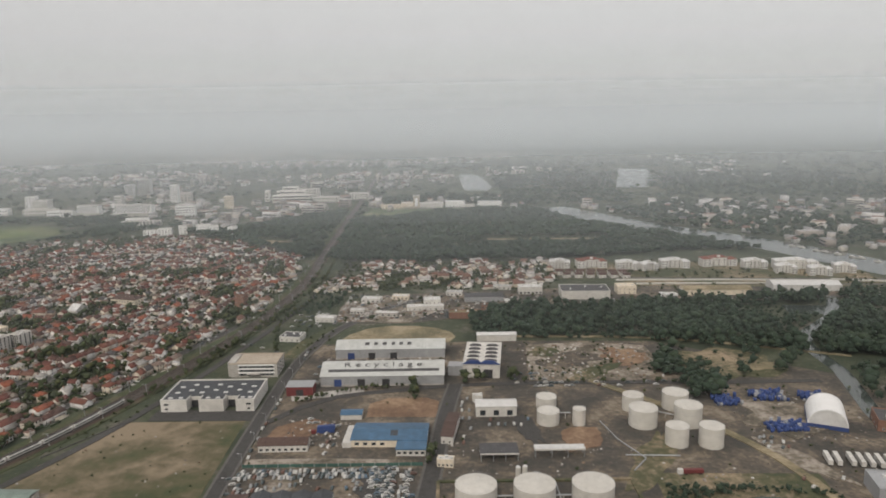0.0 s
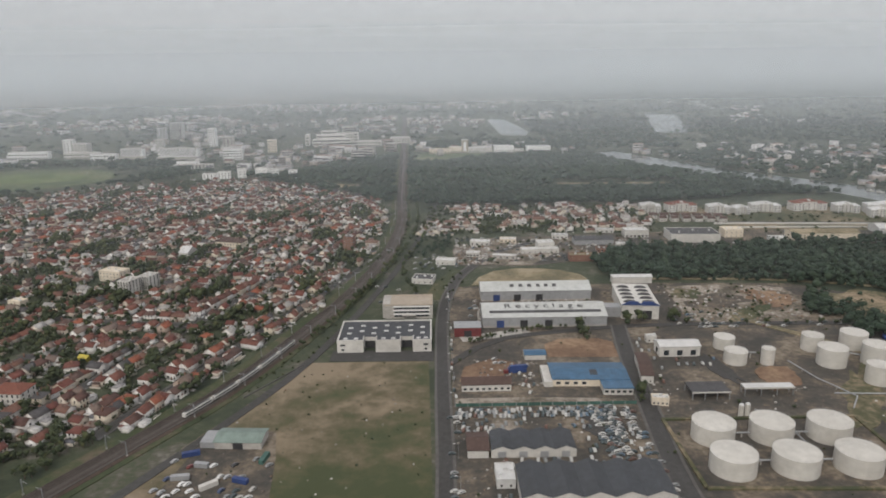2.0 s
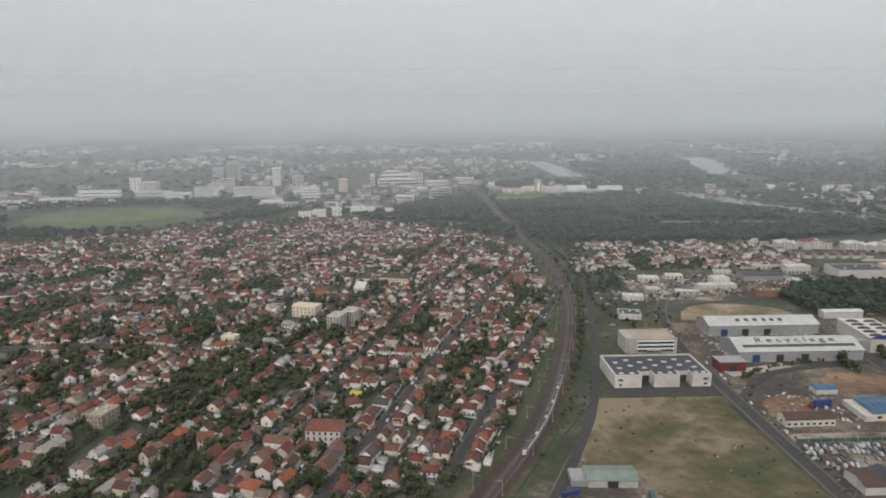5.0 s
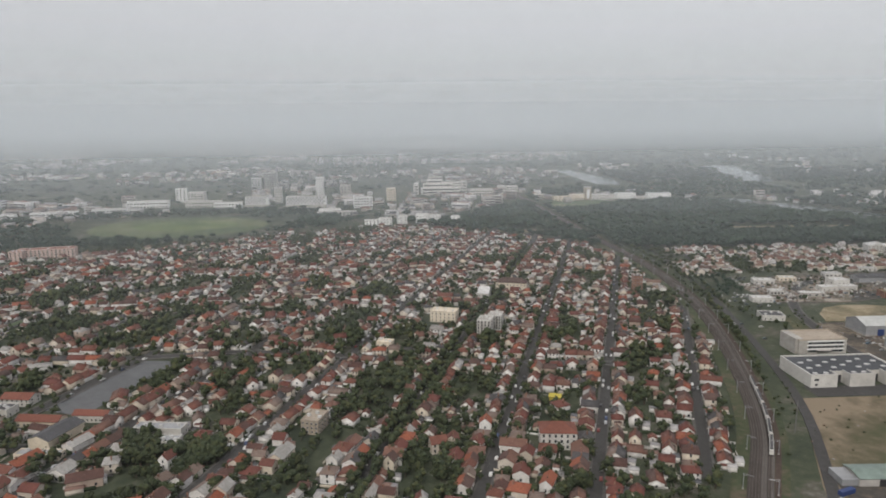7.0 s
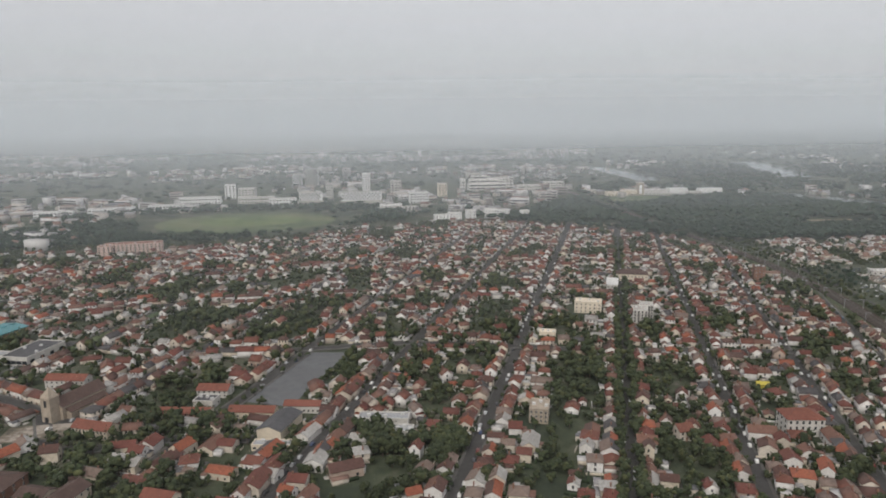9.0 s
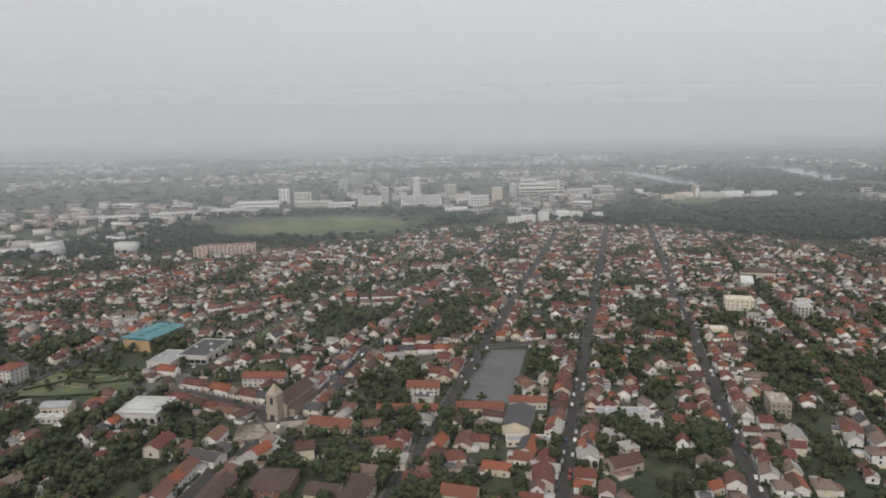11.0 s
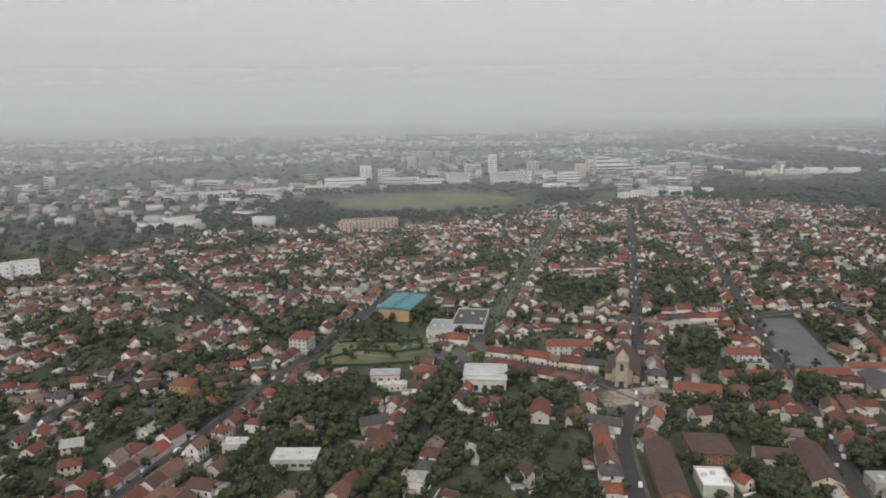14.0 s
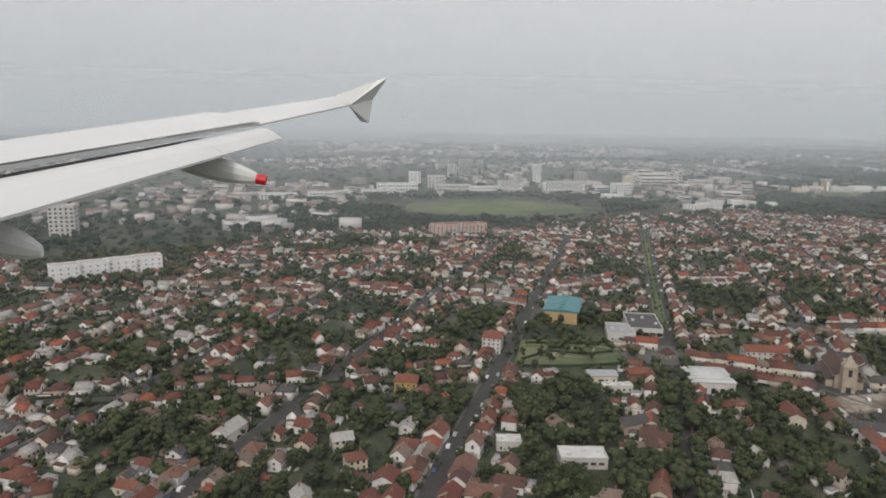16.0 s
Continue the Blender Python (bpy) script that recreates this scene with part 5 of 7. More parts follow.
block("flat_school", -344, 238, 16, 5, 2.8, -8, "grey flat-roofed school with white walls", "school", "white", "greymetal", 1, 7, 2)
block("flat_school", -338, 228.5, 6, 5, 2.6, -8, "small grey-roofed school wing", "school", "white", "greymetal", 1, 3, 1)
block("tan_flats", -294, 238, 6, 9, 4.6, -16, "tan flats with a pale flat roof", "apartment house", "stone", "stone", 3, 4, 4)
block("tan_flats", -273, 322, 7, 5, 2.6, -16, "low cream flats among gardens", "apartment house", "cream", "cream", 1, 4, 2)
t = thing("garden_marquee", -210, 256, -18, "small bright yellow fabric marquee in a garden", "marquee")
part("canopy", gable_roof(4.2, 3.0, 1.5, 0.8, 0.15), "marquee", t)
part("side_wall", gable_walls(4.0, 2.8, 1.5, 0.75), "marquee", t)
block("villa_block", -217, 221, 11, 8, 5.6, -6, "cream block of flats with red hipped roof", "apartment house", "white", "redroof", 3, 6, 3, "hip", 2.2, ww=0.8, wh=1.1)
block("flats", -226, 337, 6.5, 9, 7.5, -18, "white six-storey flats with balconies", "apartment house", "white", "concrete", 5, 4, 4, ww=0.9, wh=1.1, balconies=True)
block("flats", -220, 346, 6.5, 8, 7.0, -18, "white five-storey flats with balconies", "apartment house", "white", "concrete", 5, 5, 3, ww=0.9, wh=1.1, balconies=True)
block("flats", -244, 361, 13, 8, 5.5, -18, "tan flat-roofed flats beside a street", "apartment house", "cream", "cream", 3, 6, 3)
block("hipped_hall", -200, 425, 18, 8, 4.5, -17, "large hipped hall among houses", "hall", "cream", "brownroof", 2, 9, 3, "hip", 2.4)
block("pale_gable", -219, 402, 6, 9, 4.4, -17, "tall pale gabled building", "building", "white", "palemetal", 2, 3, 3, "gable", 2.8)
block("brick_flats", -126, 418, 6, 6, 8, -15, "brown brick tower of flats", "apartment house", "brick", "felt", 4, 3, 3)
block("ochre_house", -585.5, 259, 6.6, 5.5, 3.8, -10, "ochre house with an orange roof", "house", "yellow", "redroof", 2, 4, 2, "hip", 1.6)
block("corner_flats", -553.5, 294, 6.5, 8, 6.0, -18, "white flats at a street corner", "apartment house", "white", "redroof", 4, 4, 4, "hip", 1.8)
block("depot", -546, 211, 11, 6, 2.6, -6, "white depot with a sign band", "depot", "white", "palemetal", 0, 0, 0)
t = thing("depot_sign", -546, 207.4, -6, "band of dark unreadable signs on a depot", "sign")
for i in range(5):
    part("sign_bar", add_box(geo(), -4.6 + i * 1.9, -3.4 + i * 1.9, 0.3, 0.45, 1.2, 1.8), "felt", t)
block("depot", -562, 220, 6, 4, 2.4, -6, "small white store with flat roof", "store", "white", "palemetal", 1, 3, 1)
block("school_block", -460, 195, 25, 6, 3.0, 78, "long dark-roofed school building", "school", "brick", "brownroof", 2, 11, 2, "gable", 1.4)
block("school_block", -445, 205, 10, 11, 3.0, -10, "square school wing under a brown hipped roof", "school", "brick", "brownroof", 2, 4, 3, "hip", 1.6)
block("school_block", -425, 193, 19, 6.5, 3.2, 73, "brown-roofed school wing with a white gable", "school", "cream", "brownroof", 2, 8, 2, "gable", 1.5)
block("school_block", -432, 199, 8, 6, 2.8, -17, "low brown-roofed link of a school", "school", "cream", "brownroof", 1, 4, 1, "gable", 1.2)
block("white_annex", -451, 190, 6.5, 8.5, 2.6, -10, "low annex with a bright white roof", "annex", "white", "tarp", 0, 0, 0)
block("grey_annex", -412, 185, 10, 5, 2.8, -8, "grey-roofed annex beside a school", "annex", "concrete", "greymetal", 1, 4, 1)
block("gable_flats", -399, 193, 8.5, 5, 3.8, -20, "tan flats with red roof and white gable", "apartment house", "cream", "redroof", 2, 5, 1, "gable", 1.5)
block("rosy_slab", -534, 556, 40, 9, 7, 10, "long rosy slab of flats with a reddish roof", "apartment house", "rosy", "redroof", 4, 14, 2, ww=1.4, wh=0.9, balconies=True)
block("rosy_slab", -551, 546, 9, 9, 7, 10, "square end block of a rosy slab", "apartment house", "rosy", "redroof", 4, 3, 2, ww=1.2, wh=1.0)
for i in range(4):
    block("slab_block", -742 + i * 10.5, 402 + i * 7.5, 13, 8, 9.5, 28, "white four-storey slab with small windows", "apartment house", "tarp", "concrete", 4, 4, 1, ww=0.8, wh=0.7, group="slab blocks")
block("tower_block", -802, 548, 16, 14, 20, 10, "white tower block of flats among trees", "tower block", "white", "concrete", 7, 5, 4, ww=1.6, wh=1.4)

# ---------------------------------------------------------------- town beyond the woods
t = thing("hospital", -214, 978, 4, "white stepped hospital with window bands", "hospital")
for k, (x0, x1, y0, y1, h) in enumerate(((-26, 26, -9, 9, 8), (-22, 18, 9, 22, 13), (-36, -30, -5, 10, 15), (30, 36, -5, 10, 16), (-16, 6, 24, 34, 17))):
    w = part("wing", add_box(geo(), x0, x1, y0, y1, -0.2, h), "white", t)
    for s in range(int(h / 4)):
        part("window_band", add_box(geo(), x0 + 1, x1 - 1, y0 - 0.15, y0 + 0.1, 1.6 + 4 * s, 3.2 + 4 * s), "glass", w)
for x, y, w, d, h, r in ((-312, 840, 24, 12, 17, 8), (-568, 868, 52, 10, 11, 4), (-503, 866, 46, 10, 10, 0), (-462, 1080, 20, 12, 34, 0), (-482, 1072, 14, 10, 24, 0), (-470, 852, 34, 10, 9, 2), (-336, 768, 46, 9, 6, 8), (-344, 776, 26, 8, 9, 8), (-205, 1013, 54, 14, 18, 0),
                         (-590, 812, 40, 12, 8, 10), (-640, 790, 50, 12, 8, 14), (-690, 770, 40, 12, 8, 14), (-520, 900, 22, 14, 20, 0), (-545, 920, 14, 12, 24, 8), (-420, 900, 10, 10, 26, 5),
                         (-378, 980, 11, 10, 34, 0), (-338, 915, 15, 10, 27, 4), (-280, 905, 12, 10, 22, 8), (-160, 960, 34, 12, 10, 0), (-120, 985, 30, 14, 12, 0)):
    block("town_block", x, y, w * 0.9, d, h * 0.72, r, "pale flat-roofed flats on the town's edge", "apartment house", ("tarp", "white", "concrete", "tarp", "cream")[int(w + d + h) % 5], "concrete", max(2, int(h / 4)), max(3, int(w / 4)), 0, ww=2.4, wh=1.4, group="town blocks", vents=2)
for x, y, w, d, h, wl_, rf in ((-66, 876, 26, 11, 5.0, "cream", "stone"), (-46, 882, 16, 9, 6.5, "cream", "palemetal"), (-16, 880, 30, 10, 6.0, "white", "palemetal"), (14, 884, 24, 12, 7.0, "tarp", "palemetal"),
                               (30, 872, 16, 8, 4.0, "white", "palemetal"), (58, 888, 30, 10, 6.0, "tarp", "greymetal"), (-8, 866, 14, 5, 3.2, "white", "palemetal")):
    block("institute", x, y, w, d, h, 2, "low pale institute with flat roofs", "institute", wl_, rf, 1, 6, 2, ww=1.6, wh=1.4)
t = thing("water_tower", -35, 880, 0, "square tan tower with a tall white arch", "tower")
part("shaft", add_box(geo(), -4, 4, -4, 4, -0.2, 15), "stone", t)
part("arch_panel", add_prism(geo(), [(-1.8, 2.0), (1.8, 2.0)] + [(1.8 * math.cos(a), 11.4 + 1.8 * math.sin(a)) for a in np.linspace(0, math.pi, 9)], -4.15, -3.95), "tarp", t, "white arched panel")
part("cornice", add_box(geo(), -4.4, 4.4, -4.4, 4.4, 15, 16), "concrete", t)

# white flats at the quarter's north tip
for x, y, w, d, h, r in ((-295, 694, 14, 8, 5, 8), (-282, 697, 12, 8, 6.4, 8), (-266, 702, 8, 8, 8, 20), (-246, 705, 12, 8, 8.5, -6), (-234, 700, 9, 8, 8, 24), (-214, 697, 8, 8, 7.2, 4)):
    block("edge_flats", x, y, w, d, h, r, "white flats on the edge of the wood", "apartment house", "tarp", "concrete", 3, max(2, int(w / 3)), 2, ww=1.2, wh=1.0, group="edge flats", vents=1)
# chequered slab: window openings step aside from storey to storey
for x, y, w, h in ((-378, 846, 46, 13), (-438, 858, 26, 12)):
    t = thing("chequered_slab", x, y, 2, "white slab with a chequered window front", "apartment house", "chequered slabs")
    part("wall", add_box(geo(), -w / 2, w / 2, -5.5, 5.5, -0.2, h), "tarp", t)
    part("roof", add_box(geo(), -w / 2 - 0.2, w / 2 + 0.2, -5.7, 5.7, h, h + 0.5), "concrete", t)
    part("plinth", add_box(geo(), -w / 2 - 2, w / 2 + 2, -8, -5.5, -0.2, h * 0.3), "concrete", t)
    for k in range(4):
        for i in range(int(w / 4)):
            window(t, -w / 2 + 2 + 4 * i + (2 if k % 2 else 0) - 0.5, -5.5, h * 0.36 + k * h * 0.155, 0, 1.9, h * 0.14)

# ---------------------------------------------------------------- where things already stand
FOOT = []
for ob in [o for o in scene.objects if o.parent is None and o.type == "EMPTY"]:
    lo, hi = [1e9, 1e9], [-1e9, -1e9]
    for ch in ob.children_recursive:
        if ch.type != "MESH":
            continue
        m = ch.matrix_basis if ch.parent == ob else ch.parent.matrix_basis @ ch.matrix_basis
        for c in ch.bound_box:
            q = m @ Vector(c)
            for a in (0, 1):
                lo[a], hi[a] = min(lo[a], q[a]), max(hi[a], q[a])
    FOOT.append((ob.location.x, ob.location.y, ob.rotation_euler.z if ob.rotation_mode != "QUATERNION" else 0.0, lo, hi))


def taken(x, y, margin):
    """True where a placed thing's footprint, grown by margin, covers the point."""
    r = np.zeros(np.shape(x), bool)
    for ox, oy, a, lo, hi in FOOT:
        c, s = math.cos(a), math.sin(a)
        u, v = (x - ox) * c + (y - oy) * s, -(x - ox) * s + (y - oy) * c
        r |= (u > lo[0] - margin) & (u < hi[0] + margin) & (v > lo[1] - margin) & (v < hi[1] + margin)
    return r


def near_line(pts, x, y, d):
    r = np.zeros(np.shape(x), bool)
    for (x0, y0), (x1, y1) in zip(pts, pts[1:]):
        dx, dy = x1 - x0, y1 - y0
        t = np.clip(((x - x0) * dx + (y - y0) * dy) / (dx * dx + dy * dy), 0, 1)
        r |= np.hypot(x - x0 - t * dx, y - y0 - t * dy) < d
    return r


SQUARE = [(-379, 313), (-357, 311), (-373, 252), (-396, 260)]
ROUND = [(-494.5 + 11 * math.cos(a), 283 + 9 * math.sin(a)) for a in np.linspace(0, math.tau, 13)[:-1]]
GROVES = [[(-510, 236), (-484, 238), (-486, 192), (-514, 192)], [(-440, 190), (-432, 189), (-434, 184), (-442, 184)], [(-417, 203), (-396, 203), (-391, 189), (-418, 189)], [(-350, 229), (-342, 231), (-339, 216), (-349, 216)],
          [(-329, 224), (-321, 228), (-319, 215), (-328, 214)], [(-300, 330), (-288, 350), (-276, 330), (-292, 310)], [(-344, 300), (-330, 312), (-322, 276), (-338, 268)],
          [(-556, 258), (-531, 260), (-529, 234), (-535, 217), (-557, 217)], [(-443, 236), (-438, 237), (-426, 225), (-412, 213), (-402, 211), (-402, 206), (-416, 206), (-431, 217)],
          [(-600, 232), (-588, 250), (-566, 246), (-574, 226)], [(-668, 236), (-640, 244), (-628, 224), (-652, 214)], [(-470, 440), (-440, 470), (-420, 440), (-450, 412)], [(-402, 390), (-372, 402), (-384, 352), (-412, 348)]]
PLAZA = [(-464, 233), (-437, 234), (-436, 249), (-462, 250)]
PARK = [(-550, 275), (-508, 277), (-505, 304), (-508, 322), (-532, 328), (-543, 306)]
RAILXY = [(p.x, p.y) for p in RAIL]


def on_street(x, y, extra):
    r = np.zeros(np.shape(x), bool)
    for a, k, y0, y1, w in STREETS:
        r |= (np.abs(x - a - k * (y - 200)) / math.hypot(1, k) < w / 2 + extra) & (y > y0) & (y < y1)
    for pts in CROSS + [DIAGONAL]:
        r |= near_line(pts, x, y, 1.9 + extra)
    return r


# ---------------------------------------------------------------- houses
def house_kind(w, d, h, rise, hip, ell=0.0):
    """Pieces of one small house: name, geometry, material."""
    out = [("wall", gable_walls(w, d, h, 0.0 if hip else rise), "wall"), ("roof", hip_roof(w, d, h, rise) if hip else gable_roof(w, d, h, rise, 0.28, 0.13), "roof")]
    if hip:
        out[0] = ("wall", add_box(geo(), -w / 2, w / 2, -d / 2, d / 2, -0.2, h - 0.06), "wall")
    cx = w * 0.28
    ch = add_box(geo(), cx - 0.2, cx + 0.2, 0.1, 0.5, h + rise * 0.4, h + rise + 0.55)
    add_box(ch, cx - 0.25, cx + 0.25, 0.05, 0.55, h + rise + 0.55, h + rise + 0.65)
    out.append(("chimney", ch, "brick"))
    storeys = 2 if h > 2.6 else 1
    for s in range(storeys):
        z = 0.5 + s * 1.45
        for x in (-w * 0.3, w * 0.3) + ((0.0,) if s else ()):
            out.append(("window", add_box(geo(), x - 0.32, x + 0.32, -d / 2 - 0.05, -d / 2 + 0.04, z, z + 0.8), "glass"))
        for sx in (-1, 1):
            out.append(("window", add_box(geo(), sx * w / 2 - 0.05, sx * w / 2 + 0.05, -0.32, 0.32, z, z + 0.8), "glass"))
    out.append(("door", add_box(geo(), -0.28, 0.28, -d / 2 - 0.06, -d / 2 + 0.04, -0.1, 1.1), "brick"))
    if ell:
        out.append(("annex", add_box(geo(), -w / 2 - ell, -w / 2, -d * 0.3, d * 0.35, -0.2, 1.5), "wall"))
        out.append(("annex_roof", add_box(geo(), -w / 2 - ell - 0.15, -w / 2, -d * 0.3 - 0.15, d * 0.35 + 0.15, 1.5, 1.65), "roof"))
    return out


KINDS = [house_kind(5.2, 4.4, 2.9, 1.35, False), house_kind(4.6, 4.6, 2.3, 1.45, False, 1.6), house_kind(5.4, 4.8, 3.0, 1.25, True), house_kind(6.6, 4.4, 2.1, 1.15, False, 1.4),
         house_kind(5.6, 5.0, 2.6, 1.3, False), house_kind(5.0, 5.0, 2.1, 1.3, True, 1.8), house_kind(8.4, 4.8, 2.6, 1.3, False), house_kind(3.6, 3.2, 1.6, 0.7, False)]
WORDS = ["two-storey gabled house with red tile roof", "small gabled house with flat annex", "hip-roofed rendered villa with red tiles", "low cottage with a clay tile roof", "narrow gable-fronted house with tile roof",
         "hip-roofed bungalow with annex", "long terraced pair of houses", "small garden cottage with tile roof"]
MATNO = {"wall": 0, "roof": 1, "brick": 2, "glass": 3}
KIND_T = [Template([(g, MATNO[m]) for _, g, m in k]) for k in KINDS]
PLAIN_T = [Template([(g, MATNO[m]) for nm, g, m in k if nm not in ('window', 'door')]) for k in KINDS]

spots = []
for a, k, y0, y1, w in STREETS:
    turn = -math.atan(k)
    for side in (-1, 1):
        for row, off in enumerate((w / 2 + 3.9, w / 2 + 9.4, w / 2 + 14.8)):
            y = y0 + rng.uniform(0, 4)
            while y < y1 + 40:
                o = side * (off + rng.normal(0, 0.5 + 0.5 * row))
                x = a + k * (y - 200) + o
                if rng.random() < (0.93, 0.52, 0.3 if y < 400 else 0.55)[row]:
                    spots.append((x, y + 0.2 * o, turn + (math.pi / 2 if side > 0 else -math.pi / 2), row))
                y += rng.uniform(4.3, 5.8)
for pts in CROSS:
    for (x0, y0), (x1, y1) in zip(pts, pts[1:]):
        L = math.hypot(x1 - x0, y1 - y0)
        for s in np.arange(2, L, 6.6):
            for side in (-1, 1):
                px, py = x0 + (x1 - x0) * s / L, y0 + (y1 - y0) * s / L
                nx, ny = -(y1 - y0) / L, (x1 - x0) / L
                spots.append((px + nx * side * 6.0, py + ny * side * 6.0, math.atan2(y1 - y0, x1 - x0) + (math.pi if side < 0 else 0), 0))
more_x, more_y = rng.uniform(-1050, -110, 4600), rng.uniform(135, 690, 4600)
spots += [(x, y, rng.choice([0.3, 1.87, -0.33, -1.25]), 2) for x, y in zip(more_x, more_y) if y > 400 or rng.random() < 0.5]
mx2, my2 = rng.uniform(-85, 82, 330), rng.uniform(446, 540, 330)
SOUTH_BOIS = [(-84, 448), (60, 452), (78, 478), (78, 536), (-80, 538)]
spots += [(x, y, rng.choice([0.1, 1.67]), 1) for x, y in zip(mx2, my2)]
spots = np.array(spots)
ok = (inside(HOUSING, spots[:, 0], spots[:, 1]) | inside(SOUTH_BOIS, spots[:, 0], spots[:, 1]))
ok &= ~taken(spots[:, 0], spots[:, 1], 2.6) & ~on_street(spots[:, 0], spots[:, 1], 2.7)
for poly in (SQUARE, ROUND, PARK, PLAZA):
    ok &= ~inside(poly, spots[:, 0], spots[:, 1])
ok &= ~near_line(RAILXY, spots[:, 0], spots[:, 1], 9.5)
for poly in GROVES:
    ok &= ~(inside(poly, spots[:, 0], spots[:, 1]) & (rng.random(len(spots)) < 0.6))
# wooded gardens: fewer houses where this soft pattern is high
green = np.array([noise.noise(Vector((x * 0.040, y * 0.032, 3.1))) for x, y in spots[:, :2]])
ok &= ~((green > np.where(spots[:, 1] < 250, 0.34, 0.12)) & (spots[:, 3] > 0))
spots = spots[ok]
cells, houses = {}, []
for x, y, a, row in spots:
    i, j = int(x // 5), int(y // 5)
    gap = 4.15 if row == 0 else 4.9
    if all((x - u) ** 2 + (y - v) ** 2 > gap * gap for di in (-1, 0, 1) for dj in (-1, 0, 1) for u, v in cells.get((i + di, j + dj), ())) and \
       all((x - u) ** 2 + (y - v) ** 2 > gap * gap for di in (-2, 2) for dj in (-2, -1, 0, 1, 2) for u, v in cells.get((i + di, j + dj), ())):
        cells.setdefault((i, j), []).append((x, y))
        kind = int(rng.choice(8, p=[0.2, 0.16, 0.15, 0.12, 0.14, 0.1, 0.07, 0.06]))
        core = -490 < x < -345 and 200 < y < 310
        if core and rng.random() < 0.5:
            kind = 6
        elif row == 2 and rng.random() < 0.3:
            kind = 7
        houses.append((kind, x, y, 0.0, a + (math.pi / 2 if rng.random() < (0.14 if row == 0 else 0.4) else 0) + rng.normal(0, 0.07), rng.uniform(0.72, 1.04) + (0.08 if core else 0.0), rng.uniform(0.8, 1.18)))
houses = np.array(houses)
# garages and sheds between the houses
SHED_T = [Template([(add_box(geo(), -u / 2, u / 2, -v / 2, v / 2, -0.2, h), 0), (add_box(geo(), -u / 2 - 0.12, u / 2 + 0.12, -v / 2 - 0.12, v / 2 + 0.12, h, h + 0.14), 4)]) for u, v, h in ((2.0, 3.2, 1.4), (2.6, 2.4, 1.5), (4.2, 2.4, 1.5))]
sheds = []
for kind, x, y, z, a, s, sz in houses:
    for q in range(2):
        if rng.random() < 0.55:
            b = rng.uniform(0, math.tau)
            sheds.append((8 + int(rng.integers(0, 3)), x + 4.3 * math.cos(b), y + 4.3 * math.sin(b), 0.0, a, rng.uniform(0.8, 1.1), rng.uniform(0.8, 1.2)))
sheds = np.array(sheds)
sheds = sheds[~on_street(sheds[:, 1], sheds[:, 2], 1.5) & ~taken(sheds[:, 1], sheds[:, 2], 1.5)]
HX, HY = houses[:, 1], houses[:, 2]
NEAR = (HY > 190) & (HY < 236) & (HX < -205) & (HX > -660)
far_rows = np.concatenate([houses[~NEAR], sheds])
for lo, hi, nm in ((-1100, -560, "west"), (-560, -380, "centre"), (-380, -115, "east"), (-115, 200, "riverside")):
    sel = far_rows[(far_rows[:, 1] >= lo) & (far_rows[:, 1] < hi)]
    for part_rows, temps in ((sel[sel[:, 2] < 390], KIND_T), (sel[sel[:, 2] >= 390], PLAIN_T)):
        if not len(part_rows):
            continue
        scatter("house_rows", temps + SHED_T, part_rows, ["wall", "riverroof" if nm == "riverside" else "roof", "brick", "glass", "blockroof"], "rows of small rendered houses with red tile roofs", "houses")
BUILT = {}
for kind, x, y, z, a, s, sz in houses[NEAR][:300]:
    kind = int(kind)
    if kind not in BUILT:
        t = thing("house", 0, 0, 0, WORDS[kind], "house", "suburban houses")
        for nm, g, m in KINDS[kind]:
            part(nm, g, m, t)
        BUILT[kind] = t
        t.matrix_world = pose(x, y, 0, 0, 0, math.degrees(a)) @ Matrix.Diagonal((s, s, sz, 1))
    else:
        c = copy_thing(BUILT[kind], pose(x, y, 0, 0, 0, math.degrees(a)))
        c.scale = (s, s, sz)


# ---------------------------------------------------------------- trees
def clump_mesh(level):
    bm = bmesh.new()
    bmesh.ops.create_icosphere(bm, subdivisions=level, radius=1.0)
    v, f = [tuple(p.co) for p in bm.verts], [tuple(p.index for p in q.verts) for q in bm.faces]
    bm.free()
    return v, f


ICO = {1: clump_mesh(1), 2: clump_mesh(2)}


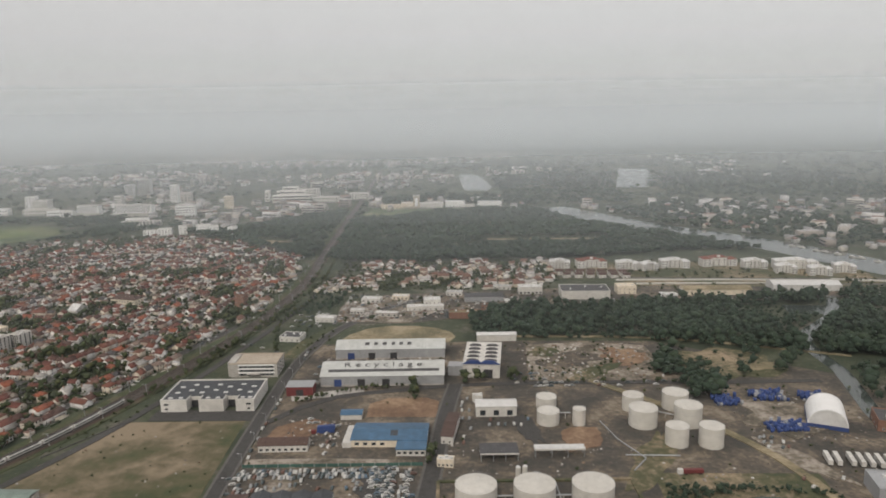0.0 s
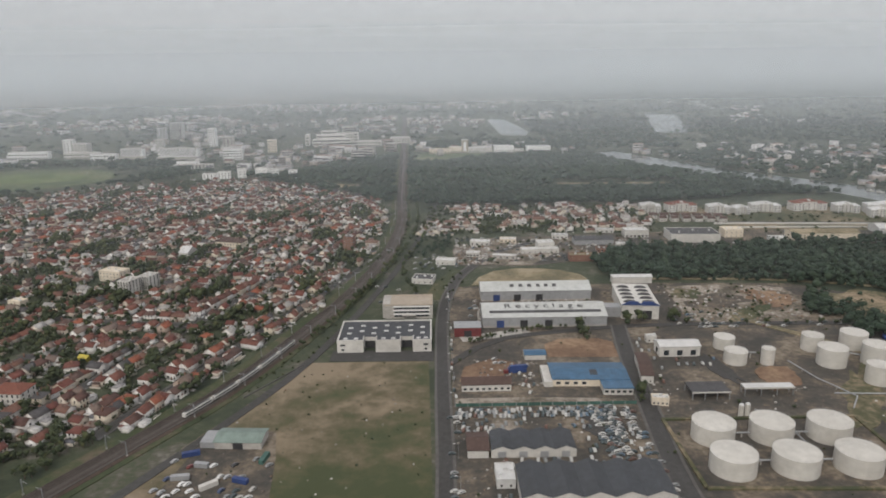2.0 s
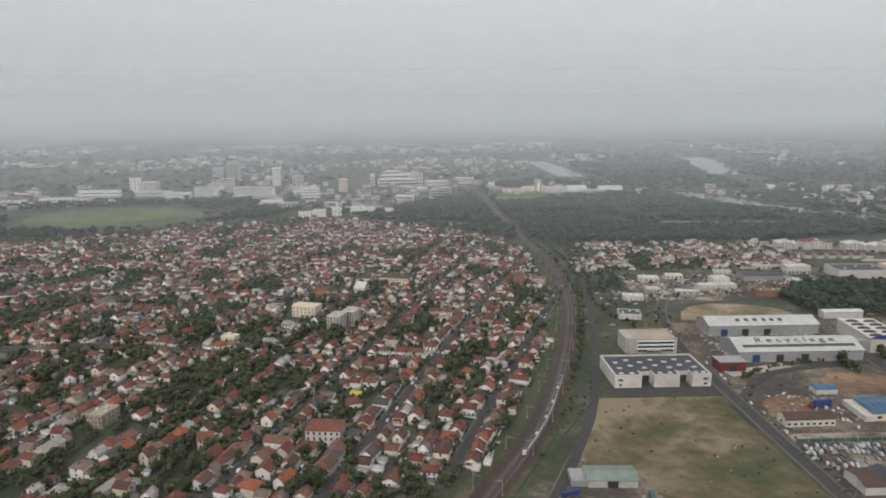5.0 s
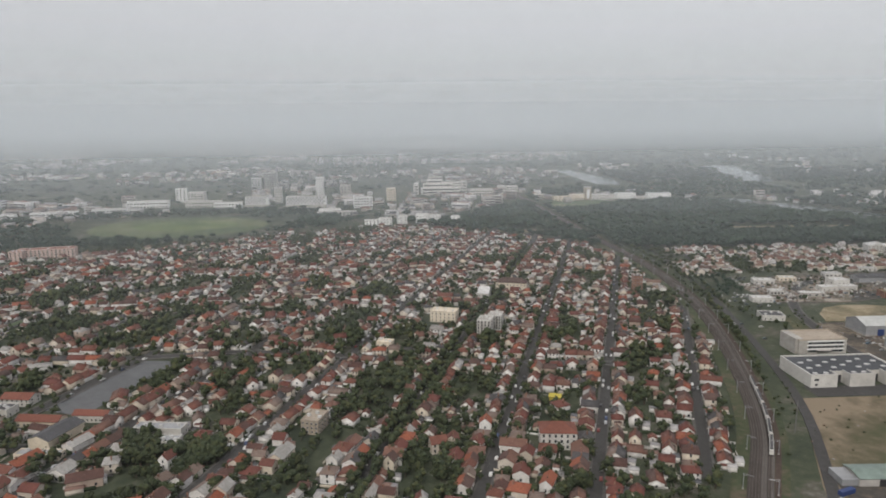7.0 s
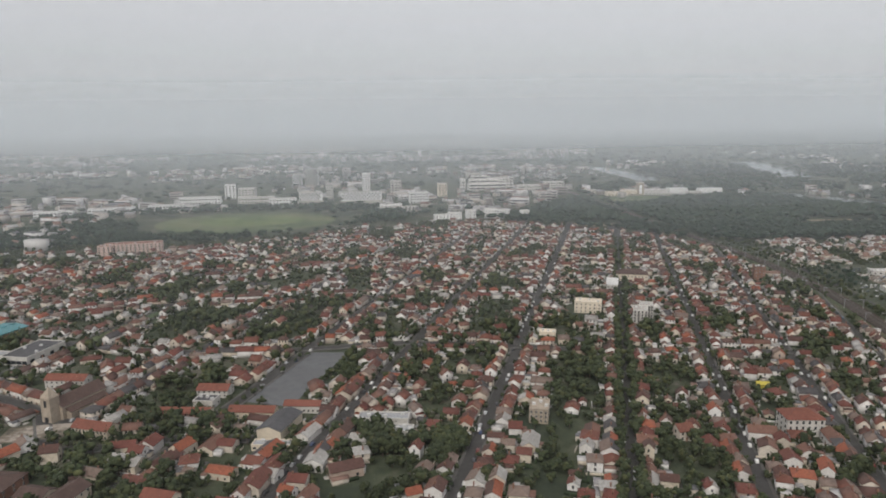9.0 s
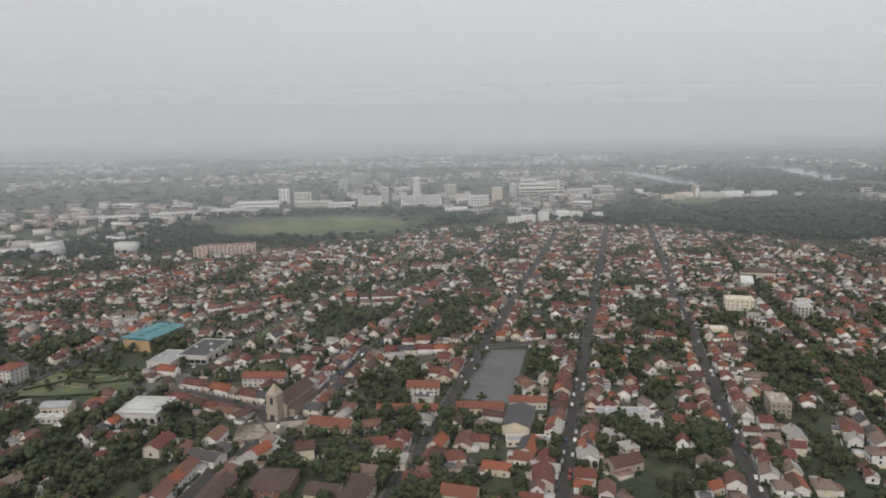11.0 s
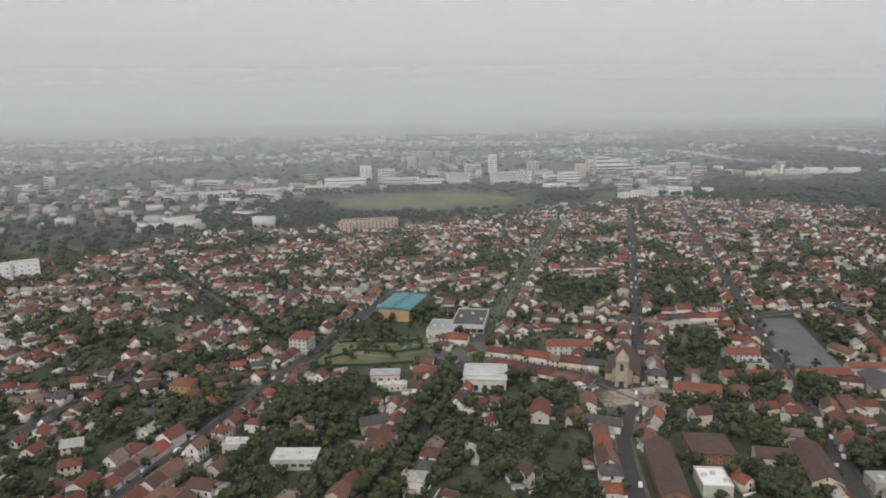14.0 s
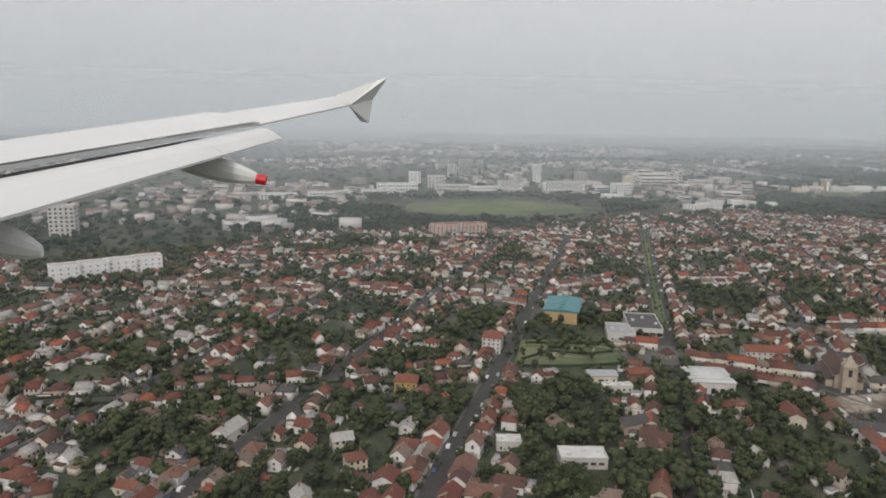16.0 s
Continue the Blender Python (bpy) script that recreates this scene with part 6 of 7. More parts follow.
def crown(seed, clumps, level, leaves, tall=1.0, fine=1.0):
    """Ragged clumps and loose leaf sprays round a leading shoot; unit tree about 3.4 high. fine: size of the clumps."""
    rnd = random.Random(seed)
    v, f = geo()
    for i in range(clumps):
        a, h = rnd.uniform(0, math.tau), rnd.uniform(1.1, 2.95)
        rr = 1.05 * math.sqrt(max(0.05, 1 - ((h - 1.95) / 1.35) ** 2)) * rnd.uniform(0.35, 1.0) * (0 if i == 0 else 1)
        c = Vector((rr * math.cos(a), rr * math.sin(a), h * tall if i else 2.1 * tall))
        r = rnd.uniform(0.5, 0.85) * fine if i else 0.95
        k = len(v)
        iv, jf = ICO[level]
        for p in iv:
            q = Vector(p) * r * rnd.uniform(0.72, 1.25)
            v.append(tuple(c + Vector((q.x, q.y, q.z * 0.85))))
        f += [tuple(k + j for j in q) for q in jf]
    for i in range(leaves):
        a, h = rnd.uniform(0, math.tau), rnd.uniform(0.9, 3.2)
        rr = 1.45 * math.sqrt(max(0.05, 1 - ((h - 2.0) / 1.35) ** 2)) * rnd.uniform(0.85, 1.15)
        c = Vector((rr * math.cos(a), rr * math.sin(a), h * tall))
        u = Vector((rnd.gauss(0, 1), rnd.gauss(0, 1), rnd.gauss(0, 1))).normalized() * rnd.uniform(0.14, 0.3)
        w = u.cross(Vector((rnd.gauss(0, 1), rnd.gauss(0, 1), rnd.gauss(0, 1)))).normalized() * rnd.uniform(0.12, 0.26)
        k = len(v)
        v += [tuple(c - u), tuple(c + w), tuple(c + u), tuple(c - w)]
        f.append((k, k + 1, k + 2, k + 3))
    return v, f


def trunk(seed, tall=1.0):
    rnd = random.Random(seed)
    g = add_tube(geo(), 0, 0, -0.1, 1.9 * tall, 0.14, 0.06, 6)
    for i in range(3):
        a = rnd.uniform(0, math.tau)
        add_bar(g, (0, 0, (0.8 + 0.3 * i) * tall), (0.6 * math.cos(a), 0.6 * math.sin(a), (1.5 + 0.3 * i) * tall), 0.045, 5)
    return g


TREE_T = [Template([(crown(s, 7, 1, 14, 0.92 + 0.12 * (s % 3), 0.8), 0), (add_tube(geo(), 0, 0, -0.1, 1.6, 0.13, 0.07, 5, False), 1)]) for s in range(8)]
TREE_T += [Template([(crown(40 + s, 8, 1, 18, 1.9, 0.75), 0), (add_tube(geo(), 0, 0, -0.1, 2.4, 0.12, 0.06, 5, False), 1)]) for s in range(2)]
LIGHT_T = [Template([(crown(20 + s, 3, 1, 6, 0.9 + 0.15 * (s % 3), 1.0), 0)]) for s in range(8)]
FARWOOD_T = [Template([(crown(80 + s, 2, 1, 2, 0.95), 0)]) for s in range(8)]
WOOD_T = [Template([(crown(60 + s, 8, 1, 14, 0.92 + 0.1 * (s % 2), 0.66), 0)]) for s in range(6)]

n = 42000
tx, ty = rng.uniform(-1050, -108, n), rng.uniform(135, 690, n)
keep = inside(HOUSING, tx, ty) & ~on_street(tx, ty, 1.0) & ~taken(tx, ty, 1.2) & ~inside(SQUARE, tx, ty) & ~inside(PARK, tx, ty) & ~near_line(RAILXY, tx, ty, 10)
gr = np.array([noise.noise(Vector((x * 0.040, y * 0.032, 3.1))) for x, y in zip(tx, ty)])
keep &= (rng.random(n) < np.clip(0.78 + 1.5 * gr, 0.3, 1.0))
tx, ty, gr = tx[keep], ty[keep], gr[keep]
clear = np.ones(len(tx), bool)
grid = {}
for x, y in zip(HX, HY):
    grid.setdefault((int(x // 6), int(y // 6)), []).append((x, y))
for q, (x, y) in enumerate(zip(tx, ty)):
    i, j = int(x // 6), int(y // 6)
    clear[q] = all((x - u) ** 2 + (y - v) ** 2 > (6.6 if y < 260 else 5.6) for di in (-1, 0, 1) for dj in (-1, 0, 1) for u, v in grid.get((i + di, j + dj), ()))
tx, ty, gr = tx[clear], ty[clear], gr[clear]
garden = [(int(rng.integers(0, 8)), x, y, 0.0, rng.uniform(0, 6.3), s * rng.uniform(0.85, 1.15), s * rng.uniform(0.8, 1.15))
          for x, y, q in zip(tx, ty, gr) for s in [rng.uniform(0.6, 1.25) + 1.5 * max(0.0, q)]]


def along(pts, off, step, size, jitter=0.5, kinds=(0, 8), gaps=0.12):
    out = []
    line = smooth_line(pts, 6)
    acc = 0.0
    for a, b in zip(line, line[1:]):
        d = b - a
        L = d.length
        d = d / L
        s = Vector((d.y, -d.x))
        while acc < L:
            p = a + d * acc + s * (off + rng.normal(0, jitter * 0.3))
            u = size * rng.uniform(0.62, 1.3)
            if rng.random() > gaps:
                out.append((int(rng.integers(*kinds)), p.x, p.y, 0.0, rng.uniform(0, 6.3), u, u * rng.uniform(0.8, 1.2)))
            acc += step * rng.uniform(0.8, 1.25)
        acc -= L
    return out


def grove(poly):
    xs, ys = [p[0] for p in poly], [p[1] for p in poly]
    gx, gy = rng.uniform(min(xs), max(xs), 120), rng.uniform(min(ys), max(ys), 120)
    k = inside(poly, gx, gy) & ~on_street(gx, gy, 0.8)
    return [(int(rng.integers(0, 8)), x, y, 0.0, rng.uniform(0, 6.3), s, s * rng.uniform(0.85, 1.2)) for x, y, s in zip(gx[k], gy[k], rng.uniform(0.9, 1.7, k.sum()))]


planted = along([(-357, 308), (-372, 260)], 0, 3.4, 0.85)
for off in (-4.5, 4.5):
    planted += along(street(-524, 0.36, 150, 300), off, 3.4, 1.1) + along(street(-524, 0.36, 300, 560), off * 1.1, 5.0, 0.75)
for off in (-1.2, 1.2):
    planted += along(street(-524, 0.36, 318, 560), off, 4.6, 0.5)
planted += along(street(-524, 0.36, 150, 262), -2.4, 2.6, 1.6) + along(street(-524, 0.36, 150, 262), 2.4, 2.6, 1.6)
for off in (-2.9, 2.9):
    planted += along(street(-277, 0.31, 150, 560), off * 0.8, 2.4, 1.4, 1.6) + along(street(-242, 0.302, 150, 500), off * 0.8, 4.2, 0.9, 1.2, gaps=0.4) + along(DIAGONAL, off, 3.2, 1.1) + along(street(-739, 0.42, 230, 430), off, 3.0, 0.8)
    planted += along([(-458, 256), (-442, 228), (-404, 233), (-380, 229)], off, 3.0, 1.35)
for a, k, y0, y1, w in STREETS:
    if w < 9:
        for off in (-1, 1):
            planted += along(street(a, k, y0, min(y1, 560)), off * (w / 2 + 0.9), 5.2, 0.85, 2.0, gaps=0.5)
planted += along([(-137, 268), (-121, 322), (-107, 395), (-102, 480), (-106, 560)], 9.5, 5.0, 1.1) + along([(-118, 300), (-97, 395), (-88, 470), (-90, 560)], 2, 4.0, 1.3)
planted += along([(-80, 330), (-88, 372), (-80, 420), (-74, 470)], -4, 5, 1.2)
planted += along([(-5, 283), (-4, 268)], 9, 2.2, 1.5) + along([(8, 285.5), (16, 286)], 0, 2.4, 2.0) + along([(26, 286), (30, 288)], 0, 1.8, 1.8) + along([(-12, 216), (-10, 222)], 6, 2.5, 1.3)
planted += along([(-60, 265), (-45, 275), (-21, 281), (-2, 284)], -0.5, 2.2, 0.75) + along([(34, 287), (62, 285), (100, 284)], 2.2, 7, 0.9)
planted += [(int(rng.integers(0, 8)), rng.uniform(-546, -509), rng.uniform(279, 304), 0.0, rng.uniform(0, 6.3), s, s) for s in rng.uniform(0.5, 1.1, 36)]
planted += [(int(rng.integers(0, 8)), rng.uniform(-545, -508), rng.uniform(292, 328), 0.0, rng.uniform(0, 6.3), s, s) for s in rng.uniform(1.0, 1.6, 34)]
planted += [(int(rng.integers(0, 8)), rng.uniform(-765, -690), rng.uniform(388, 478), 0.0, rng.uniform(0, 6.3), s, s) for s in rng.uniform(1.2, 2.0, 300)]
for poly in GROVES:
    planted += [(int(r[0]), r[1], r[2], 0.0, r[4], r[5], r[6]) for r in grove(poly)]
planted = [r for r, t in zip(planted, taken(np.array([r[1] for r in planted]), np.array([r[2] for r in planted]), 0.9)) if not t]
trees = np.array(garden + planted)
for poly in (ROUND, PLAZA):
    trees = trees[~inside(poly, trees[:, 1], trees[:, 2])]
close = (trees[:, 2] > 190) & (trees[:, 2] < 214) & (trees[:, 1] > -640) & (trees[:, 1] < -215)
pick = np.flatnonzero(close)[:260]
rest = np.ones(len(trees), bool)
rest[pick] = False
back, far_off = trees[:, 2] > 285, trees[:, 2] > 410
scatter("garden_trees", TREE_T, trees[rest & ~back], ["leaf", "trunk"], "dark green garden and street trees", "trees")
scatter("garden_trees", LIGHT_T, trees[rest & back & ~far_off], ["leaf"], "dark green trees of gardens farther off", "trees")
scatter("garden_trees", FARWOOD_T, trees[far_off], ["leaf"], "small dark trees between far houses", "trees")
GROWN = {}
for kind, x, y, z, a, s, sz in trees[pick]:
    kind = int(kind) % 4
    m = pose(x, y, 0, 0, 0, math.degrees(a))
    if kind not in GROWN:
        t = thing("tree", x, y, 0, "leafy dark green garden tree", "tree", "garden trees")
        part("trunk", trunk(kind), "trunk", t)
        part("crown", crown(90 + kind, 9, 2, 120, 1.0, 0.78), "leaf", t)
        GROWN[kind] = t
        t.matrix_world = m @ Matrix.Diagonal((s, s, sz, 1))
    else:
        copy_thing(GROWN[kind], m).scale = (s, s, sz)


# ---------------------------------------------------------------- woods
def wood(poly, spacing, size, gaps=(), thin=0.0, avoid=2.0):
    xs, ys = [p[0] for p in poly], [p[1] for p in poly]
    gx, gy = np.meshgrid(np.arange(min(xs), max(xs), spacing), np.arange(min(ys), max(ys), spacing))
    gx = (gx + rng.uniform(-0.45, 0.45, gx.shape) * spacing).ravel()
    gy = (gy + rng.uniform(-0.45, 0.45, gy.shape) * spacing).ravel()
    k = inside(poly, gx, gy) & ~taken(gx, gy, avoid) & ~inside(HOUSING, gx, gy)
    for g in gaps:
        k &= ~inside(g, gx, gy)
    k &= ~near_line(RAILXY, gx, gy, 6.5) & ~near_line([(p.x, p.y) for p in river], gx, gy, 28) & ~near_line([(p.x, p.y) for p in canal], gx, gy, 4.5)
    k &= rng.random(len(gx)) > thin
    gx, gy = gx[k], gy[k]
    big = np.array([0.5 * noise.noise(Vector((x * 0.03, y * 0.03, 9.0))) for x, y in zip(gx, gy)])
    s = size * (1 + (big if size > 2.05 else 1.5 * big)) * (rng.uniform(0.85, 1.15, len(gx)) if size > 2.05 else rng.uniform(0.6, 1.45, len(gx)))
    return [(int(q), x, y, -0.3, a, u * (1.22 if size > 2.05 else 1.08), u * h * (0.8 if size > 2.05 else 0.95)) for q, x, y, a, u, h in zip(rng.integers(0, 6, len(gx)), gx, gy, rng.uniform(0, 6.3, len(gx)), s, rng.uniform(0.9, 1.1, len(gx)))]


LAWN = [(-106, 800), (-60, 786), (-10, 836), (90, 850), (95, 900), (-100, 900)]
BALD = [(-188, 636), (-144, 628), (-138, 650), (-176, 664)]
DRIVE = [(38, 616), (152, 614), (152, 646), (38, 650)]
woods = wood([(16, 347), (100, 340), (192, 308), (260, 300), (330, 300), (300, 425), (110, 408), (36, 404), (14, 380)], 3.9, 1.8,
             [[(194, 382), (224, 378), (228, 400), (198, 404)]], 0.1)
woods += wood([(178, 300), (168, 262), (172, 230), (330, 220), (330, 300)], 5.2, 1.9, thin=0.25)
woods += wood([(98, 336), (100, 300), (112, 276), (126, 282), (150, 285), (166, 300), (140, 328)], 5.0, 1.7, thin=0.72)
woods += wood([(90, 290), (108, 286), (116, 300), (100, 312)], 4.0, 2.2) + wood([(100, 262), (112, 268), (118, 286), (100, 290)], 4.0, 1.8)
woods += wood([(62, 150), (118, 150), (119, 195), (66, 197)], 2.2, 0.75, [[(70, 150), (114, 150), (115, 190), (94, 193), (72, 189)]], 0.1)
woods += wood([(-194, 642), (-150, 606), (-121, 562), (-80, 545), (84, 542), (212, 574), (262, 570), (232, 640), (160, 770), (120, 885), (-60, 885), (-130, 840), (-215, 735), (-260, 700)],
              6.2, 2.5, [LAWN, DRIVE, BALD])
woods += wood([(-90, 392), (-66, 398), (-60, 470), (-84, 474)], 5.0, 1.1, thin=0.35) + wood([(-120, 905), (-20, 900), (110, 905), (150, 990), (-60, 1010)], 8.0, 2.5, thin=0.15)
woods += wood([(-620, 545), (-560, 580), (-480, 590), (-390, 655), (-330, 690), (-310, 735), (-370, 760), (-372, 700), (-400, 640), (-480, 615), (-560, 640), (-585, 700), (-640, 720), (-690, 640), (-700, 560)],
              6.0, 2.2, [[(p[0], p[1]) for p in oval]], 0.12)
woods += wood([(-590, 760), (-480, 795), (-380, 770), (-340, 745), (-320, 790), (-430, 835), (-560, 815), (-700, 760), (-690, 720)], 6.5, 2.1, [[(p[0], p[1]) for p in oval]], 0.15)
woods += wood([(-900, 480), (-720, 450), (-640, 560), (-700, 640), (-960, 640)], 8.0, 2.1, thin=0.45)
woods += wood([(150, 800), (260, 680), (330, 580), (420, 600), (420, 800), (300, 900)], 8.0, 2.3, thin=0.25)
woods += wood([(80, 880), (240, 880), (250, 1000), (280, 1180), (330, 1350), (90, 1300), (78, 1000)], 11.0, 3.0, thin=0.35)
woods += wood([(300, 960), (620, 900), (700, 1300), (400, 1330)], 12.0, 3.0, thin=0.35)
woods = [w for w in woods if not (16 < w[1] < 86 and 1030 < w[2] < 1072) and not (235 < w[1] < 325 and 1020 < w[2] < 1095)]
woods = np.array(woods)
scatter("woodland", WOOD_T, woods[woods[:, 2] < 620], ["woodleaf"], "dense dark green woodland canopy", "wood")
scatter("woodland", FARWOOD_T, woods[woods[:, 2] >= 620], ["woodleaf"], "dark canopy of woods farther off", "wood")

# shrubs of the railway verge, the vacant field and the yards
shrubs = []
for poly, cnt, s in ((FIELD, 60, 0.3), ([(-160, 190), (-122, 252), (-108, 325), (-116, 330), (-132, 262), (-168, 200)], 110, 0.5), (INDUSTRY, 160, 0.45), ([(36, 287), (98, 290), (98, 332), (40, 336)], 60, 0.5),
                     ([(-80, 322), (-60, 330), (-58, 372), (-84, 380)], 26, 0.6), ([(-60, 378), (285, 415), (285, 460), (-60, 470)], 200, 0.8), (SOUTH_BOIS, 700, 1.0), ([(80, 480), (290, 455), (300, 520), (84, 538)], 130, 0.85)):
    xs, ys = [p[0] for p in poly], [p[1] for p in poly]
    x, y = rng.uniform(min(xs), max(xs), cnt * 3), rng.uniform(min(ys), max(ys), cnt * 3)
    k = inside(poly, x, y) & ~taken(x, y, 1.0) & ~near_line(RAILXY, x, y, 6)
    x, y = x[k][:cnt], y[k][:cnt]
    shrubs += [(int(rng.integers(0, 6)), a, b, -0.5 * s, rng.uniform(0, 6.3), s * u, s * u * 0.8) for a, b, u in zip(x, y, rng.uniform(0.6, 1.5, len(x)))]
scatter("shrubs", WOOD_T, shrubs, ["leaf"], "scattered shrubs and weeds", "shrubs")

# hedges and garden walls along the lanes
for pts, off, w, h in ((CROSS[0], 2.6, 0.9, 1.1), (CROSS[0], -2.6, 0.9, 1.1), (street(-739, 0.42, 220, 430), 3.6, 1.4, 1.3), (DIAGONAL, 4.2, 1.2, 1.2)):
    structure("hedge_row", ribbon(smooth_line(pts, 5), w, h, off, h + 0.2), "hedge", "clipped green hedge along a lane")

# hedges, low walls, drives and terraces of the plots
PLOT_T = [Template([(add_box(geo(), -2.6, 2.6, -0.28, 0.28, -0.1, 0.85), 0)]), Template([(add_box(geo(), -2.4, 2.4, -0.08, 0.08, -0.1, 0.6), 1)]), Template([(add_box(geo(), -0.8, 0.8, -1.7, 1.7, -0.1, 0.1), 2)]),
          Template([(add_box(geo(), -1.3, 1.3, -1.1, 1.1, -0.1, 0.12), 3)]), Template([(add_box(geo(), -0.28, 0.28, -2.6, 2.6, -0.1, 0.75), 0)])]
rows = []
for kind, x, y, z, a, s, sz in houses:
    for q, r, p in ((0, 3.3, 0.9), (0, 4.2, 0.5), (4, 3.6, 0.9), (4, 3.2, 0.5), (1, 3.4, 0.7), (2, 3.6, 0.7), (3, 3.4, 0.6), (3, 3.9, 0.35)):
        if rng.random() < p:
            b = a + rng.choice([0, 1, 2, 3]) * math.pi / 2
            rows.append((q, x + r * math.cos(b) + rng.normal(0, 0.5), y + r * math.sin(b) + rng.normal(0, 0.5), 0.0, b + math.pi / 2 if q in (0, 1) else b, rng.uniform(0.7, 1.1), rng.uniform(0.7, 1.3)))
rows = np.array(rows)
rows = rows[~on_street(rows[:, 1], rows[:, 2], 0.8) & ~taken(rows[:, 1], rows[:, 2], 0.8)]
scatter("garden_plots", PLOT_T, rows, ["hedge", "wall", "paving", "concrete"], "garden hedges, low walls and paved drives", "gardens")

# ---------------------------------------------------------------- far town
def far_box(w, d, h, pitched):
    if pitched:
        return Template([(gable_walls(w, d, h, h * 0.35), 0), (gable_roof(w, d, h, h * 0.35, 0.4, 0.3), 1)])
    g = add_box(geo(), -w / 2, w / 2, -d / 2, d / 2, -0.3, h)
    top = add_box(geo(), -w / 2 + 0.3, w / 2 - 0.3, -d / 2 + 0.3, d / 2 - 0.3, h - 0.1, h + 0.25)
    bands = geo()
    for s in range(max(1, int(h / 2.6))):
        add_box(bands, -w / 2 + 0.5, w / 2 - 0.5, -d / 2 - 0.06, -d / 2 + 0.05, 0.9 + 2.6 * s, 2.0 + 2.6 * s)
    return Template([(g, 0), (top, 1), (bands, 2)])


FAR_T = [far_box(6, 5, 3.2, True), far_box(8, 5, 4, True), far_box(12, 8, 6, False), far_box(18, 8, 7, False), far_box(7, 7, 14, False), far_box(24, 10, 4, False), far_box(13, 8, 8, False)]
n = 15000
fx, fy = rng.uniform(-2300, 2000, n), 690 + 2600 * rng.random(n) ** 1.6
dens = np.array([noise.noise(Vector((x * 0.0042, y * 0.0042, 5.0))) for x, y in zip(fx, fy)])
keep = (rng.random(n) < np.clip(0.34 + 2.4 * dens - 0.0018 * np.maximum(fx + 60, 0) - 0.0010 * np.maximum(-fx - 520, 0) * (fy < 1000), 0.0, 1.0)) & ~taken(fx, fy, 5)
for poly in ([(p[0] * 1.0, p[1]) for p in oval], [(-260, 690), (-130, 600), (240, 560), (200, 780), (130, 860), (-130, 850)], LAKE, POND,
             [(-700, 560), (-300, 680), (-330, 800), (-700, 770)], HOUSING, [(80, 880), (240, 880), (330, 1350), (90, 1300)]):
    keep &= ~inside(poly, fx, fy)
keep &= ~near_line([(p.x, p.y) for p in river], fx, fy, 27) & ~near_line(RAILXY, fx, fy, 10)
fx, fy = fx[keep], fy[keep]
far = [(int(rng.choice(7, p=[0.42, 0.27, 0.13, 0.06, 0.015, 0.05, 0.055])), x, y, 0.0, rng.choice([0.1, 1.67, 0.5, -0.4]) + rng.normal(0, 0.08), rng.uniform(0.8, 1.3), rng.uniform(0.8, 1.25)) for x, y in zip(fx, fy)]
# villas on the river's far bank and beyond the flats
bx, by = rng.uniform(250, 900, 1500), rng.uniform(430, 900, 1500)
k = ~near_line([(p.x, p.y) for p in river], bx, by, 27) & (bx > 330 - (by - 480) * 0.42) & (rng.random(1500) < 0.32)
far += [(int(rng.choice(4, p=[0.5, 0.35, 0.12, 0.03])), x, y, 0.0, rng.uniform(0, 6.3), rng.uniform(0.8, 1.2), rng.uniform(0.8, 1.2)) for x, y in zip(bx[k], by[k])]
# houses past the west edge of the quarter
bx, by = rng.uniform(-1500, -600, 1300), rng.uniform(430, 800, 1300)
k = (rng.random(1300) < 0.5) & ~inside(HOUSING, bx, by) & ~taken(bx, by, 5) & (by > 540 - (bx + 620) * 0.2) & (np.hypot(bx + 483, (by - 690)) > 140)
far += [(int(rng.choice(4, p=[0.55, 0.3, 0.1, 0.05])), x, y, 0.0, rng.uniform(0, 6.3), rng.uniform(0.8, 1.2), rng.uniform(0.8, 1.2)) for x, y in zip(bx[k], by[k])]
scatter("far_town", FAR_T, far, ["block", "blockroof", "glass"], "hazy town of pale blocks and houses", "town")
n = 10500
wx, wy = rng.uniform(-2400, 2400, n), 700 + 2600 * rng.random(n) ** 1.5
d2 = np.array([noise.noise(Vector((x * 0.0042, y * 0.0042, 5.0))) for x, y in zip(wx, wy)])
k = (rng.random(n) < np.clip(0.75 - 2.2 * d2 + 0.0008 * np.maximum(wx + 100, 0), 0.2, 1)) & ~taken(wx, wy, 5) & ~inside(LAKE, wx, wy) & ~inside(POND, wx, wy)
k &= ~inside([(p[0], p[1]) for p in oval], wx, wy) & ~near_line([(p.x, p.y) for p in river], wx, wy, 28) & ~inside(HOUSING, wx, wy) & ~near_line(RAILXY, wx, wy, 10)
fw = [(int(rng.integers(0, 6)), x, y, -0.5, rng.uniform(0, 6.3), s * (1.25 + 0.6 * (y > 1200)), s * 0.62) for x, y, s in zip(wx[k], wy[k], rng.uniform(2.2, 4.2, k.sum()))]
scatter("far_woodland", FARWOOD_T, fw, ["woodleaf"], "hazy belts of far trees", "wood")


# ---------------------------------------------------------------- vehicles
def car_pieces():
    body = add_prism(geo(), [(-1.15, 0.2), (1.15, 0.2), (1.15, 0.5), (0.75, 0.56), (0.45, 0.86), (-0.6, 0.86), (-0.95, 0.55), (-1.15, 0.5)], -0.46, 0.46)
    glass = add_prism(geo(), [(0.70, 0.57), (0.43, 0.83), (-0.58, 0.83), (-0.86, 0.57)], -0.475, 0.475)
    return body, glass


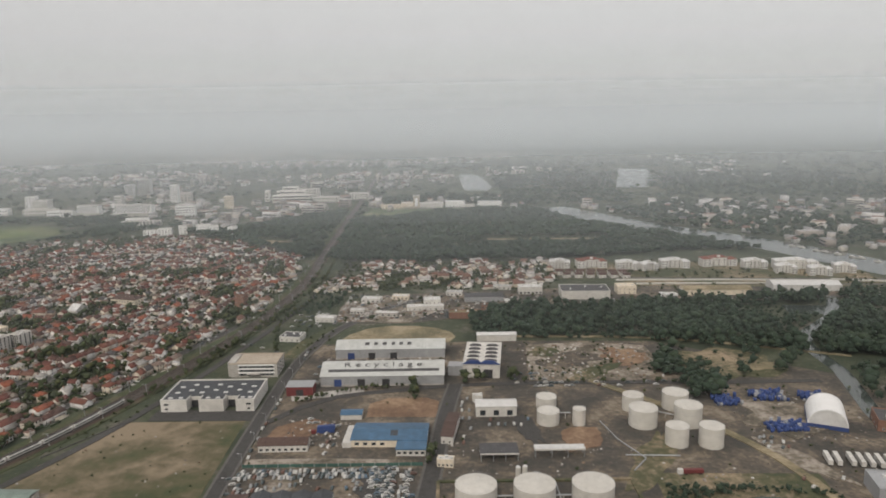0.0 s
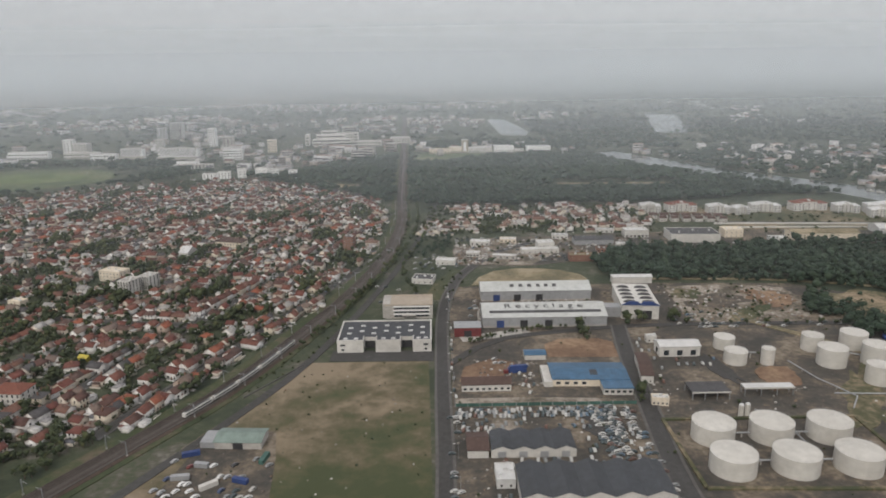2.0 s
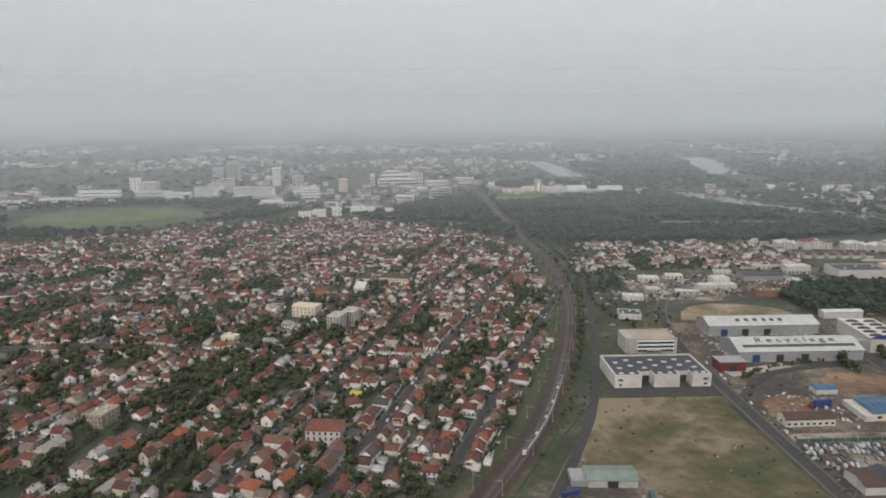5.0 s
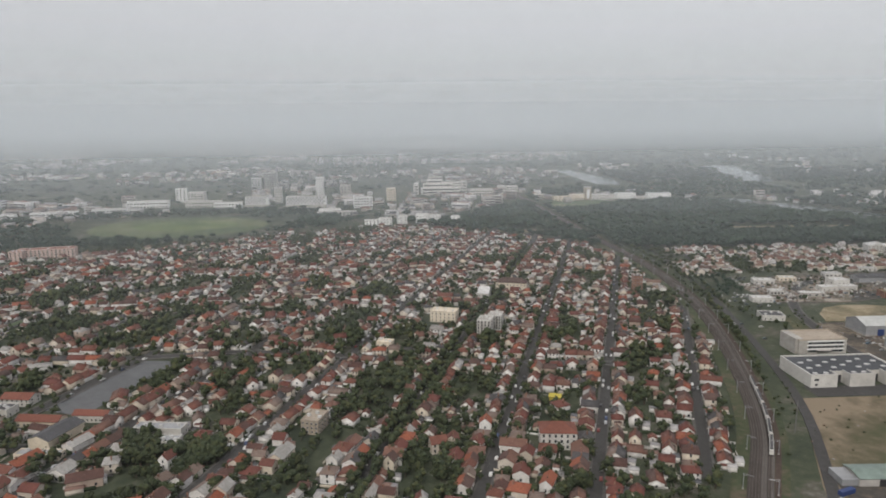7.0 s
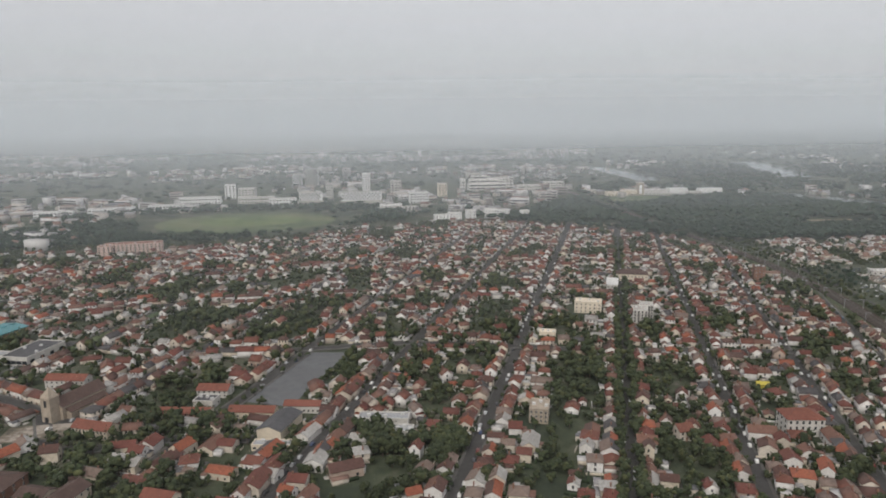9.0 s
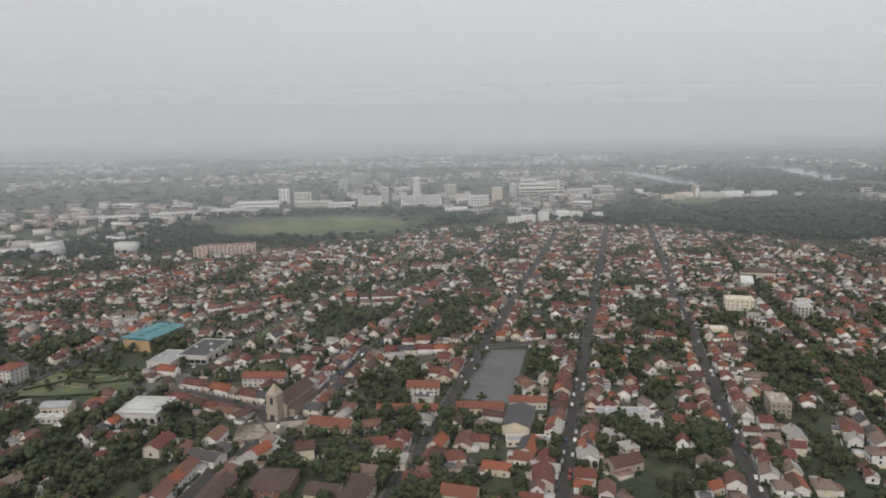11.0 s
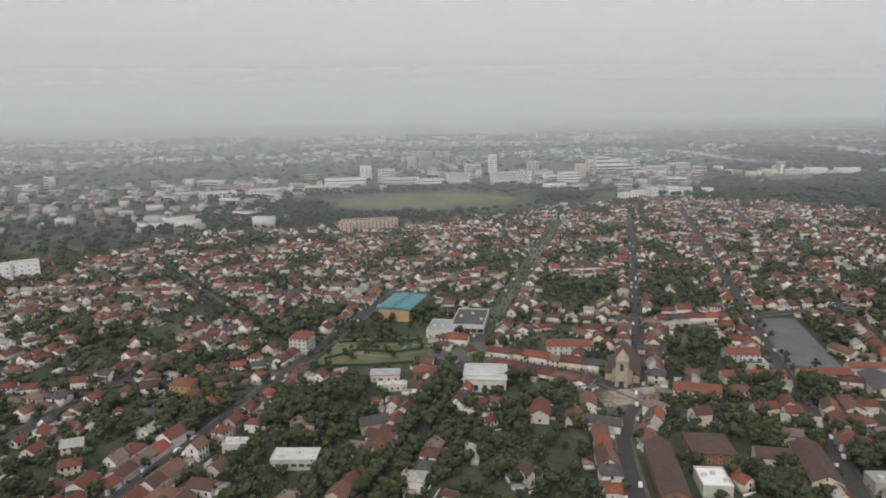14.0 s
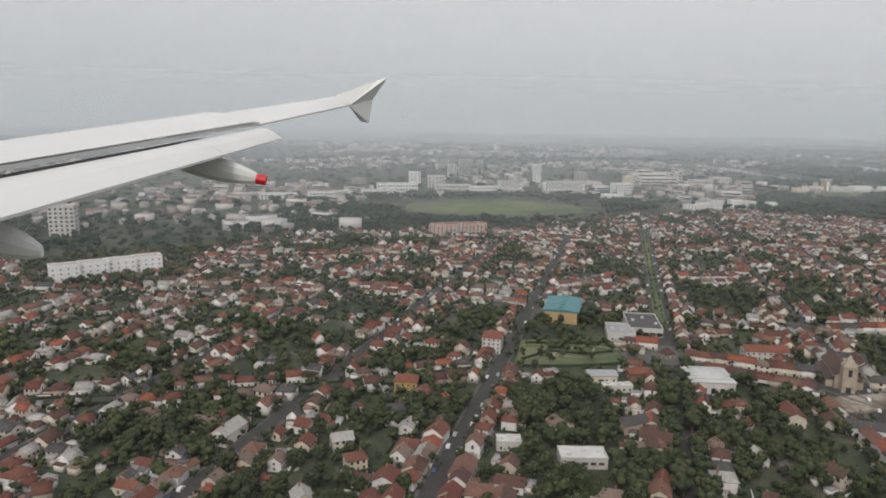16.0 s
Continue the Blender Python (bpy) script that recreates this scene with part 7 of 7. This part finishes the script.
def car(x, y, rot, label="small car parked along a street"):
    t = thing("car", x, y, rot, label, "car", "parked cars")
    body, glass = car_pieces()
    part("body", body, "carpaint", t)
    part("side_window", glass, "glass", t)
    for sx in (-0.7, 0.72):
        for sy in (-0.44, 0.44):
            part("wheel", add_bar(geo(), (sx, sy - 0.06, 0.17), (sx, sy + 0.06, 0.17), 0.17, 8), "rubber", t)
    return t


body, glass = car_pieces()
wheels = geo()
for sx in (-0.7, 0.72):
    for sy in (-0.44, 0.44):
        add_bar(wheels, (sx, sy - 0.06, 0.17), (sx, sy + 0.06, 0.17), 0.17, 6)
CAR_T = [Template([(body, 0), (glass, 1), (wheels, 2)])]
first = None
for a, k, y0, y1, w in STREETS:
    for side in (-1, 1):
        y = 192 + rng.uniform(0, 6)
        while y < 250 and y1 > 300 and -660 < a < -200:
            if rng.random() < 0.26:
                m = pose(a + k * (y - 200) + side * (w / 2 - 0.6), y, 0.16, 0, 0, 90 - math.degrees(math.atan(k)))
                if first is None:
                    first = car(0, 0, 0)
                    first.matrix_world = m
                else:
                    copy_thing(first, m)
            y += rng.uniform(2.9, 6)
rows = []
for a, k, y0, y1, w in STREETS:
    for side in (-1, 1):
        y = 250.0
        while y < min(y1, 480):
            if rng.random() < 0.19:
                rows.append((0, a + k * (y - 200) + side * (w / 2 - 0.6), y, 0.16, math.pi / 2 - math.atan(k), 1, 1))
            y += rng.uniform(2.9, 6)
for x0, x1, y0, y1, step, ang, p in ((-66, -12, 199, 212, 1.5, 1.5, 0.3), (-70, -67, 160, 210, 2.0, 0.1, 0.4), (-30, -12, 178, 200, 1.5, 1.5, 0.38), (-60, -14, 158, 163, 1.6, 1.5, 0.5), (-68, -12, 206, 210, 1.2, 1.5, 0.8),
                                    (-24, -17, 180, 212, 1.3, 0.1, 0.8), (-13, -11, 160, 208, 1.5, 0.1, 0.8), (-66, -56, 196, 200, 1.4, 1.3, 0.7), (-62, -36, 178, 184, 1.5, 1.5, 0.55), (-52, -40, 240, 250, 2.2, 0.4, 0.4), (-44, -38, 222, 244, 2.0, 1.2, 0.45), (10, 34, 243, 249, 3, 1.4, 0.4),
                                    (28, 60, 284, 300, 2.4, 0.3, 0.3), (36, 100, 280, 284, 2.2, 0.1, 0.45), (110, 122, 222, 232, 2.4, 1.0, 0.6), (112, 150, 196, 204, 3, 0.9, 0.3), (-328, -314, 225, 232, 1.7, 1.4, 0.6), (-112, -78, 317, 345, 4, 0.2, 0.15), (-150, -120, 162, 186, 2.0, 0.8, 0.4),
                                    (-58, -54, 284, 312, 2.2, 0.3, 0.5), (-85, -60, 372, 400, 2.6, 0.5, 0.4), (-60, 60, 385, 440, 3.2, 0.2, 0.3), (80, 250, 414, 424, 3, 1.4, 0.35), (-68, -66, 220, 330, 3, 1.5, 0.4), (6, 10, 225, 275, 2.6, 1.4, 0.4)):
    for x in np.arange(x0, x1, step):
        for y in np.arange(y0, y1, step * 1.5):
            if rng.random() < 0.82 * p:
                rows.append((0, x + rng.normal(0, 0.25), y + rng.normal(0, 0.3), 0.06, ang + rng.normal(0, 0.12) + (math.pi if rng.random() < 0.5 else 0), 1, 1))
rows = np.array(rows)
rows = rows[~taken(rows[:, 1], rows[:, 2], 0.9)]
yard = rows[rows[:, 1] > -130]
scatter("parked_cars", CAR_T, rows[rows[:, 1] <= -130], ["carpaint", "glass", "rubber"], "small cars parked along the streets", "cars")
scatter("wrecked_cars", CAR_T, yard, ["wreck", "glass", "rubber"], "rows of pale wrecked cars in a scrapyard", "cars")
# green mesh fence of the scrapyard
fence = thing("yard_fence", -40, 213, 0, "green mesh fence along the scrapyard", "fence")
for i in range(15):
    part("panel", add_box(geo(), -28 + i * 4, -24.1 + i * 4, -0.03, 0.03, 0.1, 1.3), "fence", fence)
    part("post", add_box(geo(), -28.08 + i * 4, -27.92 + i * 4, -0.06, 0.06, 0, 1.4), "steel", fence)
# loose scrap and rubble in the yards
SCRAP_T = [Template([(add_box(geo(), -0.5, 0.5, -0.4, 0.4, -0.1, 0.5), 0)]), Template([(([(-0.7, -0.5, -0.1), (0.8, -0.4, -0.1), (0.6, 0.7, -0.1), (-0.6, 0.5, -0.1), (0.1, 0.1, 0.7)], [(0, 1, 4), (1, 2, 4), (2, 3, 4), (3, 0, 4)]), 0)])]
rows = []
for x0, x1, y0, y1, cnt, s in ((36, 98, 288, 334, 240, 0.9), (-68, -12, 160, 212, 260, 0.5), (-60, -36, 226, 250, 90, 0.7), (-56, -52, 284, 320, 60, 0.8), (-62, -40, 378, 425, 240, 1.4), (-40, 60, 385, 440, 240, 1.2), (110, 160, 226, 270, 120, 0.6),
                               (60, 160, 180, 215, 60, 0.6), (-140, -80, 160, 245, 40, 0.5), (-2, 60, 203, 230, 40, 0.6), (-50, 0, 312, 318, 140, 1.0)):
    for _ in range(cnt):
        rows.append((int(rng.integers(0, 2)), rng.uniform(x0, x1), rng.uniform(y0, y1), 0.05, rng.uniform(0, 6.3), s * rng.uniform(0.4, 1.6), s * rng.uniform(0.4, 1.6)))
rows = np.array(rows)
rows = rows[~taken(rows[:, 1], rows[:, 2], 0.3)]
scatter("scrap_heaps", SCRAP_T, rows, ["scrap"], "loose scrap, rubble and pallets in yards", "scrap")

# commuter train on the near track
def along_rail(y):
    for a, b in zip(RAIL, RAIL[1:]):
        if a.y <= y <= b.y:
            return a + (b - a) * ((y - a.y) / (b.y - a.y)), (b - a).normalized()


yy = TRAIN
train = None
for k in range(5):
    p, d = along_rail(yy)
    s = Vector((d.y, -d.x))
    c = p + s * 2.4
    if train is None:
        train = thing("train", c.x, c.y, 0, "white commuter train on the railway", "train")
        origin = Vector((c.x, c.y))
    loc = pose(c.x - origin.x, c.y - origin.y, 0.6, 0, 0, math.degrees(math.atan2(d.y, d.x)))
    g = add_prism_x(geo(), [(-0.57, 0.35), (0.57, 0.35), (0.6, 1.4), (0.45, 1.75), (-0.45, 1.75), (-0.6, 1.4)], -6.2, 6.2)
    coach = part("coach", g, "white", train, at=loc)
    for sgn in (-1, 1):
        part("window_band", add_box(geo(), -5.6, 5.6, sgn * 0.6 - 0.03, sgn * 0.6 + 0.03, 0.9, 1.3), "glass", coach)
    part("roof_gear", add_box(geo(), -5.4, 5.4, -0.4, 0.4, 1.73, 1.86), "felt", coach)
    part("underframe", add_box(geo(), -5.8, 5.8, -0.45, 0.45, -0.02, 0.35), "rubber", coach)
    yy += 13.2 * d.y

# catenary masts
mast = None
for k, a in enumerate(RAIL[:60:3]):
    b = RAIL[3 * k + 1]
    d = (b - a).normalized()
    s = Vector((d.y, -d.x))
    for sgn in (-1, 1):
        p = a + s * sgn * 4.4
        m = pose(p.x, p.y, 0.2, 0, 0, math.degrees(math.atan2(-sgn * s.y, -sgn * s.x)))
        if mast is None:
            mast = thing("catenary_mast", 0, 0, 0, "grey railway mast with a bracket arm", "mast", "catenary masts")
            part("post", add_box(geo(), -0.1, 0.1, -0.1, 0.1, 0, 4.6), "steel", mast)
            part("bracket", add_bar(add_bar(geo(), (0, 0, 4.0), (2.6, 0, 4.2), 0.05, 5), (0, 0, 4.6), (2.4, 0, 4.2), 0.04, 5), "steel", mast)
            part("footing", add_box(geo(), -0.25, 0.25, -0.25, 0.25, -0.3, 0.25), "concrete", mast)
            mast.matrix_world = m
        else:
            copy_thing(mast, m)

# street lamps of the works road
lampx = None
for y in range(150, 340, 16):
    m = pose(-68.2, y, 0.1, 0, 0, 180)
    if lampx is None:
        lampx = thing("street_lamp", 0, 0, 0, "slim grey street lamp by a works road", "street lamp", "street lamps")
        part("pole", add_tube(geo(), 0, 0, -0.1, 4.6, 0.07, 0.05, 6), "steel", lampx)
        part("arm", add_bar(geo(), (0, 0, 4.5), (1.1, 0, 4.75), 0.04, 5), "steel", lampx)
        part("lamp_head", add_box(geo(), 0.9, 1.5, -0.1, 0.1, 4.68, 4.8), "palemetal", lampx)
        lampx.matrix_world = m
    else:
        copy_thing(lampx, m)

# ---------------------------------------------------------------- the aircraft's wing, where it stands when the flight ends
wing = thing("aircraft_wing", -595.5, 60.9, 0, "white airliner wing with lowered flaps and a tip fence", "aircraft wing", z=79.6)
wing.matrix_world = pose(0.35, -0.89, 113.5, 0.447, 0.175, 0) @ pose(-595.5, 60.9, 79.6 - 115.6)


def lead(s):
    return -(2.43 - 0.673 * (s - 5.0)), s, -0.29 + 0.143 * (s - 5.0)


def hinge(s):
    return -(1.669 - 0.254 * (s - 3.4)), s, -0.309 + 0.0626 * (s - 3.4)


def trail(s):
    return -(0.99 - 0.409 * (s - 6.15)), s, -0.155 + 0.115 * (s - 6.15)


def flap_edge(s):
    return -(1.342 - 0.177 * (s - 2.7)), s, -0.434 + 0.055 * (s - 2.7)


def skin(front, rear, s0, s1, n, thick, camber=0.0, a=0.0, b=1.0):
    """A closed panel between two span lines, from fraction a to b of the chord."""
    v, f = geo()
    m = 7
    for i in range(n + 1):
        s = s0 + (s1 - s0) * i / n
        p, q = Vector(front(s)), Vector(rear(s))
        for side in (1, -1):
            for j in range(m):
                t = a + (b - a) * j / (m - 1)
                c = p.lerp(q, t)
                bow = camber * math.sin(math.pi * t) + thick * 0.5 * math.sin(math.pi * min(1, (j + 0.4) / m)) * side
                v.append((c.x, c.y, c.z + bow))
    r = 2 * m
    for i in range(n):
        for side in (0, 1):
            for j in range(m - 1):
                k = i * r + side * m + j
                q = (k, k + 1, k + r + 1, k + r)
                f.append(q if side else q[::-1])
        for j in (0, m - 1):
            k = i * r + j
            q = (k, k + m, k + m + r, k + r)
            f.append(q if j else q[::-1])
    for i in (0, n):
        f.append(tuple(i * r + j for j in range(m)) + tuple(i * r + m + j for j in reversed(range(m))))
    return v, f


part("wing_box", skin(lead, hinge, 1.7, 6.15, 14, 0.10, 0.03), "wing", wing)
part("outer_wing", skin(lead, trail, 6.15, 7.95, 8, 0.06, 0.015), "wing", wing)
for s0, s1 in ((1.8, 3.3), (3.33, 4.65), (4.68, 6.05)):
    part("spoiler", skin(lambda s: tuple(Vector(lead(s)).lerp(Vector(hinge(s)), 0.62) + Vector((0, 0, 0.05))), lambda s: tuple(Vector(hinge(s)) + Vector((0.02, 0, 0.025))), s0, s1, 4, 0.012), "wing", wing)
part("flap_gap", skin(lambda s: tuple(Vector(hinge(s)) + Vector((0, 0, -0.03))), lambda s: tuple(Vector(hinge(s)) + Vector((0.10, 0, -0.05))), 1.7, 5.1, 6, 0.02), "wingdark", wing, "dark slot above the flap")
part("flap", skin(lambda s: tuple(Vector(hinge(s)) + Vector((0.06, 0, -0.035))), flap_edge, 1.7, 4.75, 10, 0.05, 0.02), "wing", wing)
part("outer_flap", skin(lambda s: tuple(Vector(hinge(s)) + Vector((0.06, 0, -0.03))), lambda s: flap_edge(s) if s < 5.2 else tuple(Vector(flap_edge(s)) + Vector((0, 0, 0.0))), 4.77, 5.95, 5, 0.045, 0.015), "wing", wing)
for s, long in ((4.9, 0.62), (2.92, 0.42)):
    v, f = geo()
    n, ring = 9, 10
    for i in range(n + 1):
        t = i / n
        r = 0.085 * math.sin(math.pi * min(0.97, 0.08 + 0.86 * t)) ** 0.7
        c = Vector(flap_edge(s)) + Vector((-0.44 + long * t, 0, -0.05 - 0.125 * t ** 1.2))
        v += [(c.x, c.y + 0.55 * r * math.cos(math.tau * k / ring), c.z + r * math.sin(math.tau * k / ring)) for k in range(ring)]
    f += [(i * ring + k, i * ring + (k + 1) % ring, (i + 1) * ring + (k + 1) % ring, (i + 1) * ring + k) for i in range(n) for k in range(ring)]
    f += [tuple(reversed(range(ring))), tuple(n * ring + k for k in range(ring))]
    fairing = part("flap_fairing", (v, f), "wing", wing)
    if s > 4:
        c = Vector(flap_edge(s)) + Vector((-0.44 + long, 0, -0.175))
        part("fairing_tip", add_bar(geo(), c + Vector((-0.035, 0, 0.004)), c + Vector((0.03, 0, -0.008)), 0.036, 10), "signred", fairing, "red fairing tip")
fence = geo()
for y in (7.95, 7.98):
    fence[0].extend([(-0.43, y, 0.15), (-0.29, y, 0.04), (-0.03, y + 0.25, 0.12), (0.14, y + 0.27, 0.37), (0.06, y + 0.27, 0.35), (-0.07, y + 0.24, -0.14), (-0.16, y + 0.2, -0.13)])
fence[1].extend([(0, 1, 2, 3, 4), (11, 10, 9, 8, 7), (1, 6, 5, 2), (9, 12, 13, 8), (0, 4, 11, 7), (4, 3, 10, 11), (3, 2, 9, 10), (2, 5, 12, 9), (5, 6, 13, 12), (6, 1, 8, 13), (1, 0, 7, 8)])
part("tip_fence", fence, "wing", wing, "grey wing tip fence")
